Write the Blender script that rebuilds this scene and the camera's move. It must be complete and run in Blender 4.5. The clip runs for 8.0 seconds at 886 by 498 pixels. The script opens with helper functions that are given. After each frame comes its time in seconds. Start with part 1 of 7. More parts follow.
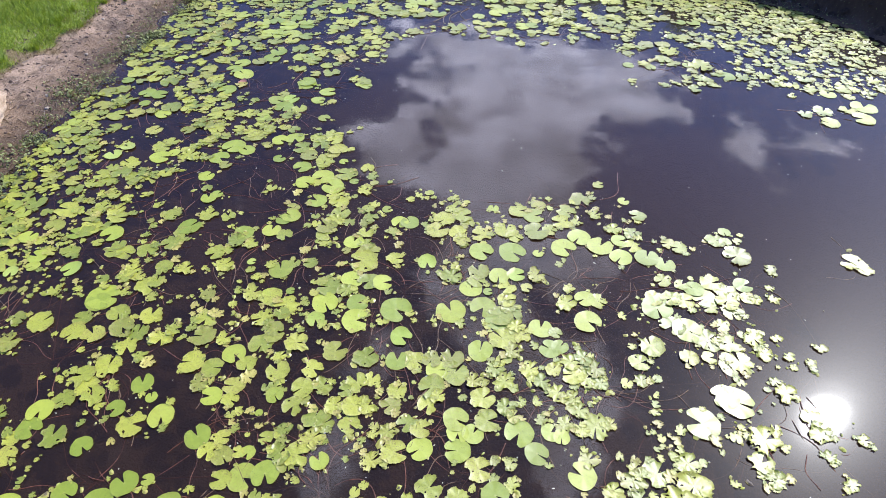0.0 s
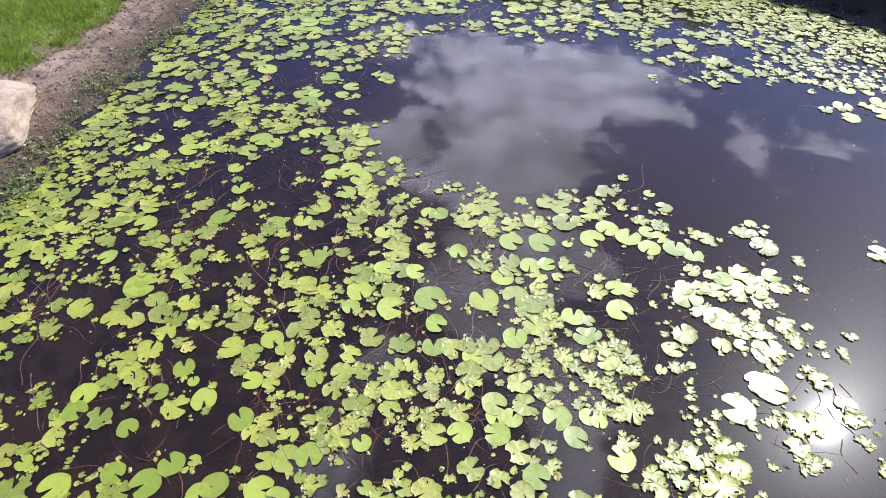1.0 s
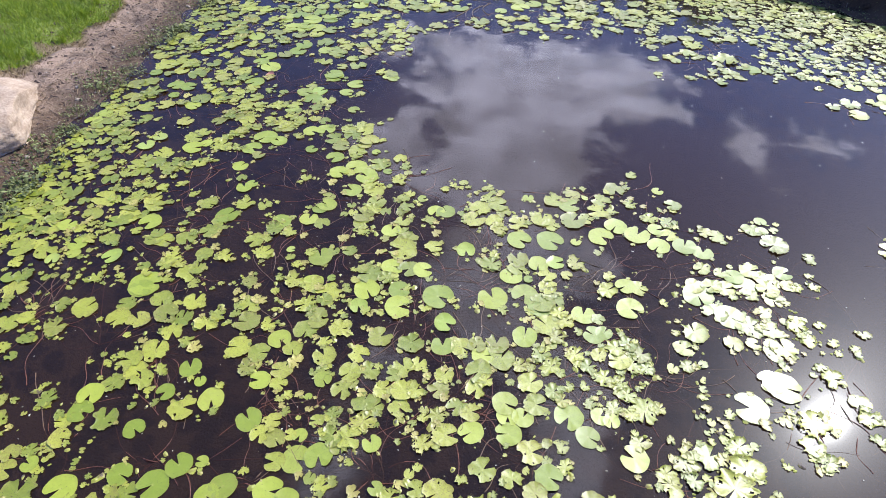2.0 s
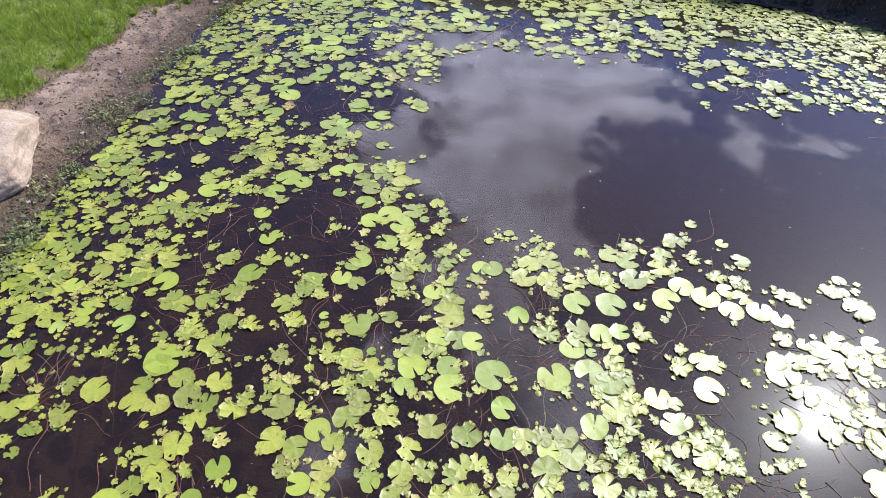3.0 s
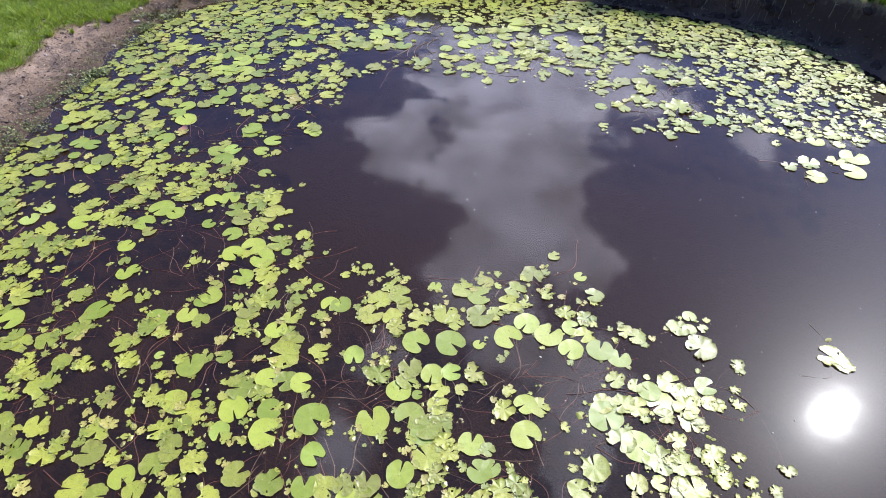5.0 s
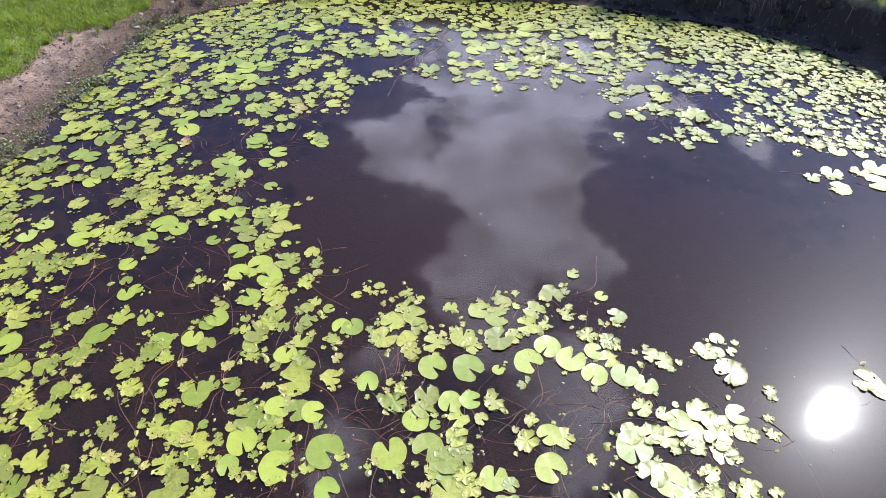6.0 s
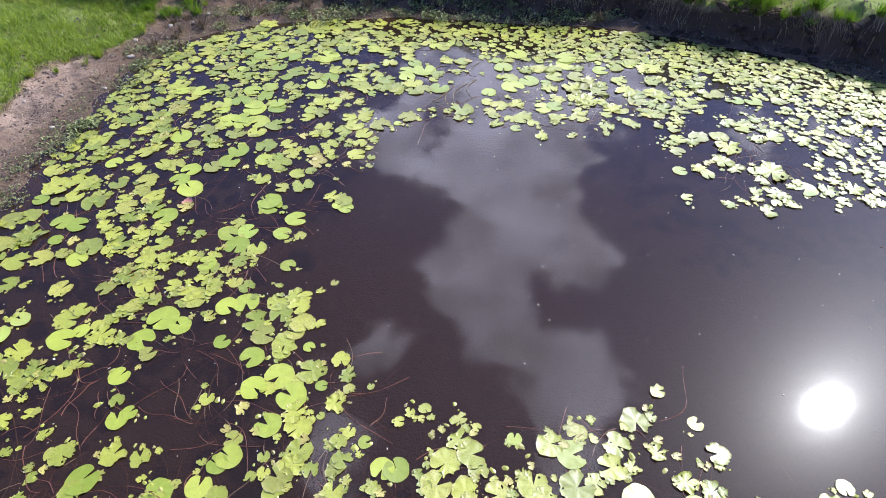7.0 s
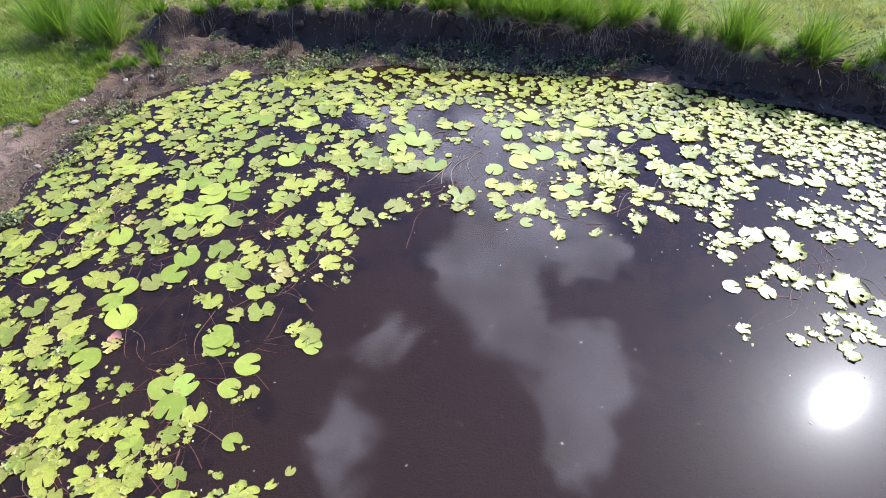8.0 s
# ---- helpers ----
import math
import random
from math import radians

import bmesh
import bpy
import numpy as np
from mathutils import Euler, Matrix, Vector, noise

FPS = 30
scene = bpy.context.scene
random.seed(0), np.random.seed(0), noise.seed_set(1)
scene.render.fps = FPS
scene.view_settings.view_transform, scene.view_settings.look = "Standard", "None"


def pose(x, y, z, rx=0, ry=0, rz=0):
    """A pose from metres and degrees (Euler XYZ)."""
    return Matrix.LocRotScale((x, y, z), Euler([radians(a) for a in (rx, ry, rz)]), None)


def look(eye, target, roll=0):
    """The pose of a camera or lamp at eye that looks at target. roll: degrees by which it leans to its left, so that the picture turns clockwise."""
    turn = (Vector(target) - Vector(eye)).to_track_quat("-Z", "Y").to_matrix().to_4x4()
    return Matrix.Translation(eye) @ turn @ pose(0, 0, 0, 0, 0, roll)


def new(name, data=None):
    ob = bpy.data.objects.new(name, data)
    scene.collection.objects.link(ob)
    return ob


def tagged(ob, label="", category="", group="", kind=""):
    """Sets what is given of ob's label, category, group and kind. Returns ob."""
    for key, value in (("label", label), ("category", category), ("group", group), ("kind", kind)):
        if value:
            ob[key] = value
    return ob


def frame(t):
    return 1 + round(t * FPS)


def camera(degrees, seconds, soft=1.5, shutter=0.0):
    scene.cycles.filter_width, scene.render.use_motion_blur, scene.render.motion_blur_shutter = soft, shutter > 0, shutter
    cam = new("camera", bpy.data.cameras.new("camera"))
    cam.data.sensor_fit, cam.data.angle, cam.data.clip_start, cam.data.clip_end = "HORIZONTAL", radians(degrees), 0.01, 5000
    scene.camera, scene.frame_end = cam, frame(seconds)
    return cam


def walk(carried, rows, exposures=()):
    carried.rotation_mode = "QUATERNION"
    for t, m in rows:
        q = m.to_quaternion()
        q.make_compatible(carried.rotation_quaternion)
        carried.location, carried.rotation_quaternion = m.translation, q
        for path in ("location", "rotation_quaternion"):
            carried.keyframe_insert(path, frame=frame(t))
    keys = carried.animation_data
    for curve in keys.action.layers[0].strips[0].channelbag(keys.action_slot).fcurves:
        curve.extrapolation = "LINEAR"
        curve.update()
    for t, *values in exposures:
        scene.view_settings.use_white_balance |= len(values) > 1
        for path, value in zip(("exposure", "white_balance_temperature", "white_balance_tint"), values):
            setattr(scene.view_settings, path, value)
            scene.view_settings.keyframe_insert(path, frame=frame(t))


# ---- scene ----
cam = camera(74.4, 8.0, soft=0.8)
PATH = [
    (0, (0.228, 0.078, 4.526), (0.176, 1.54, 3.162), 1.05),
    (0.2, (0.157, 0.034, 4.505), (0.103, 1.496, 3.142), 1.07),
    (0.5, (0.038, -0.016, 4.478), (-0.017, 1.447, 3.116), 1.09),
    (1, (-0.094, -0.086, 4.476), (-0.151, 1.38, 3.117), 1.08),
    (1.2, (-0.104, -0.083, 4.477), (-0.161, 1.383, 3.118), 1.10),
    (1.5, (-0.114, -0.101, 4.466), (-0.171, 1.365, 3.106), 1.09),
    (1.8, (-0.141, -0.102, 4.441), (-0.196, 1.363, 3.08), 1.07),
    (2.1, (-0.221, 0.004, 4.419), (-0.276, 1.469, 3.058), 1.07),
    (2.3, (-0.323, 0.179, 4.415), (-0.377, 1.643, 3.054), 1.10),
    (2.5, (-0.45, 0.406, 4.417), (-0.501, 1.871, 3.057), 1.25),
    (2.8, (-0.64, 0.716, 4.415), (-0.689, 2.179, 3.052), 1.36),
    (3, (-0.76, 0.86, 4.46), (-0.806, 2.322, 3.096), 1.43),
    (3.2, (-0.848, 0.96, 4.523), (-0.897, 2.422, 3.158), 1.36),
    (3.5, (-0.725, 1.073, 4.579), (-0.778, 2.534, 3.214), 1.27),
    (3.8, (-0.277, 1.184, 4.621), (-0.332, 2.643, 3.254), 0.99),
    (4, (0.007, 1.226, 4.665), (-0.049, 2.685, 3.297), 0.83),
    (4.2, (0.252, 1.255, 4.693), (0.192, 2.712, 3.325), 0.69),
    (4.5, (0.576, 1.269, 4.728), (0.509, 2.724, 3.358), 0.48),
    (4.7, (0.762, 1.281, 4.762), (0.688, 2.731, 3.388), 0.47),
    (5, (0.945, 1.265, 4.784), (0.871, 2.715, 3.408), 0.46),
    (5.25, (0.978, 1.24, 4.77), (0.906, 2.691, 3.395), 0.44),
    (5.5, (0.936, 1.26, 4.748), (0.864, 2.711, 3.373), 0.43),
    (5.8, (0.829, 1.414, 4.738), (0.758, 2.865, 3.363), 0.42),
    (6, (0.748, 1.581, 4.743), (0.678, 3.032, 3.369), 0.41),
    (6.2, (0.65, 1.814, 4.743), (0.582, 3.264, 3.367), 0.51),
    (6.5, (0.451, 2.221, 4.736), (0.387, 3.667, 3.357), 0.65),
    (6.8, (0.241, 2.753, 4.739), (0.18, 4.193, 3.352), 0.81),
    (7, (0.094, 3.149, 4.749), (0.034, 4.585, 3.358), 0.92),
    (7.2, (-0.036, 3.556, 4.754), (-0.099, 4.988, 3.36), 0.80),
    (7.5, (-0.194, 4.241, 4.767), (-0.261, 5.669, 3.368), 0.70),
    (7.8, (-0.053, 4.918, 4.767), (-0.133, 6.34, 3.363), 0.31),
    (8, (0.148, 5.346, 4.798), (0.059, 6.764, 3.39), 0.05),
]
walk(cam, [(t, look(eye, target, roll)) for t, eye, target, roll in PATH], [(0.0, 0.42, 6080, 10), (3.0, 0.36, 6080, 10.5), (4.5, 0.39, 6060, 11), (6.5, 0.54, 6020, 12), (7.5, 0.68, 5950, 12), (8.0, 0.77, 5900, 12)])

from functools import lru_cache

# ---------------------------------------------------------------- world, sun, exposure
SUN_DIR = Vector((0.519, 0.460, 0.720)).normalized()
SUN_EL = math.asin(SUN_DIR.z)
SUN_AZ = math.atan2(SUN_DIR.x, SUN_DIR.y)


class Nodes:
    """Short hand for node trees."""

    def __init__(self, tree):
        self.tree = tree
        self.tree.nodes.clear()

    def add(self, kind, **values):
        n = self.tree.nodes.new(kind)
        for k, v in values.items():
            if k in n.inputs:
                n.inputs[k].default_value = v
            else:
                setattr(n, k, v)
        return n

    def link(self, a, b):
        self.tree.links.new(a, b)

    def put(self, socket, value):
        if isinstance(value, (int, float, tuple)):
            socket.default_value = value
        else:
            self.link(value, socket)

    def math(self, op, a, b=0.0, c=0.0, clamp=False):
        n = self.tree.nodes.new("ShaderNodeMath")
        n.operation, n.use_clamp = op, clamp
        for s, v in zip(n.inputs, (a, b, c)):
            self.put(s, v)
        return n.outputs[0]

    def vec(self, op, a, b=(0, 0, 0), scale=1.0):
        n = self.tree.nodes.new("ShaderNodeVectorMath")
        n.operation = op
        self.put(n.inputs[0], a)
        self.put(n.inputs[1], b)
        if op == "SCALE":
            n.inputs["Scale"].default_value = scale
        return n

    def noise(self, where, scale, detail=4.0, rough=0.55, dims="3D"):
        n = self.tree.nodes.new("ShaderNodeTexNoise")
        n.noise_dimensions = dims
        n.inputs["Scale"].default_value, n.inputs["Detail"].default_value = scale, detail
        n.inputs["Roughness"].default_value = rough
        if where is not None:
            self.link(where, n.inputs["Vector"])
        return n

    def ramp(self, fac, stops, mode="LINEAR"):
        n = self.tree.nodes.new("ShaderNodeValToRGB")
        n.color_ramp.interpolation = mode
        els = n.color_ramp.elements
        while len(els) < len(stops):
            els.new(0.5)
        for e, (p, c) in zip(els, stops):
            e.position, e.color = p, (*c, 1) if len(c) == 3 else c
        self.link(fac, n.inputs[0])
        return n.outputs[0]

    def mix(self, fac, a, b, blend="MIX"):
        n = self.tree.nodes.new("ShaderNodeMix")
        n.data_type, n.blend_type = "RGBA", blend
        self.put(n.inputs[0], fac)
        for s, v in ((n.inputs[6], a), (n.inputs[7], b)):
            self.put(s, (*v, 1) if isinstance(v, tuple) and len(v) == 3 else v)
        return n.outputs[2]

    def smooth(self, x, lo, hi):
        n = self.tree.nodes.new("ShaderNodeMapRange")
        n.interpolation_type = "SMOOTHSTEP"
        self.put(n.inputs[0], x)
        n.inputs[1].default_value, n.inputs[2].default_value = lo, hi
        return n.outputs[0]

    def bump(self, height, strength, distance):
        n = self.tree.nodes.new("ShaderNodeBump")
        n.inputs["Strength"].default_value, n.inputs["Distance"].default_value = strength, distance
        self.link(height, n.inputs["Height"])
        return n.outputs[0]


def make_world():
    """Clear blue sky with a broken layer of cumulus; u, w are places on the cloud layer at unit height."""
    w = bpy.data.worlds.new("sky")
    scene.world = w
    w.use_nodes = True
    n = Nodes(w.node_tree)
    sky = n.add("ShaderNodeTexSky", sky_type="NISHITA", sun_disc=False, sun_elevation=SUN_EL, sun_rotation=SUN_AZ, air_density=1.0, dust_density=0.25, ozone_density=3.0)
    co = n.add("ShaderNodeTexCoord")
    sep = n.add("ShaderNodeSeparateXYZ")
    n.link(co.outputs["Generated"], sep.inputs[0])
    z = n.math("MAXIMUM", sep.outputs[2], 0.06)
    u, v = n.math("DIVIDE", sep.outputs[0], z), n.math("DIVIDE", sep.outputs[1], z)
    flat = n.add("ShaderNodeCombineXYZ")
    n.link(u, flat.inputs[0])
    n.link(v, flat.inputs[1])
    warp = n.noise(flat.outputs[0], 5.5, 8.0, 0.62)
    shift = n.vec("SUBTRACT", warp.outputs["Color"], (0.5, 0.5, 0.5))
    shift = n.vec("SCALE", shift.outputs[0], scale=0.17)
    place = n.vec("ADD", flat.outputs[0], shift.outputs[0]).outputs[0]
    sepp = n.add("ShaderNodeSeparateXYZ")
    n.link(place, sepp.inputs[0])
    field = None
    for cu, cw, ru, rw, amount in CLOUDS_LOW + CLOUDS_HIGH:
        du = n.math("DIVIDE", n.math("SUBTRACT", sepp.outputs[0], cu), ru)
        dw = n.math("DIVIDE", n.math("SUBTRACT", sepp.outputs[1], cw), rw)
        d2 = n.math("ADD", n.math("MULTIPLY", du, du), n.math("MULTIPLY", dw, dw))
        blob = n.math("MULTIPLY", n.math("POWER", 2.718, n.math("MULTIPLY", d2, -1.0)), amount)
        field = blob if field is None else n.math("ADD", field, blob)
    # further off the layer goes on as scattered cloud
    far = n.noise(flat.outputs[0], 0.55, 4.0, 0.55)
    around = n.smooth(far.outputs["Fac"], 0.60, 0.80)
    dist = n.math("SQRT", n.math("ADD", n.math("MULTIPLY", u, u), n.math("MULTIPLY", n.math("SUBTRACT", v, 1.0), n.math("SUBTRACT", v, 1.0))))
    around = n.math("MULTIPLY", around, n.smooth(dist, 1.6, 3.0))
    field = n.math("ADD", field, around)
    fine = n.noise(place, 7.0, 10.0, 0.6)
    field = n.math("MINIMUM", field, 1.0)
    dens = n.math("ADD", field, n.math("MULTIPLY", n.math("SUBTRACT", fine.outputs["Fac"], 0.5), 2.5))
    mask = n.smooth(dens, 0.38, 0.78)
    shade = n.noise(place, 5.0, 7.0, 0.6)
    white = n.ramp(shade.outputs["Fac"], [(0.36, (14.5, 14.7, 19.0)), (0.66, (42.0, 41.5, 51.0))])
    blue = n.mix(1.0, sky.outputs[0], (1.0, 1.06, 1.75), "MULTIPLY")
    col = n.mix(mask, blue, white)
    bg = n.add("ShaderNodeBackground", Strength=SKY_STRENGTH)
    n.link(col, bg.inputs[0])
    n.link(bg.outputs[0], n.add("ShaderNodeOutputWorld").inputs[0])


SKY_STRENGTH = 0.11
CLOUDS_LOW = [
    (0.16, 2.09, 0.427, 0.302, 0.82), (0.5, 1.98, 0.238, 0.278, 0.93), (0.69, 1.83, 0.091, 0.09, 0.5),
    (0.05, 1.64, 0.235, 0.278, 0.88), (0.25, 1.52, 0.163, 0.253, 0.93), (0.14, 1.35, 0.151, 0.123, 0.76),
    (-0.24, 1.54, 0.123, 0.22, 0.82), (-0.26, 1.8, 0.058, 0.126, -0.7), (-0.12, 1.55, 0.039, 0.098, -0.3),
    (0.9, 1.59, 0.075, 0.142, 1.04), (1.13, 1.65, 0.106, 0.088, 0.93), (-0.16, 2.38, 0.357, 0.197, 0.49),
    (0.09, 1.32, 0.204, 0.213, 0.76), (0.16, 1.11, 0.135, 0.15, 0.82),
]
CLOUDS_HIGH = [
    (0.29, 1.03, 0.084, 0.078, 0.97), (0.04, 0.98, 0.129, 0.125, 0.73), (0.34, 1.31, 0.051, 0.121, -0.45),
    (0.03, 0.87, 0.102, 0.123, 0.79), (0.09, 0.75, 0.089, 0.087, 0.73), (0.23, 0.7, 0.108, 0.11, 1.14),
    (0.24, 0.6, 0.079, 0.097, 1.02), (0.19, 0.51, 0.062, 0.059, 0.84), (-0.18, 0.73, 0.12, 0.077, 0.61),
    (-0.2, 0.52, 0.085, 0.166, 0.63), (-0.04, 0.62, 0.061, 0.086, -0.38), (0.14, 1.0, 0.164, 0.101, 0.61),
    (-0.14, 0.89, 0.06, 0.082, -0.3),
]
make_world()

sun_data = bpy.data.lights.new("sun", "SUN")
sun_data.energy, sun_data.angle, sun_data.color = 4.6, radians(0.53), (1.0, 0.965, 0.91)
sun = new("sun", sun_data)
sun.matrix_world = look((0, 0, 0), -SUN_DIR) @ Matrix.Identity(4)
sun.location = (6, 6, 12)


# ---------------------------------------------------------------- materials
def material(name):
    m = bpy.data.materials.new(name)
    m.use_nodes = True
    return m, Nodes(m.node_tree)


def finish(n, shader):
    n.link(shader.outputs[0], n.add("ShaderNodeOutputMaterial").inputs[0])


def leaf_material(name, base, pale, spot, spots, rough=0.42, spec=0.5, rim_wear=0.3):
    """Waxy floating leaf: radial veins, mottling and brown decay spots."""
    m, n = material(name)
    co = n.add("ShaderNodeTexCoord")
    info = n.add("ShaderNodeObjectInfo")
    off = n.vec("ADD", co.outputs["Object"], info.outputs["Location"]).outputs[0]
    sep = n.add("ShaderNodeSeparateXYZ")
    n.link(co.outputs["Object"], sep.inputs[0])
    ang = n.math("ARCTAN2", sep.outputs[1], sep.outputs[0])
    vein = n.math("POWER", n.math("ABSOLUTE", n.math("SINE", n.math("MULTIPLY", ang, 8.0))), 14.0)
    rad = n.vec("LENGTH", co.outputs["Object"]).outputs["Value"]
    big = n.noise(off, 2.2, 3.0)
    small = n.noise(off, 13.0, 4.0, 0.6)
    tone = n.math("ADD", n.math("MULTIPLY", big.outputs["Fac"], 0.5), n.math("MULTIPLY", info.outputs["Random"], 0.7))
    col = n.mix(n.smooth(tone, 0.22, 0.95), base, pale)
    col = n.mix(n.math("MULTIPLY", vein, 0.05), col, tuple(min(1, c * 1.35) for c in pale))
    centre = n.math("SUBTRACT", 1.0, n.smooth(rad, 0.0, 0.14))
    col = n.mix(n.math("MULTIPLY", centre, 0.5), col, (0.45, 0.42, 0.12))
    rim = n.math("MULTIPLY", n.smooth(rad, 0.70, 1.05), n.smooth(small.outputs["Fac"], 0.42, 0.62))
    col = n.mix(n.math("MULTIPLY", rim, rim_wear), col, (0.34, 0.27, 0.060))
    mottle = n.noise(off, 6.0, 4.0, 0.65)
    col = n.mix(n.math("MULTIPLY", n.smooth(mottle.outputs["Fac"], 0.50, 0.68), 0.14 + 0.26 * rim_wear), col, tuple(c * 0.62 for c in base))
    own = n.math("FRACT", n.math("MULTIPLY", info.outputs["Random"], 17.3))
    tired = n.math("MULTIPLY", n.smooth(own, 0.55, 1.0), n.smooth(mottle.outputs["Fac"], 0.36, 0.60))
    col = n.mix(n.math("MULTIPLY", tired, 0.15 + 0.45 * rim_wear), col, (0.27, 0.205, 0.045))
    holes = n.noise(off, 19.0, 1.5, 0.5)
    col = n.mix(n.math("MULTIPLY", n.smooth(holes.outputs["Fac"], 0.70 - 0.05 * rim_wear, 0.73 - 0.05 * rim_wear), 0.85), col, (0.045, 0.034, 0.016))
    decay = n.math("ADD", n.math("MULTIPLY", small.outputs["Fac"], 0.65), n.math("MULTIPLY", big.outputs["Fac"], 0.35))
    col = n.mix(n.smooth(decay, spots, spots + 0.08), col, spot)
    b = n.add("ShaderNodeBsdfPrincipled", Roughness=rough)
    b.inputs["Specular IOR Level"].default_value = spec
    b.inputs["Coat Weight"].default_value, b.inputs["Coat Roughness"].default_value = 0.11, 0.45
    n.link(col, b.inputs["Base Color"])
    n.link(n.math("ADD", n.math("MULTIPLY", small.outputs["Fac"], 0.22), rough - 0.11), b.inputs["Roughness"])
    h = n.math("ADD", n.math("MULTIPLY", small.outputs["Fac"], 1.0), n.math("MULTIPLY", vein, -0.04))
    n.link(n.bump(h, 0.15 + 0.3 * rim_wear, 0.004), b.inputs["Normal"])
    finish(n, b)
    return m


def plain_material(name, dark, light, scale, rough, spec=0.3, bump=0.4, depth=0.01, island=False, thin=0.0):
    m, n = material(name)
    geo = n.add("ShaderNodeNewGeometry")
    big = n.noise(geo.outputs["Position"], scale, 5.0, 0.6)
    fine = n.noise(geo.outputs["Position"], scale * 9.0, 4.0, 0.6)
    f = n.math("ADD", n.math("MULTIPLY", big.outputs["Fac"], 0.55), n.math("MULTIPLY", fine.outputs["Fac"], 0.45))
    if island:
        f = n.math("ADD", n.math("MULTIPLY", f, 0.5), n.math("MULTIPLY", geo.outputs["Random Per Island"], 0.5))
        lo, hi = 0.1, 0.85
    else:
        lo, hi = 0.33, 0.67
    col = n.mix(n.smooth(f, lo, hi), dark, light)
    b = n.add("ShaderNodeBsdfPrincipled", Roughness=rough)
    b.inputs["Specular IOR Level"].default_value = spec
    n.link(col, b.inputs["Base Color"])
    if bump:
        n.link(n.bump(fine.outputs["Fac"], bump, depth), b.inputs["Normal"])
    if thin:
        glow = n.add("ShaderNodeBsdfTranslucent")
        n.link(n.mix(1.0, col, (1.25, 1.15, 0.7), "MULTIPLY"), glow.inputs[0])
        both = n.add("ShaderNodeMixShader", Fac=thin)
        n.link(b.outputs[0], both.inputs[1])
        n.link(glow.outputs[0], both.inputs[2])
        b = both
    finish(n, b)
    return m


def water_material():
    """Still brown pond water: a clear glossy face over murk, through which stems near the top still show."""
    m, n = material("pond_water")
    geo = n.add("ShaderNodeNewGeometry")
    stretch = n.vec("MULTIPLY", geo.outputs["Position"], (1.0, 1.6, 1.0)).outputs[0]
    slow = n.noise(stretch, 1.1, 2.0, 0.5)
    quick = n.noise(n.vec("MULTIPLY", geo.outputs["Position"], (1.0, 3.2, 1.0)).outputs[0], 5.0, 2.0, 0.5)
    gust = n.smooth(n.noise(geo.outputs["Position"], 0.35, 2.0, 0.5).outputs["Fac"], 0.42, 0.62)
    h = n.math("ADD", n.math("MULTIPLY", slow.outputs["Fac"], 1.0), n.math("MULTIPLY", n.math("MULTIPLY", quick.outputs["Fac"], gust), 0.012))
    normal = n.bump(h, 0.12, 0.012)
    silt = n.noise(geo.outputs["Position"], 0.5, 4.0, 0.6)
    murk = n.add("ShaderNodeBsdfDiffuse")
    n.link(n.mix(silt.outputs["Fac"], (0.0200, 0.0116, 0.0060), (0.0300, 0.0182, 0.0098)), murk.inputs[0])
    clear = n.add("ShaderNodeBsdfTransparent", Color=(0.62, 0.47, 0.38, 1))
    body = n.add("ShaderNodeMixShader", Fac=0.66)
    n.link(clear.outputs[0], body.inputs[1])
    n.link(murk.outputs[0], body.inputs[2])
    clean = n.add("ShaderNodeBsdfGlossy", Roughness=0.052)
    # broad gloss lobe imitating lens glare round the mirrored sun
    glare = n.add("ShaderNodeBsdfGlossy", Roughness=0.36)
    n.link(normal, clean.inputs["Normal"])
    still = n.add("ShaderNodeBsdfGlossy", Roughness=0.02)
    n.link(normal, still.inputs["Normal"])
    face = n.add("ShaderNodeMixShader", Fac=0.5)
    n.link(clean.outputs[0], face.inputs[1])
    n.link(still.outputs[0], face.inputs[2])
    gloss = n.add("ShaderNodeMixShader", Fac=0.13)
    n.link(face.outputs[0], gloss.inputs[1])
    n.link(glare.outputs[0], gloss.inputs[2])
    # narrower lobe added for the glow close to the mirrored sun
    haze = n.add("ShaderNodeBsdfGlossy", Roughness=0.23)
    skin = n.add("ShaderNodeMixShader", Fac=0.066)
    n.link(gloss.outputs[0], skin.inputs[1])
    n.link(haze.outputs[0], skin.inputs[2])
    fr = n.add("ShaderNodeFresnel", IOR=1.395)
    n.link(normal, fr.inputs["Normal"])
    top = n.add("ShaderNodeMixShader")
    n.link(fr.outputs[0], top.inputs[0])
    n.link(body.outputs[0], top.inputs[1])
    n.link(skin.outputs[0], top.inputs[2])
    finish(n, top)
    return m


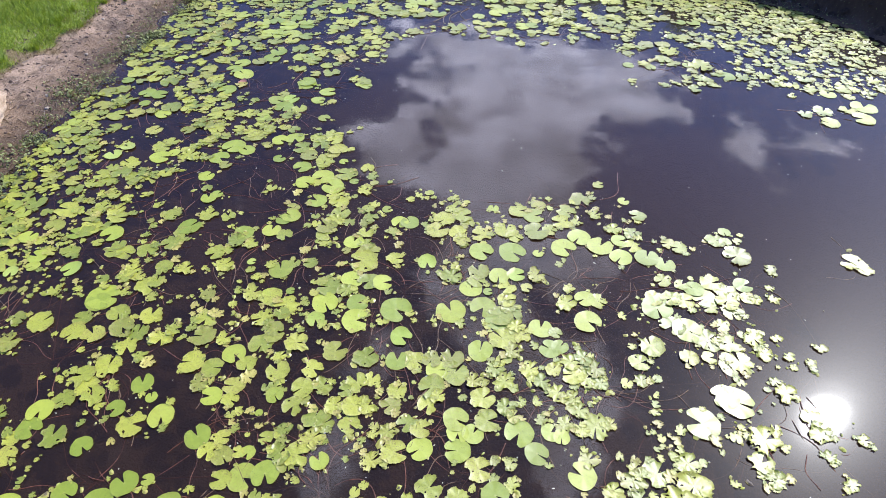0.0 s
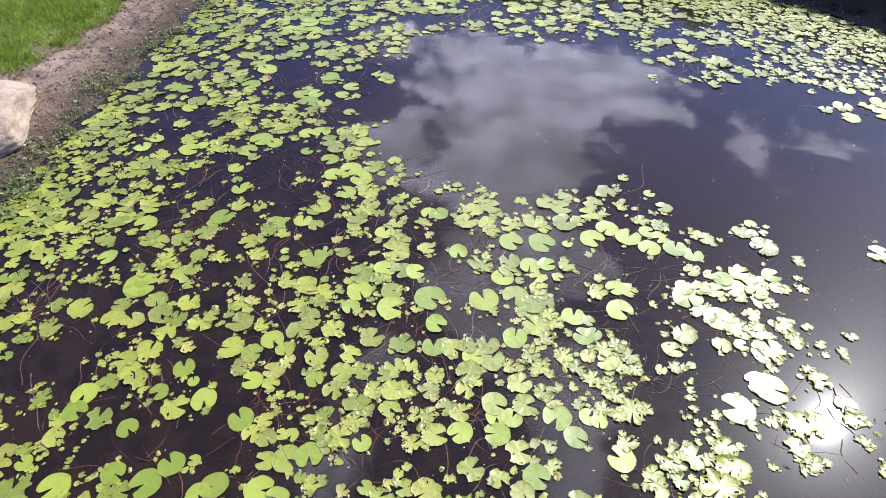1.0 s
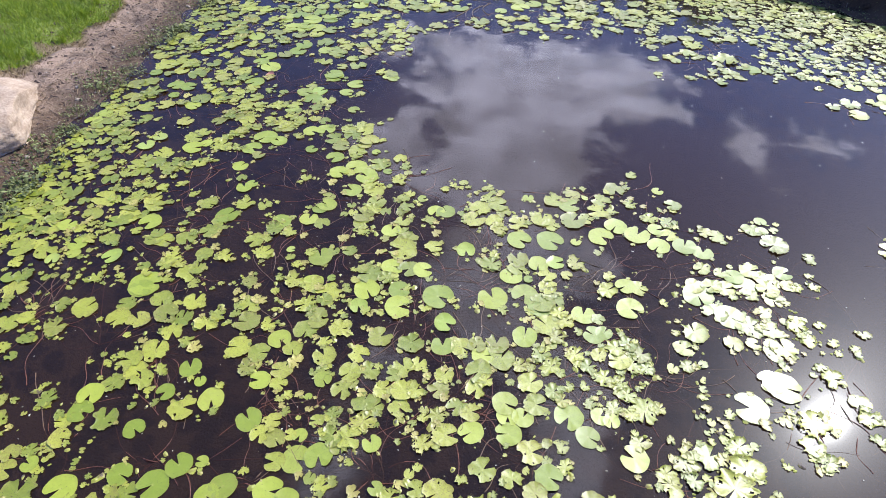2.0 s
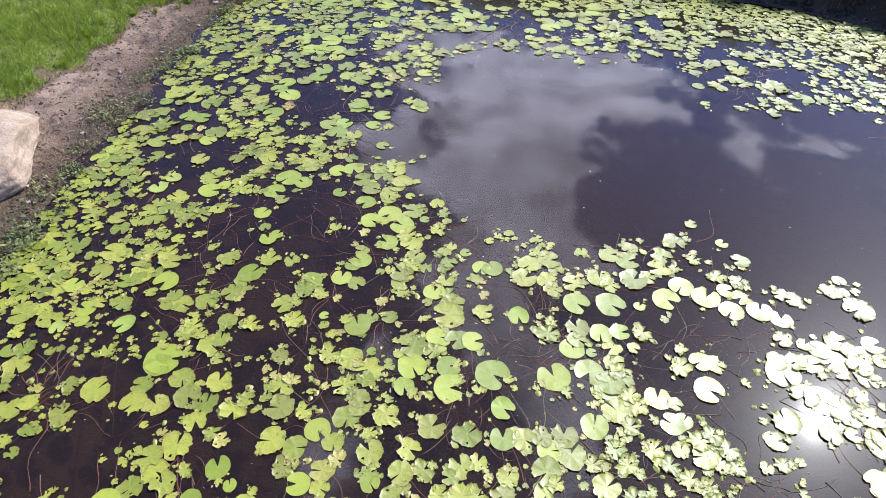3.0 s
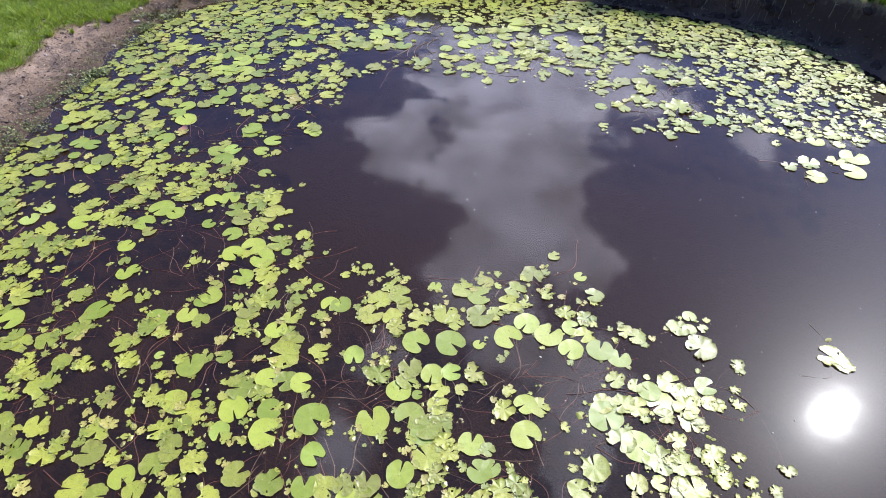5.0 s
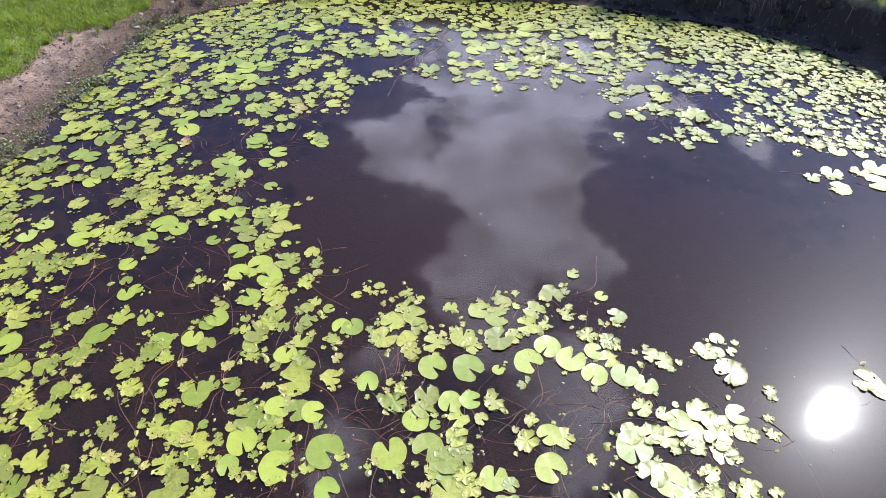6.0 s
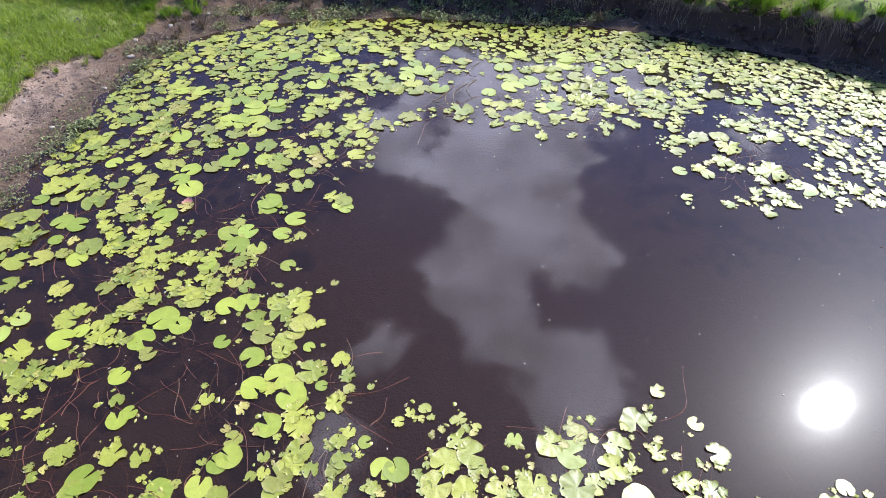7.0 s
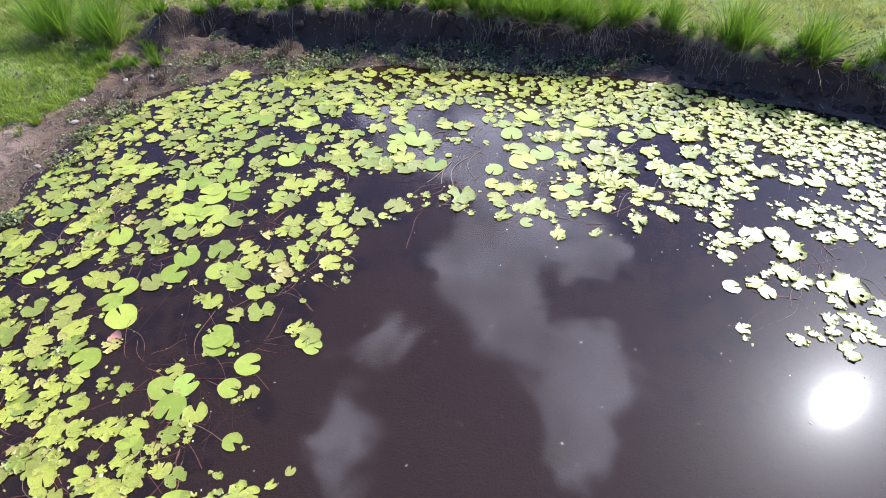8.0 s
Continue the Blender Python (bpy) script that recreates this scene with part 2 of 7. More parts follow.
def ground_material():
    """Bare mud by the water, dry crust above it, then turf; the attribute holds metres from the water's edge and the height."""
    m, n = material("bank_soil")
    geo = n.add("ShaderNodeNewGeometry")
    att = n.add("ShaderNodeAttribute", attribute_name="shore")
    pos = geo.outputs["Position"]
    big = n.noise(pos, 0.9, 5.0, 0.6)
    mid = n.noise(pos, 5.0, 6.0, 0.65)
    fine = n.noise(pos, 38.0, 5.0, 0.65)
    wob = n.math("ADD", att.outputs["Fac"], n.math("MULTIPLY", n.math("SUBTRACT", mid.outputs["Fac"], 0.5), 0.9))
    wet = n.mix(mid.outputs["Fac"], (0.075, 0.045, 0.023), (0.185, 0.120, 0.070))
    dry = n.mix(n.smooth(n.math("ADD", n.math("MULTIPLY", big.outputs["Fac"], 0.5), n.math("MULTIPLY", fine.outputs["Fac"], 0.5)), 0.35, 0.65), (0.235, 0.155, 0.092), (0.440, 0.312, 0.205))
    soil = n.mix(n.smooth(wob, 0.25, 0.95), wet, dry)
    clod = n.smooth(n.math("ADD", n.math("MULTIPLY", mid.outputs["Fac"], 0.5), n.math("MULTIPLY", fine.outputs["Fac"], 0.5)), 0.54, 0.63)
    damp = n.noise(pos, 2.1, 5.0, 0.65)
    soil = n.mix(n.math("MULTIPLY", n.smooth(damp.outputs["Fac"], 0.48, 0.60), 0.62), soil, (0.085, 0.058, 0.038))
    soil = n.mix(n.math("MULTIPLY", clod, 0.55), soil, (0.045, 0.034, 0.026))
    grit = n.noise(pos, 95.0, 2.0, 0.5)
    soil = n.mix(n.math("MULTIPLY", n.smooth(grit.outputs["Fac"], 0.63, 0.70), 0.6), soil, (0.42, 0.36, 0.29))
    # dark earth plus painted shade on the cut bank, and silt on the bed
    humus_shade = n.add("ShaderNodeAttribute", attribute_name="humus_shade")
    soil = n.mix(n.math("MULTIPLY", humus_shade.outputs["Fac"], 0.9), soil, n.mix(fine.outputs["Fac"], (0.022, 0.013, 0.007), (0.080, 0.052, 0.030)))
    turf = n.mix(big.outputs["Fac"], (0.130, 0.190, 0.024), (0.30, 0.330, 0.080))
    turf = n.mix(n.smooth(mid.outputs["Fac"], 0.58, 0.72), turf, (0.24, 0.21, 0.10))
    grassy = n.add("ShaderNodeAttribute", attribute_name="turf")
    g = n.math("ADD", grassy.outputs["Fac"], n.math("MULTIPLY", n.math("SUBTRACT", mid.outputs["Fac"], 0.5), 0.8))
    thatch = n.mix(fine.outputs["Fac"], (0.17, 0.12, 0.055), (0.34, 0.27, 0.13))
    col = n.mix(n.math("MULTIPLY", n.smooth(g, 0.10, 0.45), 0.75), soil, thatch)
    col = n.mix(n.smooth(g, 0.40, 0.75), col, turf)
    b = n.add("ShaderNodeBsdfPrincipled", Roughness=0.9)
    b.inputs["Specular IOR Level"].default_value = 0.25
    n.link(col, b.inputs["Base Color"])
    h = n.math("ADD", n.math("MULTIPLY", mid.outputs["Fac"], 0.6), n.math("MULTIPLY", fine.outputs["Fac"], 0.4))
    n.link(n.bump(h, 1.0, 0.075), b.inputs["Normal"])
    finish(n, b)
    return m


M_LEAF = leaf_material("lily_leaf_green", (0.206, 0.262, 0.010), (0.386, 0.426, 0.034), (0.10, 0.08, 0.025), 0.68, 0.40, 0.80, 0.2)
M_RAG = leaf_material("lily_leaf_eaten", (0.196, 0.234, 0.010), (0.402, 0.404, 0.032), (0.085, 0.055, 0.016), 0.57, 0.41, 0.80, 0.8)
M_YELLOW = leaf_material("lily_leaf_yellowing", (0.34, 0.29, 0.045), (0.46, 0.40, 0.07), (0.16, 0.08, 0.02), 0.54, 0.45, 0.8)
M_RED = leaf_material("lily_leaf_red", (0.20, 0.055, 0.035), (0.46, 0.20, 0.12), (0.12, 0.05, 0.03), 0.62, 0.45, 0.6)
M_BRIGHT = leaf_material("lily_leaf_young", (0.31, 0.39, 0.045), (0.40, 0.46, 0.075), (0.2, 0.16, 0.04), 0.70, 0.35, 0.62)
M_STEM = plain_material("lily_stem_red", (0.055, 0.017, 0.009), (0.215, 0.076, 0.034), 6.0, 0.45, 0.35, 0.2)
M_STALK = plain_material("lily_stem_pale", (0.065, 0.036, 0.018), (0.220, 0.130, 0.062), 7.0, 0.42, 0.32, 0.2)
M_WATER = water_material()
M_GROUND = ground_material()
M_GRASS = plain_material("grass_green", (0.095, 0.185, 0.014), (0.370, 0.450, 0.060), 1.2, 0.55, 0.3, 0, island=True, thin=0.45)
M_MEADOW = plain_material("meadow_grass_dry", (0.230, 0.270, 0.050), (0.520, 0.500, 0.160), 0.8, 0.55, 0.3, 0, island=True, thin=0.45)
M_REED = plain_material("tussock_green", (0.055, 0.135, 0.010), (0.225, 0.360, 0.038), 1.6, 0.5, 0.3, 0, island=True, thin=0.5)
M_STRAW = plain_material("dead_grass", (0.16, 0.11, 0.06), (0.42, 0.33, 0.20), 3.0, 0.7, 0.2, 0, island=True, thin=0.3)
M_WITHERED = plain_material("withered_weed", (0.070, 0.048, 0.028), (0.30, 0.23, 0.14), 3.0, 0.7, 0.2, 0, island=True, thin=0.2)
M_WEED = plain_material("marginal_weed_leaf", (0.022, 0.036, 0.008), (0.33, 0.36, 0.13), 3.0, 0.5, 0.25, 0, island=True, thin=0.25)
M_ROCK = plain_material("sandstone", (0.31, 0.215, 0.130), (0.55, 0.420, 0.285), 3.5, 0.85, 0.2, 0.8, 0.02)
M_STONE = plain_material("pale_stone", (0.24, 0.19, 0.13), (0.46, 0.39, 0.29), 9.0, 0.8, 0.2, 0.5, 0.01)
M_CLOD = plain_material("dark_clod", (0.045, 0.032, 0.025), (0.14, 0.10, 0.075), 8.0, 0.9, 0.2, 0.5, 0.01, island=True)
M_EARTH = plain_material("slumped_earth", (0.022, 0.015, 0.010), (0.085, 0.058, 0.036), 4.0, 0.92, 0.15, 0.8, 0.02)
M_TWIG = plain_material("dead_twig", (0.10, 0.075, 0.055), (0.34, 0.28, 0.22), 7.0, 0.8, 0.2, 0.3, 0.004, island=True)
M_SPECK = plain_material("floating_seed", (0.30, 0.28, 0.16), (0.62, 0.60, 0.45), 9.0, 0.6, 0.3, 0, island=True)


# ---------------------------------------------------------------- mesh helpers
def mesh_from(name, verts, faces, mat, smooth=False):
    me = bpy.data.meshes.new(name)
    me.from_pydata([tuple(v) for v in verts], [], faces)
    me.materials.append(mat)
    if smooth:
        me.polygons.foreach_set("use_smooth", [True] * len(me.polygons))
    me.update()
    return me


def part(name, me, parent, m=Matrix.Identity(4), label=""):
    ob = new(name, me)
    ob.parent = parent
    ob.matrix_basis = m
    if label:
        tagged(ob, label)
    return ob


def smoothstep(x, lo, hi):
    if isinstance(x, float):
        t = min(1.0, max(0.0, (x - lo) / (hi - lo)))
        return t * t * (3 - 2 * t)
    t = np.clip((x - lo) / (hi - lo), 0, 1)
    return t * t * (3 - 2 * t)


@lru_cache(None)
def noise_waves(seed):
    r = np.random.RandomState(seed)
    out = []
    for k in range(7):
        a, f, p = r.uniform(0, 6.28), r.uniform(0.6, 1.9), r.uniform(0, 6.28)
        out.append((math.cos(a), math.sin(a), f, p))
    return out


def cheap_noise(x, y, seed=0):
    """Smooth noise of a few sines, about -1 to 1, on arrays."""
    sine = math.sin if isinstance(x, float) else np.sin
    out = 0
    for c, s, f, p in noise_waves(seed):
        out = out + sine((x * c + y * s) * f + p + 0.8 * sine((x * s - y * c) * f * 0.7 + p * 2))
    return out / 4.0


# ---------------------------------------------------------------- ground and water
SHORE = [(-5.62, -6.0), (-5.66, 1.0), (-5.62, 5.2), (-5.70, 6.8), (-5.62, 8.8), (-5.62, 11.2), (-5.50, 12.3), (-4.95, 13.25), (-4.15, 13.95),
         (-2.75, 14.35), (-1.2, 14.55), (0.2, 14.5), (1.65, 14.42), (2.85, 14.38), (3.5, 14.2), (4.2, 13.88), (5.0, 13.64), (6.1, 13.18), (7.0, 12.6), (7.8, 11.6),
         (8.5, 9.5), (9.0, 7.0), (9.2, 3.0), (9.2, -6.0), (5.0, -9.0), (-2.0, -9.0)]


def shore_at(x, y):
    best, land = 1e9, True
    for (ax, ay), (bx, by) in zip(SHORE, SHORE[1:] + SHORE[:1]):
        dx, dy = bx - ax, by - ay
        k = min(1.0, max(0.0, ((x - ax) * dx + (y - ay) * dy) / (dx * dx + dy * dy)))
        best = min(best, (x - ax - k * dx) ** 2 + (y - ay - k * dy) ** 2)
        if (ay > y) != (by > y) and x < ax + (y - ay) * dx / dy:
            land = not land
    return math.sqrt(best) if land else -math.sqrt(best)


def shore_distance(x, y):
    """Metres from the water's edge, positive on land."""
    if isinstance(x, float):
        return shore_at(x, y)
    best = np.full(np.shape(x), 1e9)
    inside = np.zeros(np.shape(x), bool)
    for (ax, ay), (bx, by) in zip(SHORE, SHORE[1:] + SHORE[:1]):
        dx, dy = bx - ax, by - ay
        k = np.clip(((x - ax) * dx + (y - ay) * dy) / (dx * dx + dy * dy), 0, 1)
        best = np.minimum(best, np.hypot(x - ax - k * dx, y - ay - k * dy))
        cross = ((ay > y) != (by > y))
        xs = ax + (y - ay) * dx / (dy if dy else 1e-9)
        inside ^= cross & (x < xs)
    return np.where(inside, -best, best)


def steepness(x, y):
    """0 on the flat left bank, 1 along the cut bank at the far side and the right."""
    a, b = smoothstep(x, -6.0, -5.2) * smoothstep(y, 12.6, 14.0), smoothstep(x, 5.0, 7.0)
    return max(a, b) if isinstance(x, float) else np.maximum(a, b)


LIP = ((-4.4, -2.7, -1.1, 0.2, 1.1, 2.1, 3.0, 3.8, 4.2, 5.0, 6.2, 8.0), (1.60, 0.98, 0.90, 0.88, 0.62, 0.58, 0.85, 0.60, 0.54, 0.58, 0.58, 0.65))


def lip_distance(x, y):
    """Metres from the water to the top edge of the cut bank, with scallops where it has slumped."""
    base = np.interp(x, *LIP)
    out = base + 0.09 * cheap_noise(x * 1.3, y * 1.3, 3) + 0.07 * cheap_noise(x * 3.2, y * 3.2, 14) + 0.04 * cheap_noise(x * 9.0, y * 9.0, 15)
    return float(out) if isinstance(x, float) else out


def ground_height(x, y):
    one = isinstance(x, float)
    s = shore_distance(x, y)
    st = steepness(x, y)
    n1, n2 = cheap_noise(x * 1.3, y * 1.3, 3), cheap_noise(x * 4.2, y * 4.2, 5)
    n3 = cheap_noise(x * 11.0, y * 11.0, 8)
    land = max(s, 0.0) if one else np.maximum(s, 0)
    gentle = 0.10 * smoothstep(land, 0, 0.9) + 0.10 * smoothstep(land, 0.8, 2.4) + 0.05 * smoothstep(land, 1.5, 2.0)
    lip = lip_distance(x, y)
    cut = 0.09 * smoothstep(land, 0, 0.5) + (BANK_HEIGHT + 0.25 * smoothstep(x, 5.0, 7.5)) * smoothstep(land, lip - 0.26, lip) + (0.085 * n2 + 0.06 * n3) * smoothstep(land, 0.15, 0.5) * (1 - smoothstep(land, lip, lip + 0.6))
    h = gentle * (1 - st) + cut * st
    h = h + smoothstep(land, 0.15, 0.8) * (0.036 * n2 + 0.026 * n3) + 0.05 * n1 * smoothstep(land, 2.5, 6)
    h = h + 0.012 * n2 / (1 + (s / 0.2) ** 4)
    bed = -0.55 * smoothstep(-s, 0, 2.2) - 0.10 * smoothstep(-s, 0, 0.4)
    if one:
        return h if s > 0 else bed
    return np.where(s > 0, h, bed)


BANK_HEIGHT = 0.52


def axis_steps(lo, hi, fine, far):
    core = np.arange(lo, hi + 1e-6, fine)
    out, step, grown = [], fine, 0.0
    while grown < far:
        step *= 1.28
        grown += step
        out.append(grown)
    out = np.array(out)
    return np.concatenate([lo - out[::-1], core, hi + out])


def build_ground():
    xs, ys = axis_steps(-10.0, 11.0, 0.075, 900), axis_steps(2.0, 20.0, 0.075, 900)
    X, Y = np.meshgrid(xs, ys)
    Z = ground_height(X, Y)
    nx, ny = len(xs), len(ys)
    verts = np.stack([X, Y, Z], -1).reshape(-1, 3)
    idx = np.arange(nx * ny).reshape(ny, nx)
    faces = np.stack([idx[:-1, :-1], idx[:-1, 1:], idx[1:, 1:], idx[1:, :-1]], -1).reshape(-1, 4)
    me = bpy.data.meshes.new("ground")
    me.vertices.add(len(verts))
    me.vertices.foreach_set("co", verts.ravel())
    me.loops.add(faces.size)
    me.loops.foreach_set("vertex_index", faces.ravel())
    me.polygons.add(len(faces))
    me.polygons.foreach_set("loop_start", np.arange(0, faces.size, 4))
    me.polygons.foreach_set("use_smooth", np.ones(len(faces), bool))
    me.update(calc_edges=True)
    s = shore_distance(X, Y)
    st = steepness(X, Y)
    soil_like = s * (1 - st) * (1 - 0.55 * smoothstep(Y, 11.5, 13.0)) + st * np.minimum(s * 0.22, 0.25)
    turf = turf_amount(X, Y)
    lip = lip_distance(X, Y)
    # shade of the cut face is put into its soil colour; silt under water
    humus_shade = np.maximum(st * smoothstep(s, lip - 0.34, lip - 0.16) * (1 - smoothstep(s, lip + 0.05, lip + 0.2)), smoothstep(-s, 0.02, 0.35))
    for name, val in (("shore", soil_like), ("turf", turf), ("humus_shade", humus_shade)):
        a = me.attributes.new(name, "FLOAT", "POINT")
        a.data.foreach_set("value", val.ravel().astype(np.float32))
    me.materials.append(M_GROUND)
    tagged(new("ground", me), "bare brown mud bank rising to rough green turf round the pond", "ground", kind="structure")


TURF_EDGE = ((5.0, 8.0, 9.4, 10.7, 11.4, 12.4, 13.4, 14.5, 15.6, 17.0), (-7.6, -7.4, -6.95, -7.1, -7.1, -6.4, -5.9, -5.95, -5.9, -5.9))


def turf_amount(x, y):
    s, st = shore_distance(x, y), steepness(x, y)
    n2 = cheap_noise(np.asarray(x) * 3.1, np.asarray(y) * 3.1, 12)
    edge = np.interp(y, TURF_EDGE[0], TURF_EDGE[1]) + 0.24 * n2 + 0.17 * cheap_noise(np.asarray(x) * 7.0, np.asarray(y) * 7.0, 23)
    left = np.where(np.asarray(y) < 3.0, smoothstep(s, 1.4, 1.9), smoothstep(-np.asarray(x), -edge - 0.34, -edge + 0.26))
    lip = lip_distance(np.asarray(x, float), np.asarray(y, float))
    cut = smoothstep(s, lip - 0.12, lip + 0.12)
    return left * (1 - st) + cut * st


def build_water():
    bm = bmesh.new()
    bmesh.ops.create_grid(bm, x_segments=2, y_segments=2, size=1)
    for v in bm.verts:
        v.co = Vector((1.8 + v.co.x * 9.2, 3.3 + v.co.y * 12.2, 0))
    me = bpy.data.meshes.new("water")
    bm.to_mesh(me)
    bm.free()
    me.materials.append(M_WATER)
    ob = tagged(new("water", me), "still brown pond water mirroring blue sky and cloud", "water", kind="structure")
    ob.visible_shadow = False


build_ground()
build_water()


# ---------------------------------------------------------------- water lilies
def leaf_mesh(name, seed, mat, bites=(), notch=0.34, curl=0.04, teeth=0.0, flap=0.0, wave=0.03, floor=0.5, torn=0.0):
    """A floating leaf of radius 1: a disc with a slit to the stalk at +x, thin, with a turned-down rim.
    bites: radii of the round pieces eaten from the rim; teeth: how frayed the rim is; torn: share of the blade eaten into holes."""
    r = random.Random(seed)
    steps = 80 if bites else 36
    w = notch * r.uniform(0.8, 1.25)
    eaten = []
    for q in bites:
        a, d = r.uniform(0, 6.283), 1.0 + q * r.uniform(-0.25, 0.45)
        eaten.append((d * math.cos(a), d * math.sin(a), q * r.uniform(0.8, 1.25)))
    ph = [r.uniform(0, 6.28) for _ in range(8)]
    rim = []
    for i in range(steps + 1):
        a = w + (2 * math.pi - 2 * w) * i / steps
        rad = 1 + wave * (math.sin(2 * a + ph[0]) + 0.8 * math.sin(3 * a + ph[5]) + 0.6 * math.sin(5 * a + ph[1]) + 0.5 * math.sin(8 * a + ph[6]))
        rad += teeth * (0.5 * math.sin(17 * a + ph[3]) + 0.4 * math.sin(29 * a + ph[4]) + r.uniform(-1.1, 0.6))
        side = min(a - w, 2 * math.pi - w - a)
        rad *= 1 - 0.16 * math.exp(-(side / 0.16) ** 2)
        ca, sa = math.cos(a), math.sin(a)
        for ex, ey, q in eaten:
            along, across = ex * ca + ey * sa, abs(-ex * sa + ey * ca)
            if across < q and along > 0:
                rad = min(rad, along - math.sqrt(q * q - across * across) + r.uniform(-0.5, 0.5) * teeth)
        rim.append((a, max(floor, rad)))
    verts, faces = [(0.03, 0, 0.0)], []
    rings = (0.40, 0.60, 0.78, 0.90, 1.0) if bites else (0.45, 0.8, 1.0)
    holes = [(r.uniform(0, 6.283), r.uniform(0.62, 0.95), r.uniform(0.05, 0.12)) for _ in range(round(torn * 40))]
    for k, f in enumerate(rings):
        for a, rad in rim:
            x, y = f * rad * math.cos(a), f * rad * math.sin(a)
            z = 0.012 * f * math.sin(3 * a + ph[1]) + curl * f ** 3 * (0.5 + 0.5 * math.sin(2 * a + ph[2])) + wave * 0.35 * f * f * math.sin(7 * a + ph[7])
            if f == 1.0:
                z += teeth * r.uniform(-0.3, 1.4)
            if flap and f > 0.5:
                z += flap * max(0.0, math.cos(a - 2.2)) ** 3 * f * f
            verts.append((x, y, z))
    m = len(rim)
    for i in range(m - 1):
        faces.append((0, 1 + i, 2 + i))
        for k in range(len(rings) - 1):
            mid = 0.5 * (rings[k] + rings[k + 1])
            if any(math.hypot(mid * math.cos(rim[i][0]) - h * math.cos(at), mid * math.sin(rim[i][0]) - h * math.sin(at)) < q for at, h, q in holes):
                continue
            a = 1 + k * m + i
            faces.append((a, a + m, a + m + 1, a + 1))
    base = len(verts)
    for i in range(m):
        x, y, z = verts[1 + (len(rings) - 1) * m + i]
        verts += [(x, y, z), (x * 0.995, y * 0.995, z - 0.02)]
    for i in range(m - 1):
        a = base + 2 * i
        faces.append((a, a + 1, a + 3, a + 2))
    return mesh_from(name, verts, faces, mat, True)


bite_dice = random.Random(3)


def bite_sizes(count, low, high):
    return [low + (high - low) * bite_dice.random() ** 2 for _ in range(count)]


CLEAN = [leaf_mesh("leaf", 10 + i, M_LEAF, bite_sizes(i % 3, 0.03, 0.10), 0.14 + 0.09 * (i % 4), 0.03, 0.006, wave=0.022) for i in range(10)]
RAGGED = [leaf_mesh("leaf", 40 + i, M_RAG, bite_sizes(5 + i % 5, 0.06, 0.34), 0.12 + 0.09 * (i % 4), 0.05, 0.022, wave=0.045, floor=0.42, torn=0.03 * (i % 3)) for i in range(18)]
TATTERED = [leaf_mesh("leaf", 70 + i, M_RAG, bite_sizes(9 + i % 6, 0.07, 0.36), 0.10 + 0.08 * (i % 4), 0.08, 0.045, wave=0.09, floor=0.30, torn=0.10 + 0.05 * (i % 3)) for i in range(16)]
YOUNG = [leaf_mesh("leaf", 90 + i, M_BRIGHT, (), 0.32, 0.07, 0.0, 0.14 * (i % 2)) for i in range(4)]
DYING = [leaf_mesh("leaf", 110 + i, M_YELLOW, bite_sizes(8 + i, 0.06, 0.32), 0.3, 0.12, 0.04, wave=0.08, floor=0.3, torn=0.1) for i in range(5)]
REDDENED = [leaf_mesh("leaf", 130 + i, M_RED, bite_sizes(3, 0.05, 0.2), 0.6, 0.25, 0.02, 0.3) for i in range(3)]
KINDS = [CLEAN, RAGGED, TATTERED, YOUNG, DYING, REDDENED]
leaf_dice = random.Random(7)
placed = []


def stem_mesh(points, radius):
    """A round stalk along a smooth line of points."""
    verts, faces = [], []
    for i, p in enumerate(points):
        q = points[min(i + 1, len(points) - 1)] - points[max(i - 1, 0)]
        side = q.cross(Vector((0, 0, 1))).normalized()
        up = side.cross(q).normalized()
        for k in range(5):
            a = k * 2 * math.pi / 5
            verts.append(p + radius * (math.cos(a) * side + math.sin(a) * up))
    for i in range(len(points) - 1):
        for k in range(5):
            a, b = i * 5 + k, i * 5 + (k + 1) % 5
            faces.append((a, b, b + 5, a + 5))
    return mesh_from("stem", verts, faces, leaf_dice.choice((M_STEM, M_STEM, M_STALK)), True)


def add_stem(plant, start, end, bend, radius=0.006, depth=0.05, rise=-0.006):
    """A limp stalk that wanders from the crown to its leaf just under the water's face."""
    a, b = Vector((*start, -depth)), Vector((*end, rise))
    side = Vector((-(b - a).y, (b - a).x, 0))
    sway, ph = leaf_dice.uniform(-0.10, 0.10), leaf_dice.uniform(0, 3.1)
    lift = leaf_dice.uniform(0.4, 0.9)
    pts = []
    for k in range(13):
        f = k / 12
        off = bend * math.sin(math.pi * f ** 0.8) + sway * math.sin(2 * math.pi * f + ph) * f * (1 - f) * 3
        pts.append(a.lerp(b, f) + side * off + Vector((0, 0, depth * lift * math.sin(math.pi * min(1.0, 1.5 * f)))))
    part("stem", stem_mesh([p - plant.location for p in pts], radius), plant)


def add_leaf(plant, x, y, r, turn, kind):
    if kind == 0 and (y > 6.8 or x < -2.4) and leaf_dice.random() < 0.35:
        kind = 1
    if kind < 2 and x > 1.2 and y > 8.8 and leaf_dice.random() < 0.6:
        kind = 2
    meshes = KINDS[kind]
    me = meshes[leaf_dice.randrange(len(meshes))]
    z = 0.005 + 0.008 * leaf_dice.random()
    m = pose(x - plant.location.x, y - plant.location.y, z, leaf_dice.gauss(0, 0.8), leaf_dice.gauss(0, 0.8), turn)
    s = r
    part("leaf", me, plant, m @ Matrix.Diagonal((s, s * leaf_dice.uniform(0.93, 1.05), s, 1)))
    placed.append((x, y, r))


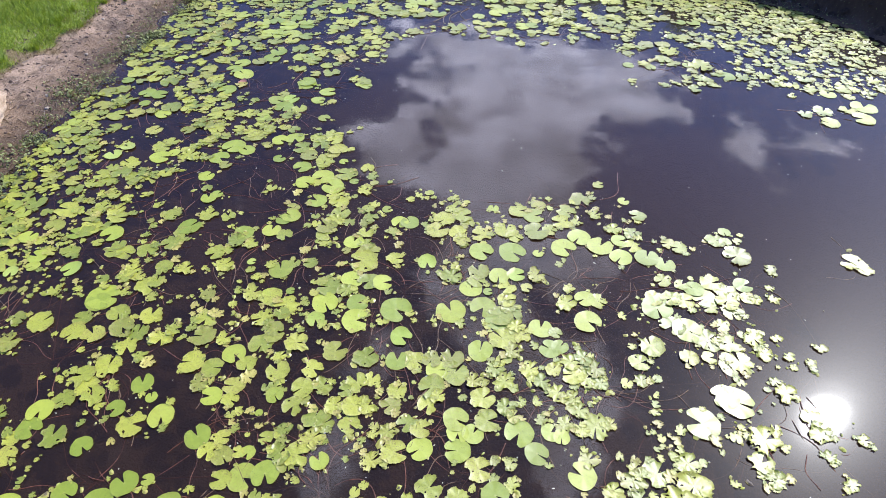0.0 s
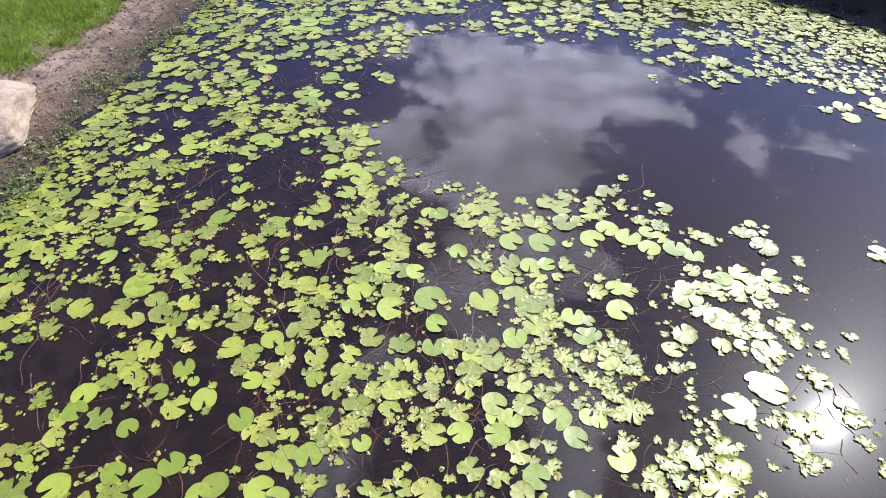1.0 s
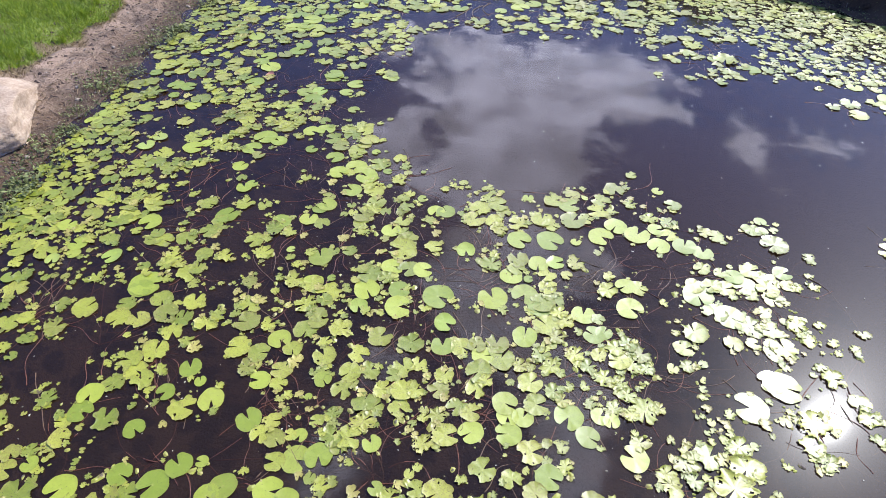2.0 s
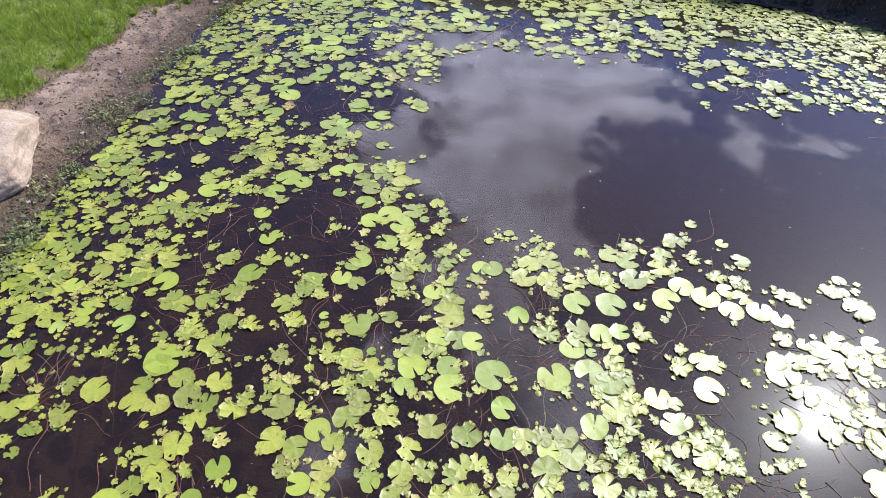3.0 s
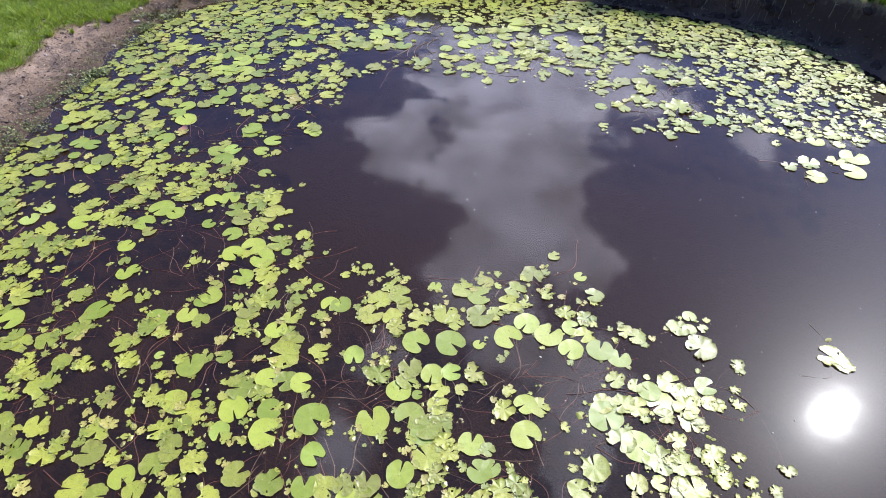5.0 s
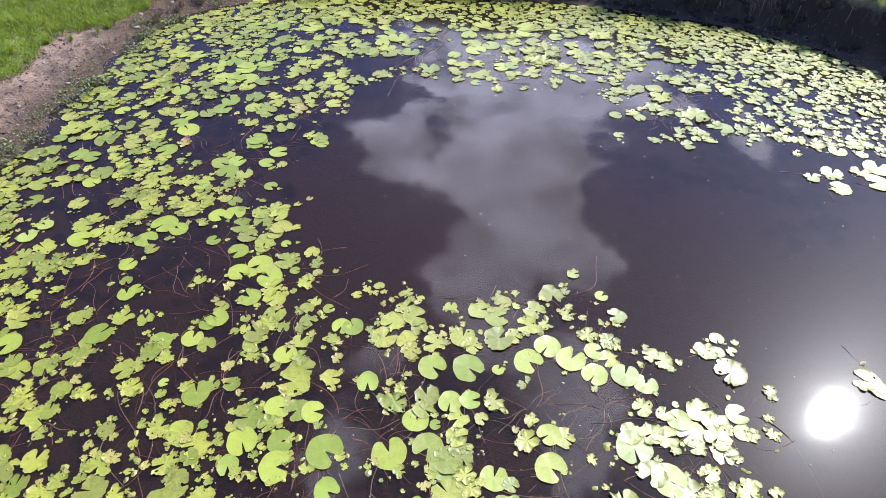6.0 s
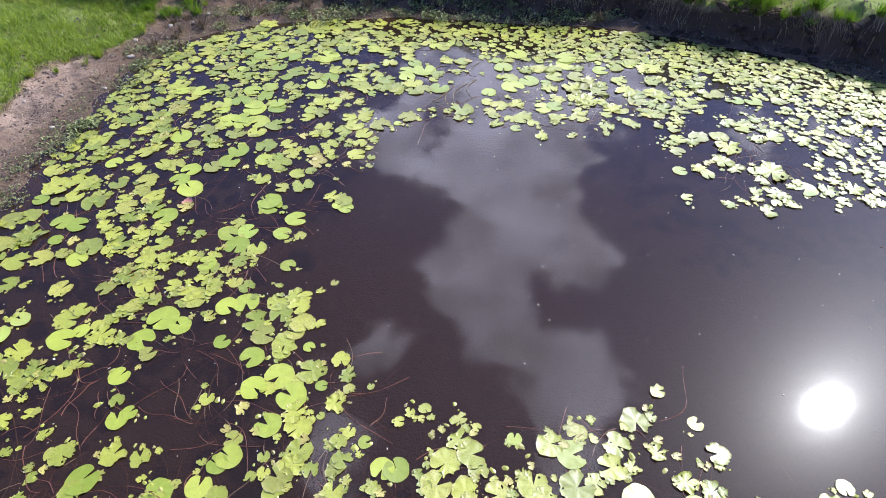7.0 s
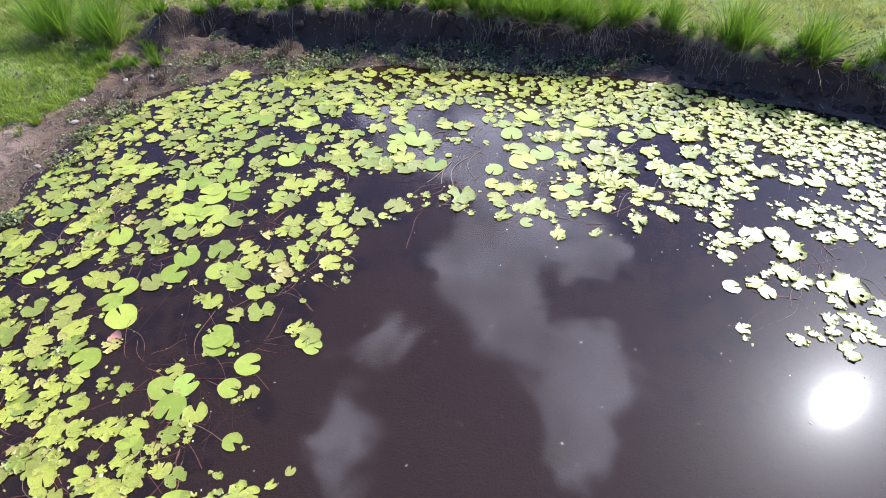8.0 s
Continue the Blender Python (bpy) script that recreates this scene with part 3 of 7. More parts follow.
def water_lily(x, y, leaves, stems=0, label="water lily with round notched yellow-green floating leaves"):
    """One plant: its crown under water at x, y; leaves as x, y, radius, turn of the slit in degrees and kind."""
    plant = tagged(new("water_lily"), label, "water lily", "water lilies on the pond")
    plant.location = (x, y, 0)
    for leaf in leaves:
        add_leaf(plant, *leaf)
        lx, ly, lr, turn, kind = leaf
        if kind in (1, 2) and lr > 0.06:
            for k in range(leaf_dice.randrange(1, 4) if kind == 2 else leaf_dice.randrange(0, 2)):
                a, d = leaf_dice.uniform(0, 6.28), lr * leaf_dice.uniform(0.75, 1.15)
                add_leaf(plant, lx + d * math.cos(a), ly + d * math.sin(a), lr * leaf_dice.uniform(0.3, 0.5), leaf_dice.uniform(0, 360), leaf_dice.choice((2, 2, 2, 1, 4)))
    near = sorted(leaves, key=lambda q: leaf_dice.random())[:stems]
    for k in range(stems):
        a, d = leaf_dice.uniform(0, 6.28), leaf_dice.uniform(0.30, 0.85)
        foot = (x + leaf_dice.gauss(0, 0.06), y + leaf_dice.gauss(0, 0.06))
        add_stem(plant, foot, (foot[0] + d * math.cos(a), foot[1] + d * math.sin(a)), leaf_dice.uniform(-0.38, 0.38), leaf_dice.uniform(0.0028, 0.0045), 0.012, leaf_dice.choice((-0.012, 0.002, 0.004)))
    for lx, ly, lr, turn, kind in near:
        add_stem(plant, (x + leaf_dice.gauss(0, 0.05), y + leaf_dice.gauss(0, 0.05)), (lx, ly), leaf_dice.uniform(-0.3, 0.3), leaf_dice.uniform(0.0035, 0.0055), leaf_dice.uniform(0.02, 0.05))
    return plant


# the plants: crown, then its leaves as x, y, radius, slit, kind
water_lily(0.08, 4.28, [
    (-0.89, 4.6, 0.044, 111, 4), (-1.51, 3.98, 0.143, 214, 1),
], 9, "water lily with round and ragged green floating leaves")
water_lily(1.02, 3.99, [
    (0.68, 3.91, 0.15, 26, 0), (0.7, 3.68, 0.135, 135, 1), (0.48, 3.52, 0.127, 79, 0),
], 9, "water lily with round and ragged green floating leaves")
water_lily(-2.35, 4.81, [
    (-1.55, 3.67, 0.098, 325, 1), (-1.7, 3.8, 0.12, 210, 2), (-2.05, 3.96, 0.051, 309, 2), (-1.53, 3.87, 0.091, 126, 1), (-2.26, 3.75, 0.119, 257, 2),
], 9, "water lily with insect-eaten ragged green floating leaves")
water_lily(-0.63, 3.74, [
    (-0.77, 3.82, 0.139, 6, 0), (-0.78, 4.05, 0.118, 19, 0), (-1.17, 3.81, 0.1, 286, 3), (-0.93, 4.22, 0.1, 231, 2), (-1.12, 4.04, 0.144, 297, 0),
    (-0.89, 4.39, 0.129, 355, 0), (-1.12, 4.27, 0.138, 187, 1),
], 9, "water lily with round notched yellow-green floating leaves")
water_lily(-3.07, 4.18, [
    (-3.41, 3.98, 0.17, 3, 0), (-2.43, 3.92, 0.051, 316, 4),
], 9, "water lily with insect-eaten ragged green floating leaves")
water_lily(-0.29, 2.76, [
    (0.02, 3.39, 0.093, 259, 1), (0.21, 3.42, 0.121, 85, 1),
], 9, "water lily with insect-eaten ragged green floating leaves")
water_lily(-3.50, 3.23, [
    (-2.21, 3.84, 0.06, 331, 4), (-5.43, 7.31, 0.106, 94, 0),
], 9, "water lily with insect-eaten ragged green floating leaves")
water_lily(1.35, 3.08, [
    (1.96, 2.74, 0.034, 133, 2), (1.91, 2.37, 0.133, 39, 1),
], 9, "water lily with insect-eaten ragged green floating leaves")
water_lily(-2.93, 9.63, [
    (-5.16, 10.78, 0.108, 253, 1), (-5.35, 7.01, 0.147, 331, 1), (-5.25, 7.42, 0.114, 178, 1),
], 5, "water lily with round and ragged green floating leaves")
water_lily(-4.53, 9.36, [
    (-5.4, 9.73, 0.102, 190, 1), (-4.76, 11.09, 0.126, 134, 0),
], 5, "water lily with insect-eaten ragged green floating leaves")
water_lily(-0.20, 11.57, [
    (-3.28, 13.65, 0.073, 66, 1), (-3.04, 13.96, 0.168, 96, 1), (-3.77, 14.05, 0.188, 258, 1),
], 5, "water lily with insect-eaten ragged green floating leaves")
water_lily(0.33, 11.86, [
    (0.32, 12.38, 0.048, 314, 1), (2.23, 13.38, 0.139, 266, 0),
], 5, "water lily with round and ragged green floating leaves")
water_lily(-4.16, 10.30, [
    (-4.4, 10.48, 0.125, 153, 2), (-3.96, 10.73, 0.121, 25, 0), (-4.29, 10.82, 0.115, 250, 1), (-4.48, 10.75, 0.114, 88, 0), (-4.61, 10.63, 0.127, 152, 2),
    (-4.35, 11.01, 0.132, 192, 1), (-4.92, 10.57, 0.155, 151, 1), (-4.85, 11.43, 0.092, 257, 1), (-5.11, 10.49, 0.091, 249, 1),
], 5, "water lily with insect-eaten ragged green floating leaves")
water_lily(-2.39, 10.42, [
    (-1.96, 11.12, 0.095, 345, 1), (-2.19, 11.27, 0.141, 84, 0), (-1.98, 11.29, 0.111, 258, 0), (-5.3, 11.09, 0.096, 155, 0),
], 5, "water lily with round and ragged green floating leaves")
water_lily(-1.19, 13.40, [
    (-1.64, 13.2, 0.122, 307, 1), (-1.91, 13.44, 0.187, 210, 1), (-2.13, 13.22, 0.14, 248, 0), (-3.07, 12.75, 0.203, 253, 0), (-2.47, 13.33, 0.168, 83, 0),
    (-2.9, 13.09, 0.148, 343, 0), (-4.84, 13.16, 0.088, 96, 1), (-4.46, 13.36, 0.152, 45, 1), (-3.85, 13.43, 0.162, 307, 1), (-3.06, 13.35, 0.16, 113, 1),
    (-3.44, 13.43, 0.152, 210, 1), (-2.62, 14.01, 0.159, 71, 1), (-3.85, 13.85, 0.167, 31, 1),
], 5, "water lily with round and ragged green floating leaves")
water_lily(-2.10, 12.25, [
    (-2.14, 12.3, 0.138, 51, 0), (-2.22, 12.04, 0.167, 278, 0), (-2.46, 12.07, 0.136, 172, 0), (-2.38, 11.79, 0.156, 115, 0), (-2.4, 12.78, 0.22, 148, 0),
    (-2.81, 12.2, 0.154, 8, 1), (-2.93, 12.01, 0.103, 137, 0), (-2.79, 11.69, 0.139, 62, 0), (-3.95, 13.12, 0.131, 44, 1), (-3.16, 12.35, 0.148, 78, 0),
    (-3.69, 13.07, 0.139, 350, 1),
], 5, "water lily with round and ragged green floating leaves")
water_lily(4.46, 12.01, [
    (4.41, 11.76, 0.112, 145, 0), (4.66, 11.76, 0.135, 119, 0), (4.03, 11.95, 0.191, 88, 0), (3.85, 12.23, 0.157, 181, 0), (4.85, 12.65, 0.121, 15, 0),
    (5.19, 12.52, 0.176, 127, 0), (3.6, 11.63, 0.164, 127, 0), (4.07, 11.06, 0.126, 277, 0), (2.93, 12.94, 0.151, 271, 0),
], 5, "water lily with round notched yellow-green floating leaves")
water_lily(4.40, 10.10, [
    (4.61, 9.49, 0.163, 214, 0), (4.9, 9.49, 0.143, 80, 1), (4.23, 10.99, 0.146, 194, 0),
], 5, "water lily with round and ragged green floating leaves")
water_lily(1.24, 11.79, [
    (1.8, 13.03, 0.186, 195, 0), (0.96, 13.13, 0.172, 129, 0),
], 5, "water lily with round and ragged green floating leaves")
water_lily(-4.19, 12.11, [
    (-4.2, 12.03, 0.12, 232, 1), (-4.06, 12.29, 0.156, 113, 1), (-4.48, 12.16, 0.114, 211, 1), (-3.89, 12.12, 0.089, 126, 0), (-4.4, 12.45, 0.108, 279, 1),
    (-4.78, 12.22, 0.155, 129, 1), (-4.67, 12.49, 0.117, 152, 0), (-3.6, 11.95, 0.151, 252, 0), (-3.89, 11.55, 0.138, 180, 1), (-4.61, 11.62, 0.17, 44, 1),
    (-4.19, 11.44, 0.152, 45, 0), (-4.2, 12.79, 0.111, 0, 1), (-4.47, 11.42, 0.114, 199, 0), (-4.57, 12.8, 0.171, 189, 1), (-5.07, 11.97, 0.112, 68, 1),
    (-4.25, 11.22, 0.097, 136, 0), (-4.98, 12.56, 0.143, 170, 2), (-3.53, 12.74, 0.17, 24, 0), (-4.58, 11.28, 0.105, 28, 1),
], 5, "water lily with round and ragged green floating leaves")
water_lily(-1.97, 8.75, [
    (-2.13, 8.67, 0.039, 106, 1), (-2.14, 8.56, 0.033, 272, 0), (-1.94, 8.46, 0.137, 12, 0), (-2.32, 8.69, 0.158, 333, 0), (-1.49, 8.74, 0.062, 34, 0),
    (-2.04, 8.19, 0.111, 350, 0), (-1.37, 8.71, 0.101, 338, 0), (-1.82, 8.16, 0.074, 278, 1), (-1.84, 7.66, 0.093, 329, 0),
], 5, "water lily with round notched yellow-green floating leaves")
water_lily(3.17, 4.45, [
    (3.37, 4.34, 0.068, 68, 2), (3.56, 4.37, 0.068, 60, 2), (3.57, 4.53, 0.059, 307, 2), (3.68, 4.82, 0.078, 157, 2), (3.4, 3.83, 0.058, 285, 2),
    (3.78, 3.74, 0.067, 97, 2),
], 9, "water lily with insect-eaten ragged green floating leaves")
water_lily(2.65, 3.86, [
    (2.94, 3.52, 0.13, 105, 1), (3.17, 3.82, 0.107, 290, 2), (3.21, 3.64, 0.085, 124, 2), (3.43, 3.61, 0.061, 150, 2),
], 9, "water lily with insect-eaten ragged green floating leaves")
water_lily(-3.06, 5.07, [
    (-4.5, 5.35, 0.154, 174, 1), (-4.19, 4.92, 0.099, 180, 0), (-4.1, 4.62, 0.107, 232, 1), (-1.69, 4.08, 0.114, 138, 1), (-5.34, 6.73, 0.122, 137, 1),
], 9, "water lily with insect-eaten ragged green floating leaves")
water_lily(-4.51, 6.13, [
    (-4.89, 5.75, 0.077, 228, 1), (-5.06, 5.97, 0.126, 209, 2), (-5.21, 6.13, 0.101, 198, 2), (-5.38, 5.27, 0.092, 188, 1), (-5.18, 5.37, 0.099, 247, 0),
    (-4.95, 5.45, 0.125, 107, 1),
], 9, "water lily with insect-eaten ragged green floating leaves")
water_lily(4.64, 4.91, [
    (4.66, 4.97, 0.146, 151, 1), (4.73, 4.89, 0.111, 147, 1),
], 3, "water lily with insect-eaten ragged green floating leaves")
water_lily(2.83, 2.83, [
    (2.89, 2.72, 0.144, 25, 2), (3.01, 2.78, 0.039, 143, 4), (2.76, 3.08, 0.172, 335, 0), (2.79, 2.51, 0.107, 37, 1), (2.4, 2.85, 0.162, 166, 0),
    (2.86, 2.38, 0.1, 204, 2), (2.52, 2.32, 0.041, 86, 2), (2.18, 2.47, 0.111, 29, 2), (2.18, 2.28, 0.135, 233, 2),
], 9, "water lily with insect-eaten ragged green floating leaves")
water_lily(3.33, 2.64, [
    (3.39, 2.59, 0.066, 54, 2), (3.39, 2.8, 0.097, 17, 2), (3.38, 2.95, 0.094, 232, 1), (3.45, 2.36, 0.068, 210, 2), (3.73, 2.76, 0.072, 4, 2),
    (3.25, 3.2, 0.113, 344, 2), (3.43, 3.49, 0.043, 82, 2), (3.62, 3.49, 0.048, 348, 2), (3.61, 3.56, 0.056, 124, 2),
], 9, "water lily with insect-eaten ragged green floating leaves")
water_lily(5.90, 8.27, [
    (5.77, 8.4, 0.158, 61, 0), (5.72, 8.06, 0.153, 145, 1), (6.18, 8.47, 0.141, 60, 0), (6.3, 8.22, 0.172, 176, 0), (5.45, 8.29, 0.104, 75, 1),
    (6.47, 8.58, 0.195, 60, 0), (6.09, 8.97, 0.128, 70, 0), (5.47, 8.87, 0.073, 51, 2), (6.4, 8.9, 0.091, 39, 1), (5.85, 9.09, 0.111, 165, 1),
    (6.42, 9.13, 0.111, 9, 1), (5.26, 9.54, 0.144, 75, 0), (5.0, 9.26, 0.094, 0, 1), (5.33, 9.28, 0.094, 281, 1),
], 5, "water lily with insect-eaten ragged green floating leaves")
water_lily(-3.37, 11.01, [
    (-3.44, 11.18, 0.155, 281, 0), (-3.19, 11.08, 0.132, 136, 0), (-3.65, 10.91, 0.108, 217, 0), (-3.69, 11.1, 0.147, 134, 0), (-3.44, 10.61, 0.168, 323, 0),
    (-3.11, 11.32, 0.12, 288, 0), (-2.94, 11.12, 0.088, 224, 0), (-3.11, 11.45, 0.106, 82, 0), (-3.37, 11.53, 0.145, 343, 0), (-2.87, 11.16, 0.125, 107, 0),
    (-3.69, 11.43, 0.099, 113, 0), (-3.9, 10.96, 0.131, 64, 0), (-3.12, 11.64, 0.131, 292, 0), (-3.1, 11.64, 0.131, 129, 0), (-4.15, 13.04, 0.148, 19, 2),
    (-4.91, 10.94, 0.124, 178, 2),
], 5, "water lily with round notched yellow-green floating leaves")
water_lily(-4.97, 4.70, [
    (-4.94, 4.7, 0.086, 190, 1), (-4.84, 4.78, 0.115, 165, 0), (-5.19, 4.58, 0.067, 48, 2), (-4.82, 4.49, 0.094, 345, 0), (-4.99, 4.43, 0.143, 203, 1),
    (-5.13, 4.94, 0.071, 177, 1), (-4.69, 4.83, 0.104, 69, 0), (-5.25, 4.87, 0.111, 238, 0), (-4.83, 5.06, 0.083, 261, 1), (-5.08, 5.1, 0.084, 216, 0),
    (-4.69, 4.38, 0.131, 321, 1), (-5.24, 5.06, 0.101, 0, 1), (-4.52, 4.78, 0.075, 13, 2), (-4.9, 4.2, 0.086, 18, 2), (-5.43, 5.02, 0.083, 277, 2),
    (-4.5, 5.04, 0.119, 250, 0), (-4.41, 4.52, 0.106, 159, 0), (-4.56, 4.27, 0.081, 285, 3), (-4.71, 5.27, 0.079, 309, 0),
], 9, "water lily with round and ragged green floating leaves")
water_lily(-4.27, 3.48, [
    (-3.96, 4.04, 0.083, 116, 2), (-4.38, 4.37, 0.076, 224, 0), (-4.73, 4.0, 0.104, 129, 2), (-4.85, 3.98, 0.083, 84, 0), (-5.3, 5.52, 0.113, 351, 1),
    (-3.95, 4.36, 0.109, 230, 3), (-5.51, 7.09, 0.126, 251, 0),
], 9, "water lily with round and ragged green floating leaves")
water_lily(-5.18, 8.71, [
    (-5.39, 9.22, 0.134, 65, 1), (-5.05, 6.85, 0.145, 56, 1), (-4.97, 7.02, 0.103, 1, 2), (-5.13, 11.74, 0.141, 118, 1),
], 5, "water lily with insect-eaten ragged green floating leaves")
water_lily(2.52, 11.35, [
    (1.85, 11.23, 0.123, 41, 1), (1.79, 11.06, 0.142, 244, 1), (2.2, 10.84, 0.125, 282, 1), (2.16, 10.65, 0.068, 184, 1), (2.25, 11.18, 0.086, 4, 0),
    (2.43, 11.07, 0.064, 184, 1), (2.55, 11.0, 0.106, 315, 1), (2.63, 10.9, 0.098, 280, 1), (1.83, 11.64, 0.15, 245, 1), (2.05, 11.6, 0.187, 42, 1),
    (1.95, 11.47, 0.148, 221, 1), (2.66, 11.91, 0.168, 221, 0), (2.83, 11.83, 0.152, 4, 1), (2.79, 11.64, 0.149, 241, 1), (2.34, 11.38, 0.146, 184, 1),
    (2.48, 11.36, 0.146, 40, 0), (2.22, 11.55, 0.089, 281, 1), (3.11, 11.91, 0.168, 184, 1), (3.23, 11.79, 0.151, 310, 1),
], 6, "water lily with insect-eaten ragged green floating leaves")
water_lily(2.52, 11.35, [
    (2.99, 11.54, 0.148, 219, 1), (3.18, 11.43, 0.146, 4, 1), (2.86, 11.3, 0.13, 184, 1), (3.03, 11.25, 0.129, 39, 2), (2.98, 10.92, 0.07, 38, 2),
], 3, "water lily with insect-eaten ragged green floating leaves")
water_lily(1.79, 2.42, [
    (1.71, 2.3, 0.101, 31, 2), (1.74, 2.16, 0.081, 30, 2), (1.73, 2.4, 0.084, 31, 2), (1.87, 2.49, 0.038, 31, 2), (1.91, 2.73, 0.024, 32, 2),
], 3, "water lily with insect-eaten ragged green floating leaves")
water_lily(0.43, 2.29, [
    (0.29, 2.64, 0.097, 269, 0), (0.42, 2.64, 0.097, 62, 0), (0.29, 2.48, 0.114, 183, 0), (0.47, 2.33, 0.116, 3, 1), (0.6, 2.41, 0.047, 33, 2),
    (0.73, 2.39, 0.061, 33, 2), (0.74, 2.22, 0.068, 32, 2), (0.08, 2.16, 0.113, 34, 1), (0.31, 2.09, 0.089, 299, 1), (0.6, 2.12, 0.117, 331, 0),
    (0.48, 1.99, 0.097, 298, 1), (0.16, 1.96, 0.031, 33, 2),
], 6, "water lily with round and ragged green floating leaves")
water_lily(-1.20, 3.15, [
    (-1.29, 3.51, 0.121, 4, 1), (-1.41, 3.35, 0.07, 43, 2), (-0.9, 3.43, 0.12, 41, 1), (-1.39, 3.18, 0.116, 125, 1), (-1.07, 3.22, 0.106, 330, 1),
    (-1.12, 3.01, 0.114, 221, 1), (-0.94, 3.05, 0.093, 40, 2), (-1.37, 2.99, 0.088, 41, 2), (-1.35, 2.92, 0.082, 306, 0), (-1.16, 2.82, 0.101, 253, 1),
], 5, "water lily with insect-eaten ragged green floating leaves")
water_lily(-1.77, 1.95, [
    (-2.15, 2.1, 0.055, 183, 0), (-1.92, 1.91, 0.11, 219, 0), (-2.02, 1.83, 0.096, 314, 0), (-1.58, 2.13, 0.091, 183, 1), (-1.56, 1.89, 0.123, 3, 0),
    (-1.41, 1.84, 0.096, 183, 0),
], 4, "water lily with round notched yellow-green floating leaves")
water_lily(-3.37, 2.21, [
    (-3.33, 2.65, 0.114, 270, 0), (-3.67, 2.59, 0.089, 49, 2), (-3.33, 2.48, 0.107, 336, 0), (-3.1, 2.43, 0.115, 88, 0), (-3.43, 2.38, 0.076, 183, 1),
    (-3.37, 2.23, 0.093, 337, 1), (-3.26, 2.34, 0.038, 3, 1), (-3.55, 2.11, 0.069, 46, 2), (-3.69, 2.08, 0.078, 302, 1), (-3.42, 2.15, 0.06, 226, 2),
    (-3.49, 2.0, 0.068, 158, 0), (-3.36, 2.08, 0.027, 91, 1), (-3.14, 2.14, 0.028, 3, 1), (-3.15, 2.04, 0.032, 183, 1), (-3.15, 1.82, 0.123, 223, 0),
    (-3.46, 1.78, 0.131, 92, 1),
], 6, "water lily with round and ragged green floating leaves")
water_lily(-2.57, 7.67, [
    (-3.01, 8.11, 0.079, 315, 1), (-3.04, 7.99, 0.031, 87, 1), (-2.68, 8.15, 0.133, 335, 0), (-2.52, 7.96, 0.145, 263, 0), (-2.62, 8.34, 0.092, 225, 1),
    (-2.46, 8.2, 0.123, 44, 3), (-2.27, 7.92, 0.113, 110, 0), (-2.38, 7.83, 0.061, 82, 1), (-2.25, 7.73, 0.05, 184, 1), (-2.41, 7.69, 0.1, 4, 1),
    (-2.99, 7.71, 0.125, 44, 2), (-2.77, 7.64, 0.109, 184, 0), (-2.72, 7.74, 0.101, 337, 1), (-2.71, 7.57, 0.108, 294, 1), (-2.51, 7.56, 0.064, 83, 1),
    (-2.38, 7.54, 0.039, 337, 1), (-2.47, 7.48, 0.029, 82, 1), (-2.55, 7.45, 0.034, 41, 2), (-2.99, 7.46, 0.048, 43, 2),
], 6, "water lily with insect-eaten ragged green floating leaves")
water_lily(-2.57, 7.67, [
    (-2.75, 7.43, 0.082, 42, 2), (-2.66, 7.37, 0.072, 41, 2), (-2.56, 7.32, 0.104, 338, 1), (-2.58, 7.23, 0.084, 41, 2), (-2.36, 7.38, 0.086, 81, 1),
    (-2.21, 7.32, 0.094, 315, 0), (-2.08, 7.18, 0.042, 4, 1),
], 4, "water lily with insect-eaten ragged green floating leaves")
water_lily(-1.49, 2.46, [
    (-1.62, 2.75, 0.05, 41, 2), (-1.44, 2.74, 0.035, 283, 0), (-1.89, 2.49, 0.116, 131, 0), (-1.69, 2.49, 0.082, 3, 1), (-1.6, 2.58, 0.049, 40, 2),
    (-1.32, 2.51, 0.067, 183, 1), (-1.2, 2.59, 0.073, 39, 2), (-1.48, 2.53, 0.024, 75, 1), (-1.76, 2.36, 0.085, 257, 1), (-1.63, 2.33, 0.094, 310, 1),
    (-1.51, 2.37, 0.052, 183, 1), (-1.43, 2.37, 0.066, 254, 0), (-1.17, 2.38, 0.104, 38, 2), (-1.41, 2.16, 0.123, 335, 0), (-1.24, 2.2, 0.115, 282, 0),
], 6, "water lily with round and ragged green floating leaves")
water_lily(-3.50, 7.66, [
    (-3.88, 7.9, 0.13, 48, 1), (-3.94, 7.79, 0.112, 274, 1), (-3.69, 7.8, 0.077, 47, 2), (-3.74, 7.93, 0.062, 300, 1), (-3.63, 7.89, 0.062, 319, 1),
    (-3.4, 7.91, 0.129, 184, 1), (-3.5, 7.8, 0.077, 91, 1), (-3.53, 7.76, 0.051, 271, 1), (-3.16, 8.13, 0.037, 46, 2), (-3.46, 7.62, 0.139, 225, 0),
    (-3.27, 7.7, 0.09, 4, 1), (-3.23, 7.58, 0.089, 44, 2), (-3.47, 7.52, 0.088, 225, 1), (-3.12, 7.67, 0.045, 44, 2), (-3.6, 7.38, 0.121, 45, 2),
    (-3.61, 7.48, 0.083, 45, 2), (-3.65, 7.3, 0.086, 45, 2), (-3.41, 7.37, 0.12, 90, 1), (-3.28, 7.4, 0.087, 44, 2),
], 6, "water lily with insect-eaten ragged green floating leaves")
water_lily(-1.89, 5.46, [
    (-2.17, 5.93, 0.072, 86, 1), (-1.96, 5.12, 0.107, 84, 0), (-1.79, 5.05, 0.094, 308, 1), (-1.87, 5.32, 0.091, 151, 0), (-1.82, 5.85, 0.071, 329, 4),
    (-1.81, 5.55, 0.087, 183, 1), (-1.79, 5.39, 0.11, 150, 0),
], 4, "water lily with round and ragged green floating leaves")
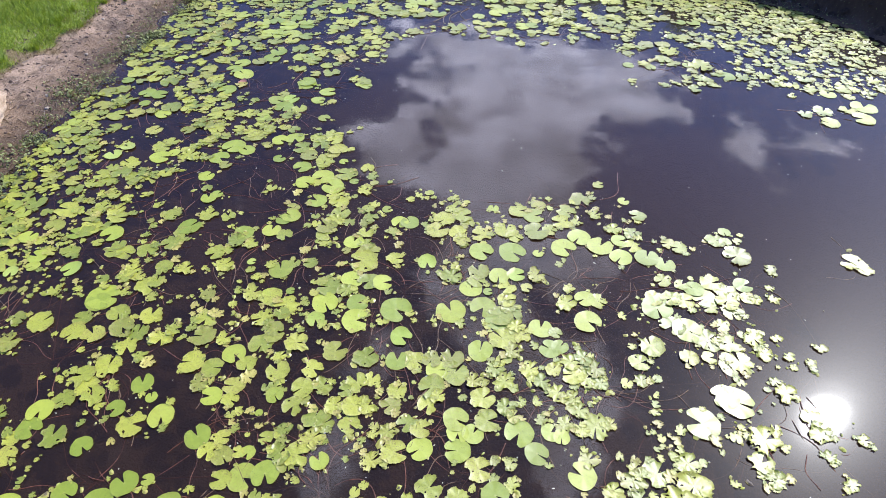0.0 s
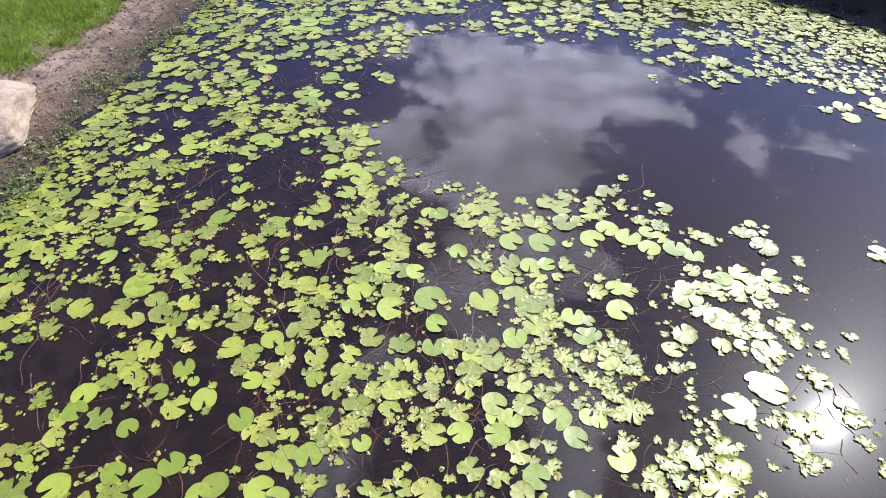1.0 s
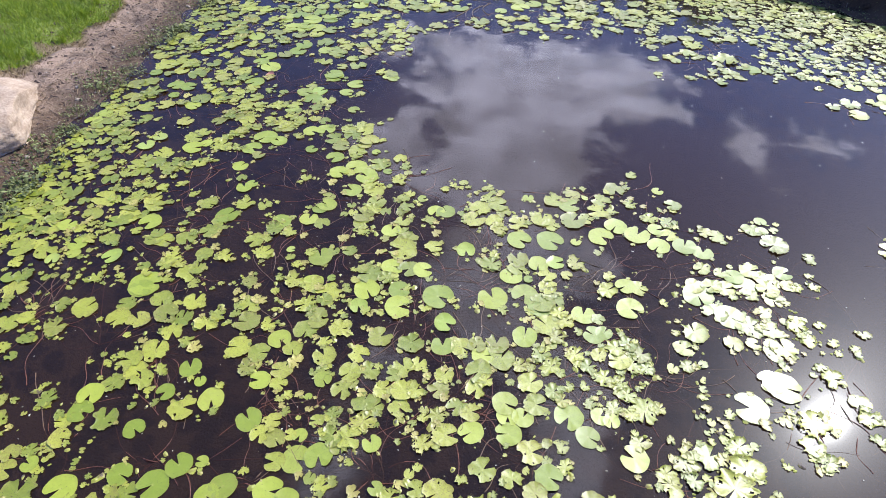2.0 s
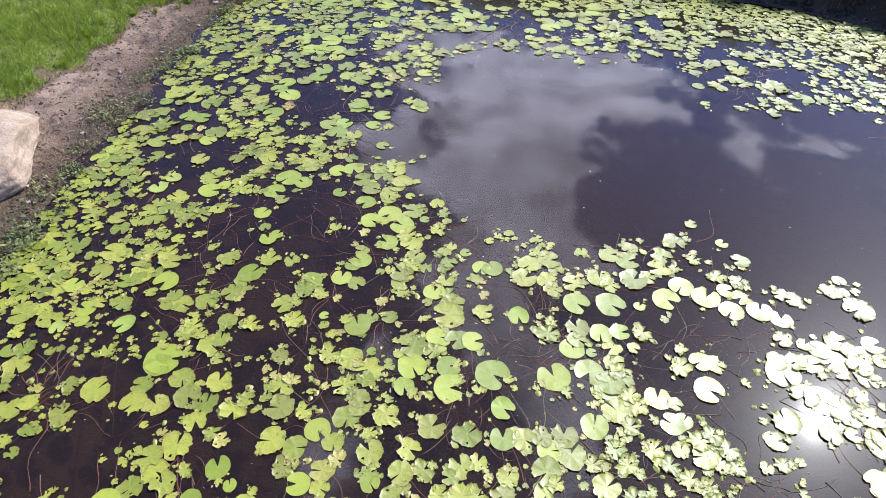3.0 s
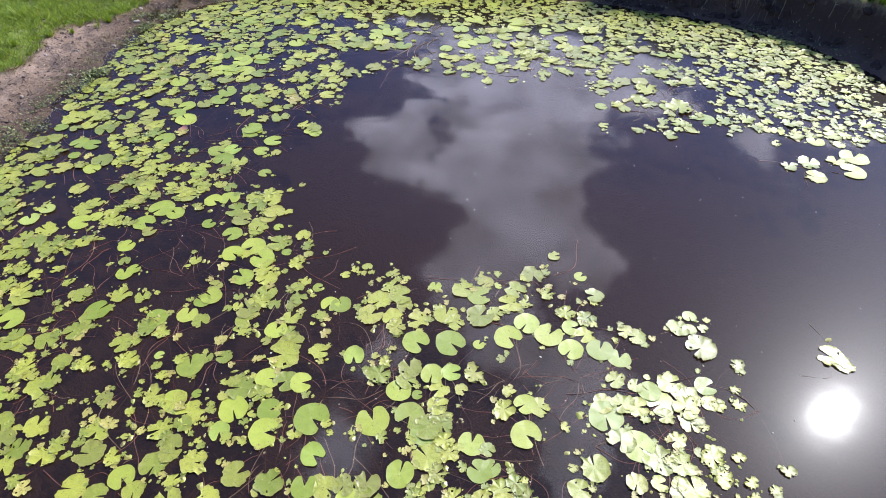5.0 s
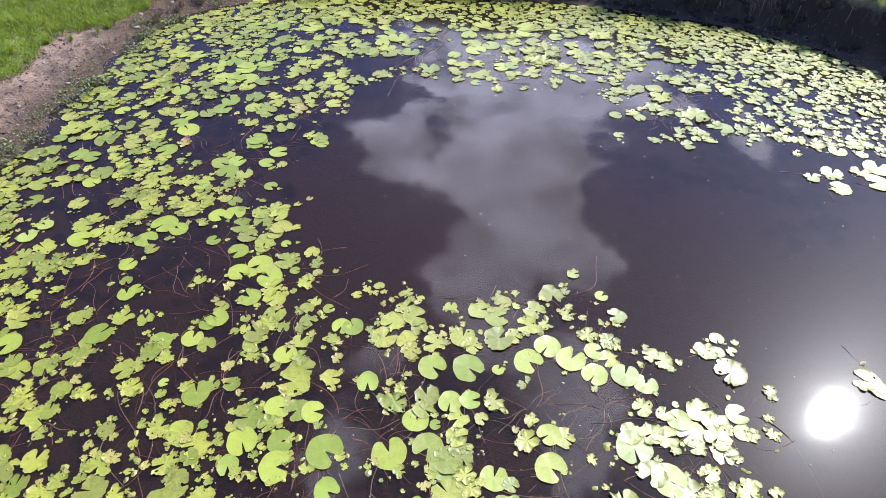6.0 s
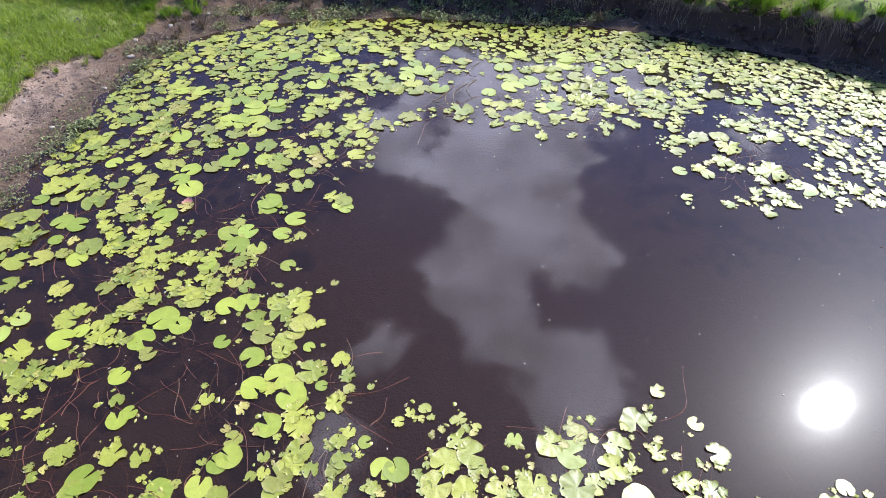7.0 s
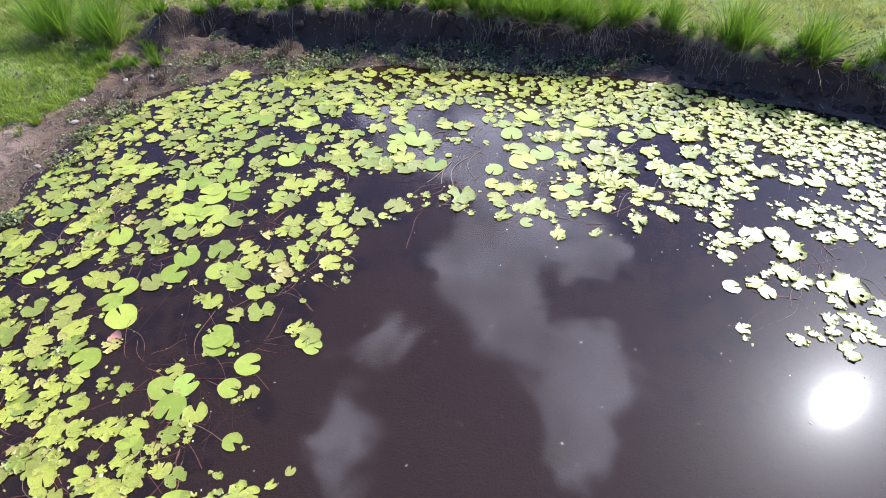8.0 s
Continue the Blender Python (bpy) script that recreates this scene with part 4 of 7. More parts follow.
water_lily(-4.63, 10.02, [
    (-5.32, 10.09, 0.135, 4, 1), (-5.05, 10.1, 0.095, 239, 1), (-5.13, 9.95, 0.146, 280, 1), (-4.78, 9.88, 0.132, 184, 1), (-5.15, 9.81, 0.131, 100, 1),
    (-4.94, 9.69, 0.129, 58, 2), (-4.93, 9.55, 0.115, 57, 2), (-4.65, 10.0, 0.053, 57, 2), (-4.55, 10.02, 0.047, 57, 2), (-4.61, 10.25, 0.123, 184, 1),
    (-4.5, 10.39, 0.125, 331, 1), (-4.82, 10.39, 0.056, 298, 1), (-5.07, 10.33, 0.09, 99, 1), (-4.31, 10.3, 0.137, 57, 2), (-4.29, 10.06, 0.134, 56, 2),
    (-4.24, 9.87, 0.118, 55, 2), (-4.22, 10.11, 0.101, 332, 4), (-4.01, 10.14, 0.155, 115, 0), (-4.02, 10.42, 0.09, 4, 4),
], 6, "water lily with green and yellowing decayed floating leaves")
water_lily(-4.63, 10.02, [
    (-4.38, 9.7, 0.129, 235, 1), (-4.29, 9.77, 0.078, 55, 2), (-4.5, 9.56, 0.076, 4, 1),
], 3, "water lily with insect-eaten ragged green floating leaves")
water_lily(-1.13, 4.87, [
    (-1.33, 5.07, 0.1, 3, 1), (-1.29, 4.96, 0.081, 44, 2), (-1.39, 4.96, 0.029, 3, 0), (-1.03, 4.83, 0.057, 223, 1), (-0.93, 4.75, 0.034, 331, 0),
    (-0.82, 4.67, 0.167, 183, 1),
], 4, "water lily with round and ragged green floating leaves")
water_lily(-1.71, 6.44, [
    (-2.24, 6.57, 0.083, 52, 0), (-1.89, 6.41, 0.123, 230, 0), (-1.85, 6.68, 0.126, 3, 1), (-1.61, 6.58, 0.139, 263, 1), (-1.62, 6.48, 0.089, 83, 1),
    (-1.36, 6.56, 0.062, 326, 0), (-1.54, 6.75, 0.106, 183, 1), (-1.57, 6.21, 0.147, 229, 0), (-1.78, 6.07, 0.119, 328, 0), (-1.64, 6.06, 0.079, 229, 1),
], 5, "water lily with round and ragged green floating leaves")
water_lily(1.48, 3.13, [
    (1.16, 3.34, 0.08, 60, 1), (1.34, 3.29, 0.116, 184, 1), (1.46, 3.26, 0.105, 34, 2), (1.56, 3.37, 0.107, 35, 2), (1.58, 3.21, 0.078, 34, 2),
    (1.18, 3.09, 0.103, 35, 2), (1.3, 3.03, 0.092, 34, 2), (1.35, 2.92, 0.091, 33, 2), (1.47, 2.76, 0.138, 259, 1), (1.6, 2.79, 0.064, 32, 2),
    (1.82, 3.22, 0.058, 56, 1), (1.96, 3.26, 0.079, 33, 2),
], 6, "water lily with insect-eaten ragged green floating leaves")
water_lily(-3.52, 9.71, [
    (-3.7, 10.32, 0.171, 234, 0), (-3.77, 9.96, 0.099, 184, 1), (-3.47, 9.97, 0.132, 53, 2), (-3.56, 10.1, 0.12, 131, 1), (-3.26, 9.98, 0.033, 4, 1),
    (-3.96, 9.79, 0.117, 54, 2), (-3.62, 9.77, 0.084, 53, 2), (-3.08, 9.85, 0.149, 129, 0), (-3.99, 9.46, 0.119, 153, 1), (-3.83, 9.45, 0.138, 314, 1),
    (-3.58, 9.36, 0.136, 231, 0), (-3.31, 9.44, 0.131, 132, 0), (-3.13, 9.59, 0.145, 50, 0), (-2.86, 9.46, 0.05, 291, 4), (-3.65, 9.14, 0.133, 231, 0),
], 6, "water lily with round and ragged green floating leaves")
water_lily(-0.42, 12.27, [
    (-0.84, 12.65, 0.125, 139, 0), (-0.96, 12.36, 0.146, 184, 0), (-0.66, 12.41, 0.204, 95, 0), (-0.93, 12.15, 0.136, 295, 0), (-0.44, 12.28, 0.121, 319, 1),
    (-0.47, 12.1, 0.087, 4, 0), (-0.81, 11.94, 0.157, 77, 1), (-0.78, 11.7, 0.138, 96, 0), (-0.61, 11.74, 0.138, 294, 0), (-0.37, 11.81, 0.162, 75, 0),
    (-0.3, 12.8, 0.126, 184, 1), (-0.02, 12.79, 0.142, 4, 1), (-0.01, 12.58, 0.058, 74, 1), (-0.1, 12.39, 0.097, 228, 1), (-0.19, 12.02, 0.055, 4, 1),
    (0.69, 12.61, 0.165, 269, 0),
], 6, "water lily with round and ragged green floating leaves")
water_lily(-0.12, 3.26, [
    (-0.6, 3.38, 0.124, 40, 1), (-0.3, 3.36, 0.113, 94, 0), (-0.29, 3.64, 0.112, 327, 3), (-0.12, 3.36, 0.108, 327, 1), (-0.27, 3.03, 0.093, 68, 1),
    (0.04, 3.08, 0.13, 217, 1), (0.08, 3.27, 0.106, 4, 0), (0.25, 3.25, 0.132, 65, 1), (0.1, 2.99, 0.077, 37, 2),
], 5, "water lily with round and ragged green floating leaves")
water_lily(-0.89, 5.13, [
    (-1.08, 5.32, 0.079, 283, 1), (-0.83, 5.42, 0.091, 328, 1), (-0.88, 5.33, 0.079, 44, 2), (-0.86, 5.14, 0.094, 77, 1), (-0.94, 5.1, 0.059, 43, 4),
    (-0.97, 4.98, 0.116, 77, 0), (-0.82, 4.95, 0.098, 43, 2), (-0.77, 4.81, 0.136, 3, 1),
], 4, "water lily with insect-eaten ragged green floating leaves")
water_lily(-4.13, 3.50, [
    (-4.7, 3.82, 0.128, 301, 1), (-4.43, 3.78, 0.029, 120, 2), (-3.48, 3.69, 0.097, 184, 1), (-3.86, 3.62, 0.131, 53, 0), (-4.1, 3.65, 0.085, 334, 2),
    (-4.37, 3.46, 0.084, 184, 0), (-4.47, 3.4, 0.111, 4, 1), (-4.03, 3.36, 0.121, 53, 2), (-3.48, 3.5, 0.123, 231, 1), (-4.22, 3.21, 0.081, 53, 2),
    (-4.25, 3.0, 0.058, 156, 1),
], 5, "water lily with insect-eaten ragged green floating leaves")
water_lily(-0.38, 5.11, [
    (-0.48, 5.36, 0.103, 255, 0), (-0.36, 5.36, 0.109, 121, 0), (-0.54, 5.2, 0.065, 183, 1), (-0.47, 5.16, 0.047, 42, 4), (-0.61, 5.08, 0.029, 75, 1),
    (-0.45, 4.96, 0.063, 329, 4), (-0.17, 5.33, 0.054, 42, 2), (-0.12, 5.22, 0.071, 183, 1), (-0.47, 4.73, 0.101, 3, 1), (-0.11, 4.7, 0.111, 277, 3),
], 5, "water lily with green and yellowing decayed floating leaves")
water_lily(-2.10, 9.33, [
    (-2.33, 9.85, 0.129, 228, 1), (-2.66, 9.66, 0.133, 4, 0), (-2.44, 9.58, 0.17, 330, 1), (-2.5, 9.75, 0.083, 128, 0), (-2.33, 9.45, 0.043, 83, 1),
    (-1.98, 9.79, 0.115, 227, 4), (-1.91, 9.63, 0.126, 329, 4), (-1.76, 9.59, 0.044, 4, 0), (-2.13, 9.38, 0.116, 4, 0), (-1.97, 9.45, 0.08, 330, 1),
    (-2.59, 9.24, 0.127, 85, 1), (-2.26, 9.05, 0.106, 184, 1), (-2.01, 9.13, 0.143, 106, 0), (-2.6, 8.89, 0.029, 84, 1), (-2.35, 8.77, 0.155, 153, 0),
    (-1.6, 9.29, 0.036, 78, 1), (-1.58, 8.93, 0.099, 43, 2), (-1.46, 8.97, 0.047, 77, 1), (-1.41, 8.82, 0.114, 222, 1),
], 6, "water lily with green and yellowing decayed floating leaves")
water_lily(-4.37, 9.03, [
    (-4.67, 9.44, 0.113, 334, 0), (-4.32, 9.34, 0.124, 234, 1), (-4.12, 9.27, 0.031, 94, 1), (-4.6, 9.12, 0.054, 335, 4), (-4.41, 9.0, 0.119, 137, 1),
    (-4.71, 8.99, 0.102, 4, 1), (-4.05, 9.07, 0.15, 232, 1), (-4.05, 8.88, 0.123, 184, 1), (-4.53, 8.74, 0.145, 53, 1), (-4.2, 8.69, 0.103, 184, 1),
    (-4.43, 8.78, 0.058, 53, 2),
], 5, "water lily with insect-eaten ragged green floating leaves")
water_lily(-1.38, 5.47, [
    (-1.54, 5.7, 0.12, 149, 0), (-1.33, 5.84, 0.115, 47, 2), (-1.27, 5.69, 0.126, 226, 1), (-1.5, 5.41, 0.055, 105, 1), (-1.21, 5.48, 0.123, 79, 1),
    (-1.24, 5.35, 0.109, 45, 2), (-1.56, 5.23, 0.048, 261, 1), (-1.46, 5.26, 0.06, 81, 1), (-1.33, 5.23, 0.132, 150, 1),
], 5, "water lily with insect-eaten ragged green floating leaves")
water_lily(-2.92, 3.15, [
    (-2.82, 3.77, 0.115, 87, 1), (-3.28, 3.5, 0.111, 133, 0), (-3.04, 3.6, 0.124, 311, 1), (-2.86, 3.54, 0.112, 87, 1), (-2.89, 3.37, 0.109, 292, 1),
    (-2.71, 3.27, 0.07, 4, 2), (-2.6, 3.48, 0.111, 265, 2), (-2.52, 3.6, 0.084, 4, 2), (-2.61, 3.21, 0.069, 46, 4), (-3.5, 2.99, 0.031, 49, 2),
    (-3.41, 3.07, 0.032, 91, 1), (-3.31, 3.05, 0.032, 296, 1), (-2.96, 3.14, 0.127, 87, 1), (-3.14, 3.03, 0.105, 184, 1), (-3.05, 2.92, 0.103, 335, 1),
    (-2.95, 2.82, 0.112, 134, 1), (-2.82, 2.94, 0.062, 46, 2), (-2.57, 2.98, 0.104, 111, 0), (-2.43, 2.84, 0.056, 110, 0),
], 6, "water lily with insect-eaten ragged green floating leaves")
water_lily(-2.92, 3.15, [
    (-3.18, 2.77, 0.101, 227, 1), (-2.85, 2.72, 0.04, 335, 1), (-2.69, 2.71, 0.085, 225, 0),
], 3, "water lily with round and ragged green floating leaves")
water_lily(-3.28, 4.39, [
    (-3.43, 3.91, 0.129, 4, 0), (-3.16, 3.78, 0.115, 293, 1), (-3.19, 4.78, 0.057, 50, 2), (-3.35, 4.83, 0.04, 51, 2), (-3.61, 4.76, 0.086, 95, 1),
    (-3.61, 4.65, 0.102, 183, 1), (-3.49, 4.65, 0.113, 335, 1), (-3.25, 4.69, 0.113, 298, 1), (-3.3, 4.51, 0.05, 50, 2), (-3.17, 4.54, 0.05, 49, 2),
    (-3.8, 4.48, 0.039, 52, 2), (-2.88, 4.58, 0.061, 3, 4), (-2.96, 4.45, 0.099, 228, 1), (-2.96, 4.39, 0.065, 297, 1), (-3.28, 4.37, 0.109, 49, 2),
    (-3.32, 4.28, 0.081, 49, 2), (-3.18, 4.29, 0.081, 49, 2), (-3.53, 4.23, 0.064, 183, 1), (-3.47, 4.14, 0.058, 49, 2),
], 6, "water lily with insect-eaten ragged green floating leaves")
water_lily(-3.28, 4.39, [
    (-3.67, 4.33, 0.027, 51, 2), (-3.03, 4.16, 0.132, 336, 1), (-2.96, 4.23, 0.091, 91, 1), (-2.88, 4.23, 0.037, 297, 1), (-3.22, 4.06, 0.063, 48, 2),
], 3, "water lily with insect-eaten ragged green floating leaves")
water_lily(2.18, 12.40, [
    (1.56, 12.34, 0.16, 4, 1), (1.38, 12.12, 0.094, 184, 0), (1.96, 12.65, 0.123, 224, 1), (1.92, 12.36, 0.16, 4, 1), (2.09, 12.17, 0.157, 184, 0),
    (1.91, 11.96, 0.193, 314, 1), (1.8, 12.02, 0.155, 134, 0), (2.24, 11.92, 0.192, 4, 1), (2.31, 12.12, 0.117, 184, 1), (2.61, 12.27, 0.142, 311, 0),
    (2.69, 12.08, 0.078, 62, 1), (2.36, 12.63, 0.147, 4, 0), (2.62, 12.76, 0.165, 130, 0), (2.89, 12.89, 0.141, 309, 0), (3.24, 12.8, 0.247, 222, 1),
    (3.17, 12.31, 0.158, 41, 1), (3.34, 12.39, 0.103, 61, 1), (1.55, 12.62, 0.164, 313, 1), (1.3, 12.61, 0.148, 184, 1),
], 6, "water lily with round and ragged green floating leaves")
water_lily(2.18, 12.40, [
    (1.09, 12.52, 0.122, 46, 2), (1.81, 12.82, 0.208, 4, 0),
], 2, "water lily with round and ragged green floating leaves")
water_lily(0.59, 3.05, [
    (0.41, 3.17, 0.094, 37, 2), (0.7, 3.18, 0.105, 36, 2), (0.62, 3.31, 0.096, 37, 2), (0.94, 3.33, 0.096, 36, 2), (0.5, 2.99, 0.117, 36, 1),
    (0.7, 2.91, 0.091, 35, 2), (0.27, 2.77, 0.114, 329, 0), (0.54, 2.77, 0.114, 3, 1),
], 4, "water lily with insect-eaten ragged green floating leaves")
water_lily(1.04, 2.78, [
    (1.04, 3.2, 0.089, 35, 2), (0.77, 2.83, 0.075, 35, 2), (0.99, 2.99, 0.051, 35, 2), (0.81, 2.67, 0.132, 240, 0), (0.95, 2.49, 0.104, 328, 0),
    (1.08, 2.69, 0.083, 33, 0), (1.17, 2.65, 0.073, 262, 0), (1.02, 2.81, 0.065, 34, 2), (1.21, 2.77, 0.089, 33, 2), (1.35, 2.72, 0.073, 33, 2),
], 5, "water lily with round and ragged green floating leaves")
water_lily(-1.63, 4.58, [
    (-1.95, 4.82, 0.051, 332, 4), (-1.82, 4.55, 0.066, 44, 2), (-1.69, 4.49, 0.137, 108, 0), (-1.51, 4.18, 0.047, 3, 0), (-1.5, 4.81, 0.068, 308, 4),
    (-1.39, 4.61, 0.083, 183, 1), (-1.57, 4.59, 0.072, 81, 1),
], 4, "water lily with green and yellowing decayed floating leaves")
water_lily(-1.64, 10.19, [
    (-2.23, 9.95, 0.065, 48, 1), (-2.08, 9.92, 0.117, 125, 1), (-2.01, 10.55, 0.118, 104, 1), (-2.1, 10.34, 0.102, 229, 1), (-1.93, 10.35, 0.102, 327, 1),
    (-2.25, 10.28, 0.074, 328, 4), (-1.83, 10.07, 0.132, 304, 0), (-1.81, 9.89, 0.084, 260, 1), (-1.76, 9.8, 0.083, 46, 2), (-1.7, 10.47, 0.137, 228, 1),
    (-1.57, 10.63, 0.153, 48, 0), (-1.68, 10.82, 0.121, 184, 1), (-1.44, 10.86, 0.121, 4, 1), (-1.19, 10.66, 0.16, 325, 0), (-1.39, 10.39, 0.136, 47, 1),
    (-1.41, 10.14, 0.099, 258, 1), (-1.55, 10.18, 0.067, 47, 2), (-1.71, 10.22, 0.067, 228, 1), (-1.58, 10.09, 0.059, 79, 1),
], 6, "water lily with insect-eaten ragged green floating leaves")
water_lily(-1.64, 10.19, [
    (-1.23, 10.25, 0.08, 4, 1), (-1.27, 10.04, 0.059, 184, 1), (-1.42, 9.87, 0.129, 4, 1), (-1.21, 9.82, 0.064, 77, 1), (-1.52, 9.63, 0.063, 329, 4),
    (-1.2, 9.62, 0.056, 44, 2),
], 4, "water lily with insect-eaten ragged green floating leaves")
water_lily(-2.10, 4.28, [
    (-2.31, 4.38, 0.032, 46, 2), (-2.26, 4.46, 0.044, 46, 2), (-2.04, 4.59, 0.05, 3, 3), (-2.02, 4.47, 0.055, 84, 1), (-1.92, 4.36, 0.059, 44, 2),
    (-1.84, 4.38, 0.049, 333, 4), (-2.35, 4.08, 0.078, 225, 1), (-2.51, 4.05, 0.026, 45, 2), (-2.32, 4.19, 0.026, 45, 2), (-1.89, 4.13, 0.115, 43, 2),
    (-2.06, 4.15, 0.058, 44, 2), (-1.7, 4.1, 0.114, 289, 0),
], 6, "water lily with insect-eaten ragged green floating leaves")
water_lily(-1.07, 6.17, [
    (-1.27, 6.29, 0.135, 183, 1), (-1.34, 6.19, 0.087, 303, 1), (-1.4, 6.0, 0.144, 148, 0), (-1.15, 6.13, 0.06, 3, 0), (-1.02, 6.43, 0.095, 281, 1),
    (-0.92, 6.26, 0.08, 47, 2), (-0.88, 6.11, 0.059, 280, 1), (-0.69, 6.15, 0.04, 77, 1), (-0.99, 5.95, 0.104, 46, 2),
], 5, "water lily with insect-eaten ragged green floating leaves")
water_lily(-3.71, 8.39, [
    (-3.44, 8.96, 0.171, 134, 0), (-3.85, 8.75, 0.144, 50, 1), (-3.79, 8.86, 0.053, 184, 1), (-3.38, 8.69, 0.069, 315, 5), (-4.09, 8.54, 0.141, 4, 1),
    (-3.75, 8.56, 0.141, 49, 2), (-3.38, 8.58, 0.101, 228, 4), (-4.29, 8.4, 0.111, 51, 2), (-3.96, 8.36, 0.11, 50, 2), (-3.82, 8.37, 0.066, 49, 2),
    (-3.55, 8.41, 0.149, 228, 0), (-3.52, 8.23, 0.108, 336, 1), (-3.53, 8.11, 0.08, 271, 1), (-4.19, 8.19, 0.108, 50, 2), (-4.02, 8.04, 0.116, 49, 2),
    (-3.84, 8.12, 0.059, 300, 4), (-3.7, 8.06, 0.106, 184, 1), (-3.74, 8.18, 0.048, 48, 2), (-3.25, 8.17, 0.07, 4, 1),
], 6, "water lily with green and yellowing decayed floating leaves")
water_lily(-2.39, 4.72, [
    (-2.27, 5.06, 0.118, 183, 0), (-2.31, 4.93, 0.116, 47, 2), (-2.12, 4.88, 0.086, 47, 2), (-2.48, 4.7, 0.113, 227, 1), (-2.36, 4.76, 0.068, 47, 2),
    (-2.73, 4.44, 0.099, 47, 2), (-2.52, 4.46, 0.038, 47, 2), (-2.32, 4.52, 0.099, 46, 2),
], 4, "water lily with insect-eaten ragged green floating leaves")
water_lily(-4.02, 5.31, [
    (-4.25, 5.67, 0.077, 57, 2), (-4.08, 5.66, 0.096, 57, 2), (-3.89, 5.6, 0.082, 3, 1), (-3.7, 5.68, 0.064, 183, 1), (-4.44, 5.55, 0.076, 58, 2),
    (-4.29, 5.51, 0.063, 57, 2), (-4.38, 5.34, 0.074, 237, 0), (-4.1, 5.4, 0.124, 56, 2), (-3.92, 5.36, 0.111, 55, 2), (-4.15, 5.23, 0.121, 183, 1),
    (-3.84, 5.23, 0.121, 3, 1), (-3.69, 5.32, 0.055, 54, 2), (-4.07, 5.03, 0.148, 278, 1), (-3.87, 5.06, 0.107, 54, 1), (-4.08, 4.96, 0.106, 235, 1),
    (-3.77, 4.94, 0.135, 233, 0), (-3.86, 4.78, 0.069, 3, 1),
], 6, "water lily with insect-eaten ragged green floating leaves")
water_lily(-0.69, 2.83, [
    (-0.95, 2.72, 0.109, 72, 1), (-0.81, 2.85, 0.091, 39, 2), (-0.86, 2.67, 0.088, 38, 2), (-0.64, 3.1, 0.115, 121, 1), (-0.51, 3.14, 0.079, 70, 1),
    (-0.73, 3.0, 0.077, 184, 1), (-0.63, 2.86, 0.111, 3, 1), (-0.64, 2.68, 0.098, 303, 1), (-0.51, 2.86, 0.086, 38, 2), (-0.42, 3.02, 0.046, 329, 4),
    (-0.93, 2.53, 0.111, 38, 2), (-0.61, 2.56, 0.029, 69, 1),
], 6, "water lily with insect-eaten ragged green floating leaves")
water_lily(-2.83, 10.59, [
    (-3.5, 10.46, 0.125, 330, 1), (-3.25, 10.27, 0.149, 53, 1), (-3.23, 10.69, 0.141, 54, 0), (-3.02, 10.61, 0.175, 233, 0), (-3.24, 10.53, 0.139, 308, 0),
    (-3.18, 10.97, 0.182, 184, 0), (-2.83, 11.01, 0.146, 4, 0), (-2.96, 10.34, 0.143, 87, 0), (-2.73, 10.54, 0.153, 4, 1), (-2.56, 10.68, 0.056, 85, 1),
    (-2.73, 9.99, 0.158, 266, 0), (-2.42, 10.05, 0.125, 49, 0), (-2.3, 10.99, 0.109, 4, 0), (-2.14, 10.92, 0.129, 326, 1), (-2.32, 10.77, 0.121, 184, 1),
], 6, "water lily with round and ragged green floating leaves")
water_lily(-2.96, 6.99, [
    (-3.05, 6.55, 0.132, 329, 0), (-2.91, 6.38, 0.089, 54, 0), (-2.94, 6.83, 0.158, 235, 0), (-2.73, 6.75, 0.114, 148, 0), (-2.48, 6.88, 0.086, 54, 2),
    (-3.32, 7.25, 0.118, 300, 1), (-3.02, 7.28, 0.095, 184, 1), (-2.95, 7.19, 0.084, 42, 2), (-2.86, 7.35, 0.048, 42, 2), (-2.8, 7.17, 0.116, 221, 1),
    (-3.3, 7.09, 0.092, 184, 1), (-3.15, 7.12, 0.069, 88, 1),
], 6, "water lily with round and ragged green floating leaves")
water_lily(-3.66, 6.35, [
    (-3.92, 6.75, 0.128, 3, 0), (-3.84, 6.5, 0.139, 3, 0), (-3.7, 6.62, 0.084, 238, 0), (-3.48, 6.58, 0.14, 57, 2), (-3.47, 6.8, 0.086, 57, 2),
    (-3.25, 6.54, 0.084, 56, 2), (-3.99, 6.04, 0.119, 57, 2), (-3.91, 6.14, 0.101, 57, 2), (-3.97, 5.94, 0.072, 298, 1), (-3.78, 6.1, 0.08, 57, 2),
    (-3.63, 6.14, 0.094, 95, 1), (-3.55, 6.23, 0.068, 56, 2), (-3.08, 6.12, 0.1, 54, 0),
], 6, "water lily with round and ragged green floating leaves")
water_lily(-0.67, 5.68, [
    (-0.39, 5.8, 0.057, 3, 1), (-0.3, 5.9, 0.051, 74, 1), (-0.89, 5.58, 0.075, 225, 1), (-0.81, 5.67, 0.063, 77, 1), (-0.96, 5.54, 0.056, 183, 1),
    (-0.66, 5.59, 0.062, 3, 0),
], 4, "water lily with insect-eaten ragged green floating leaves")
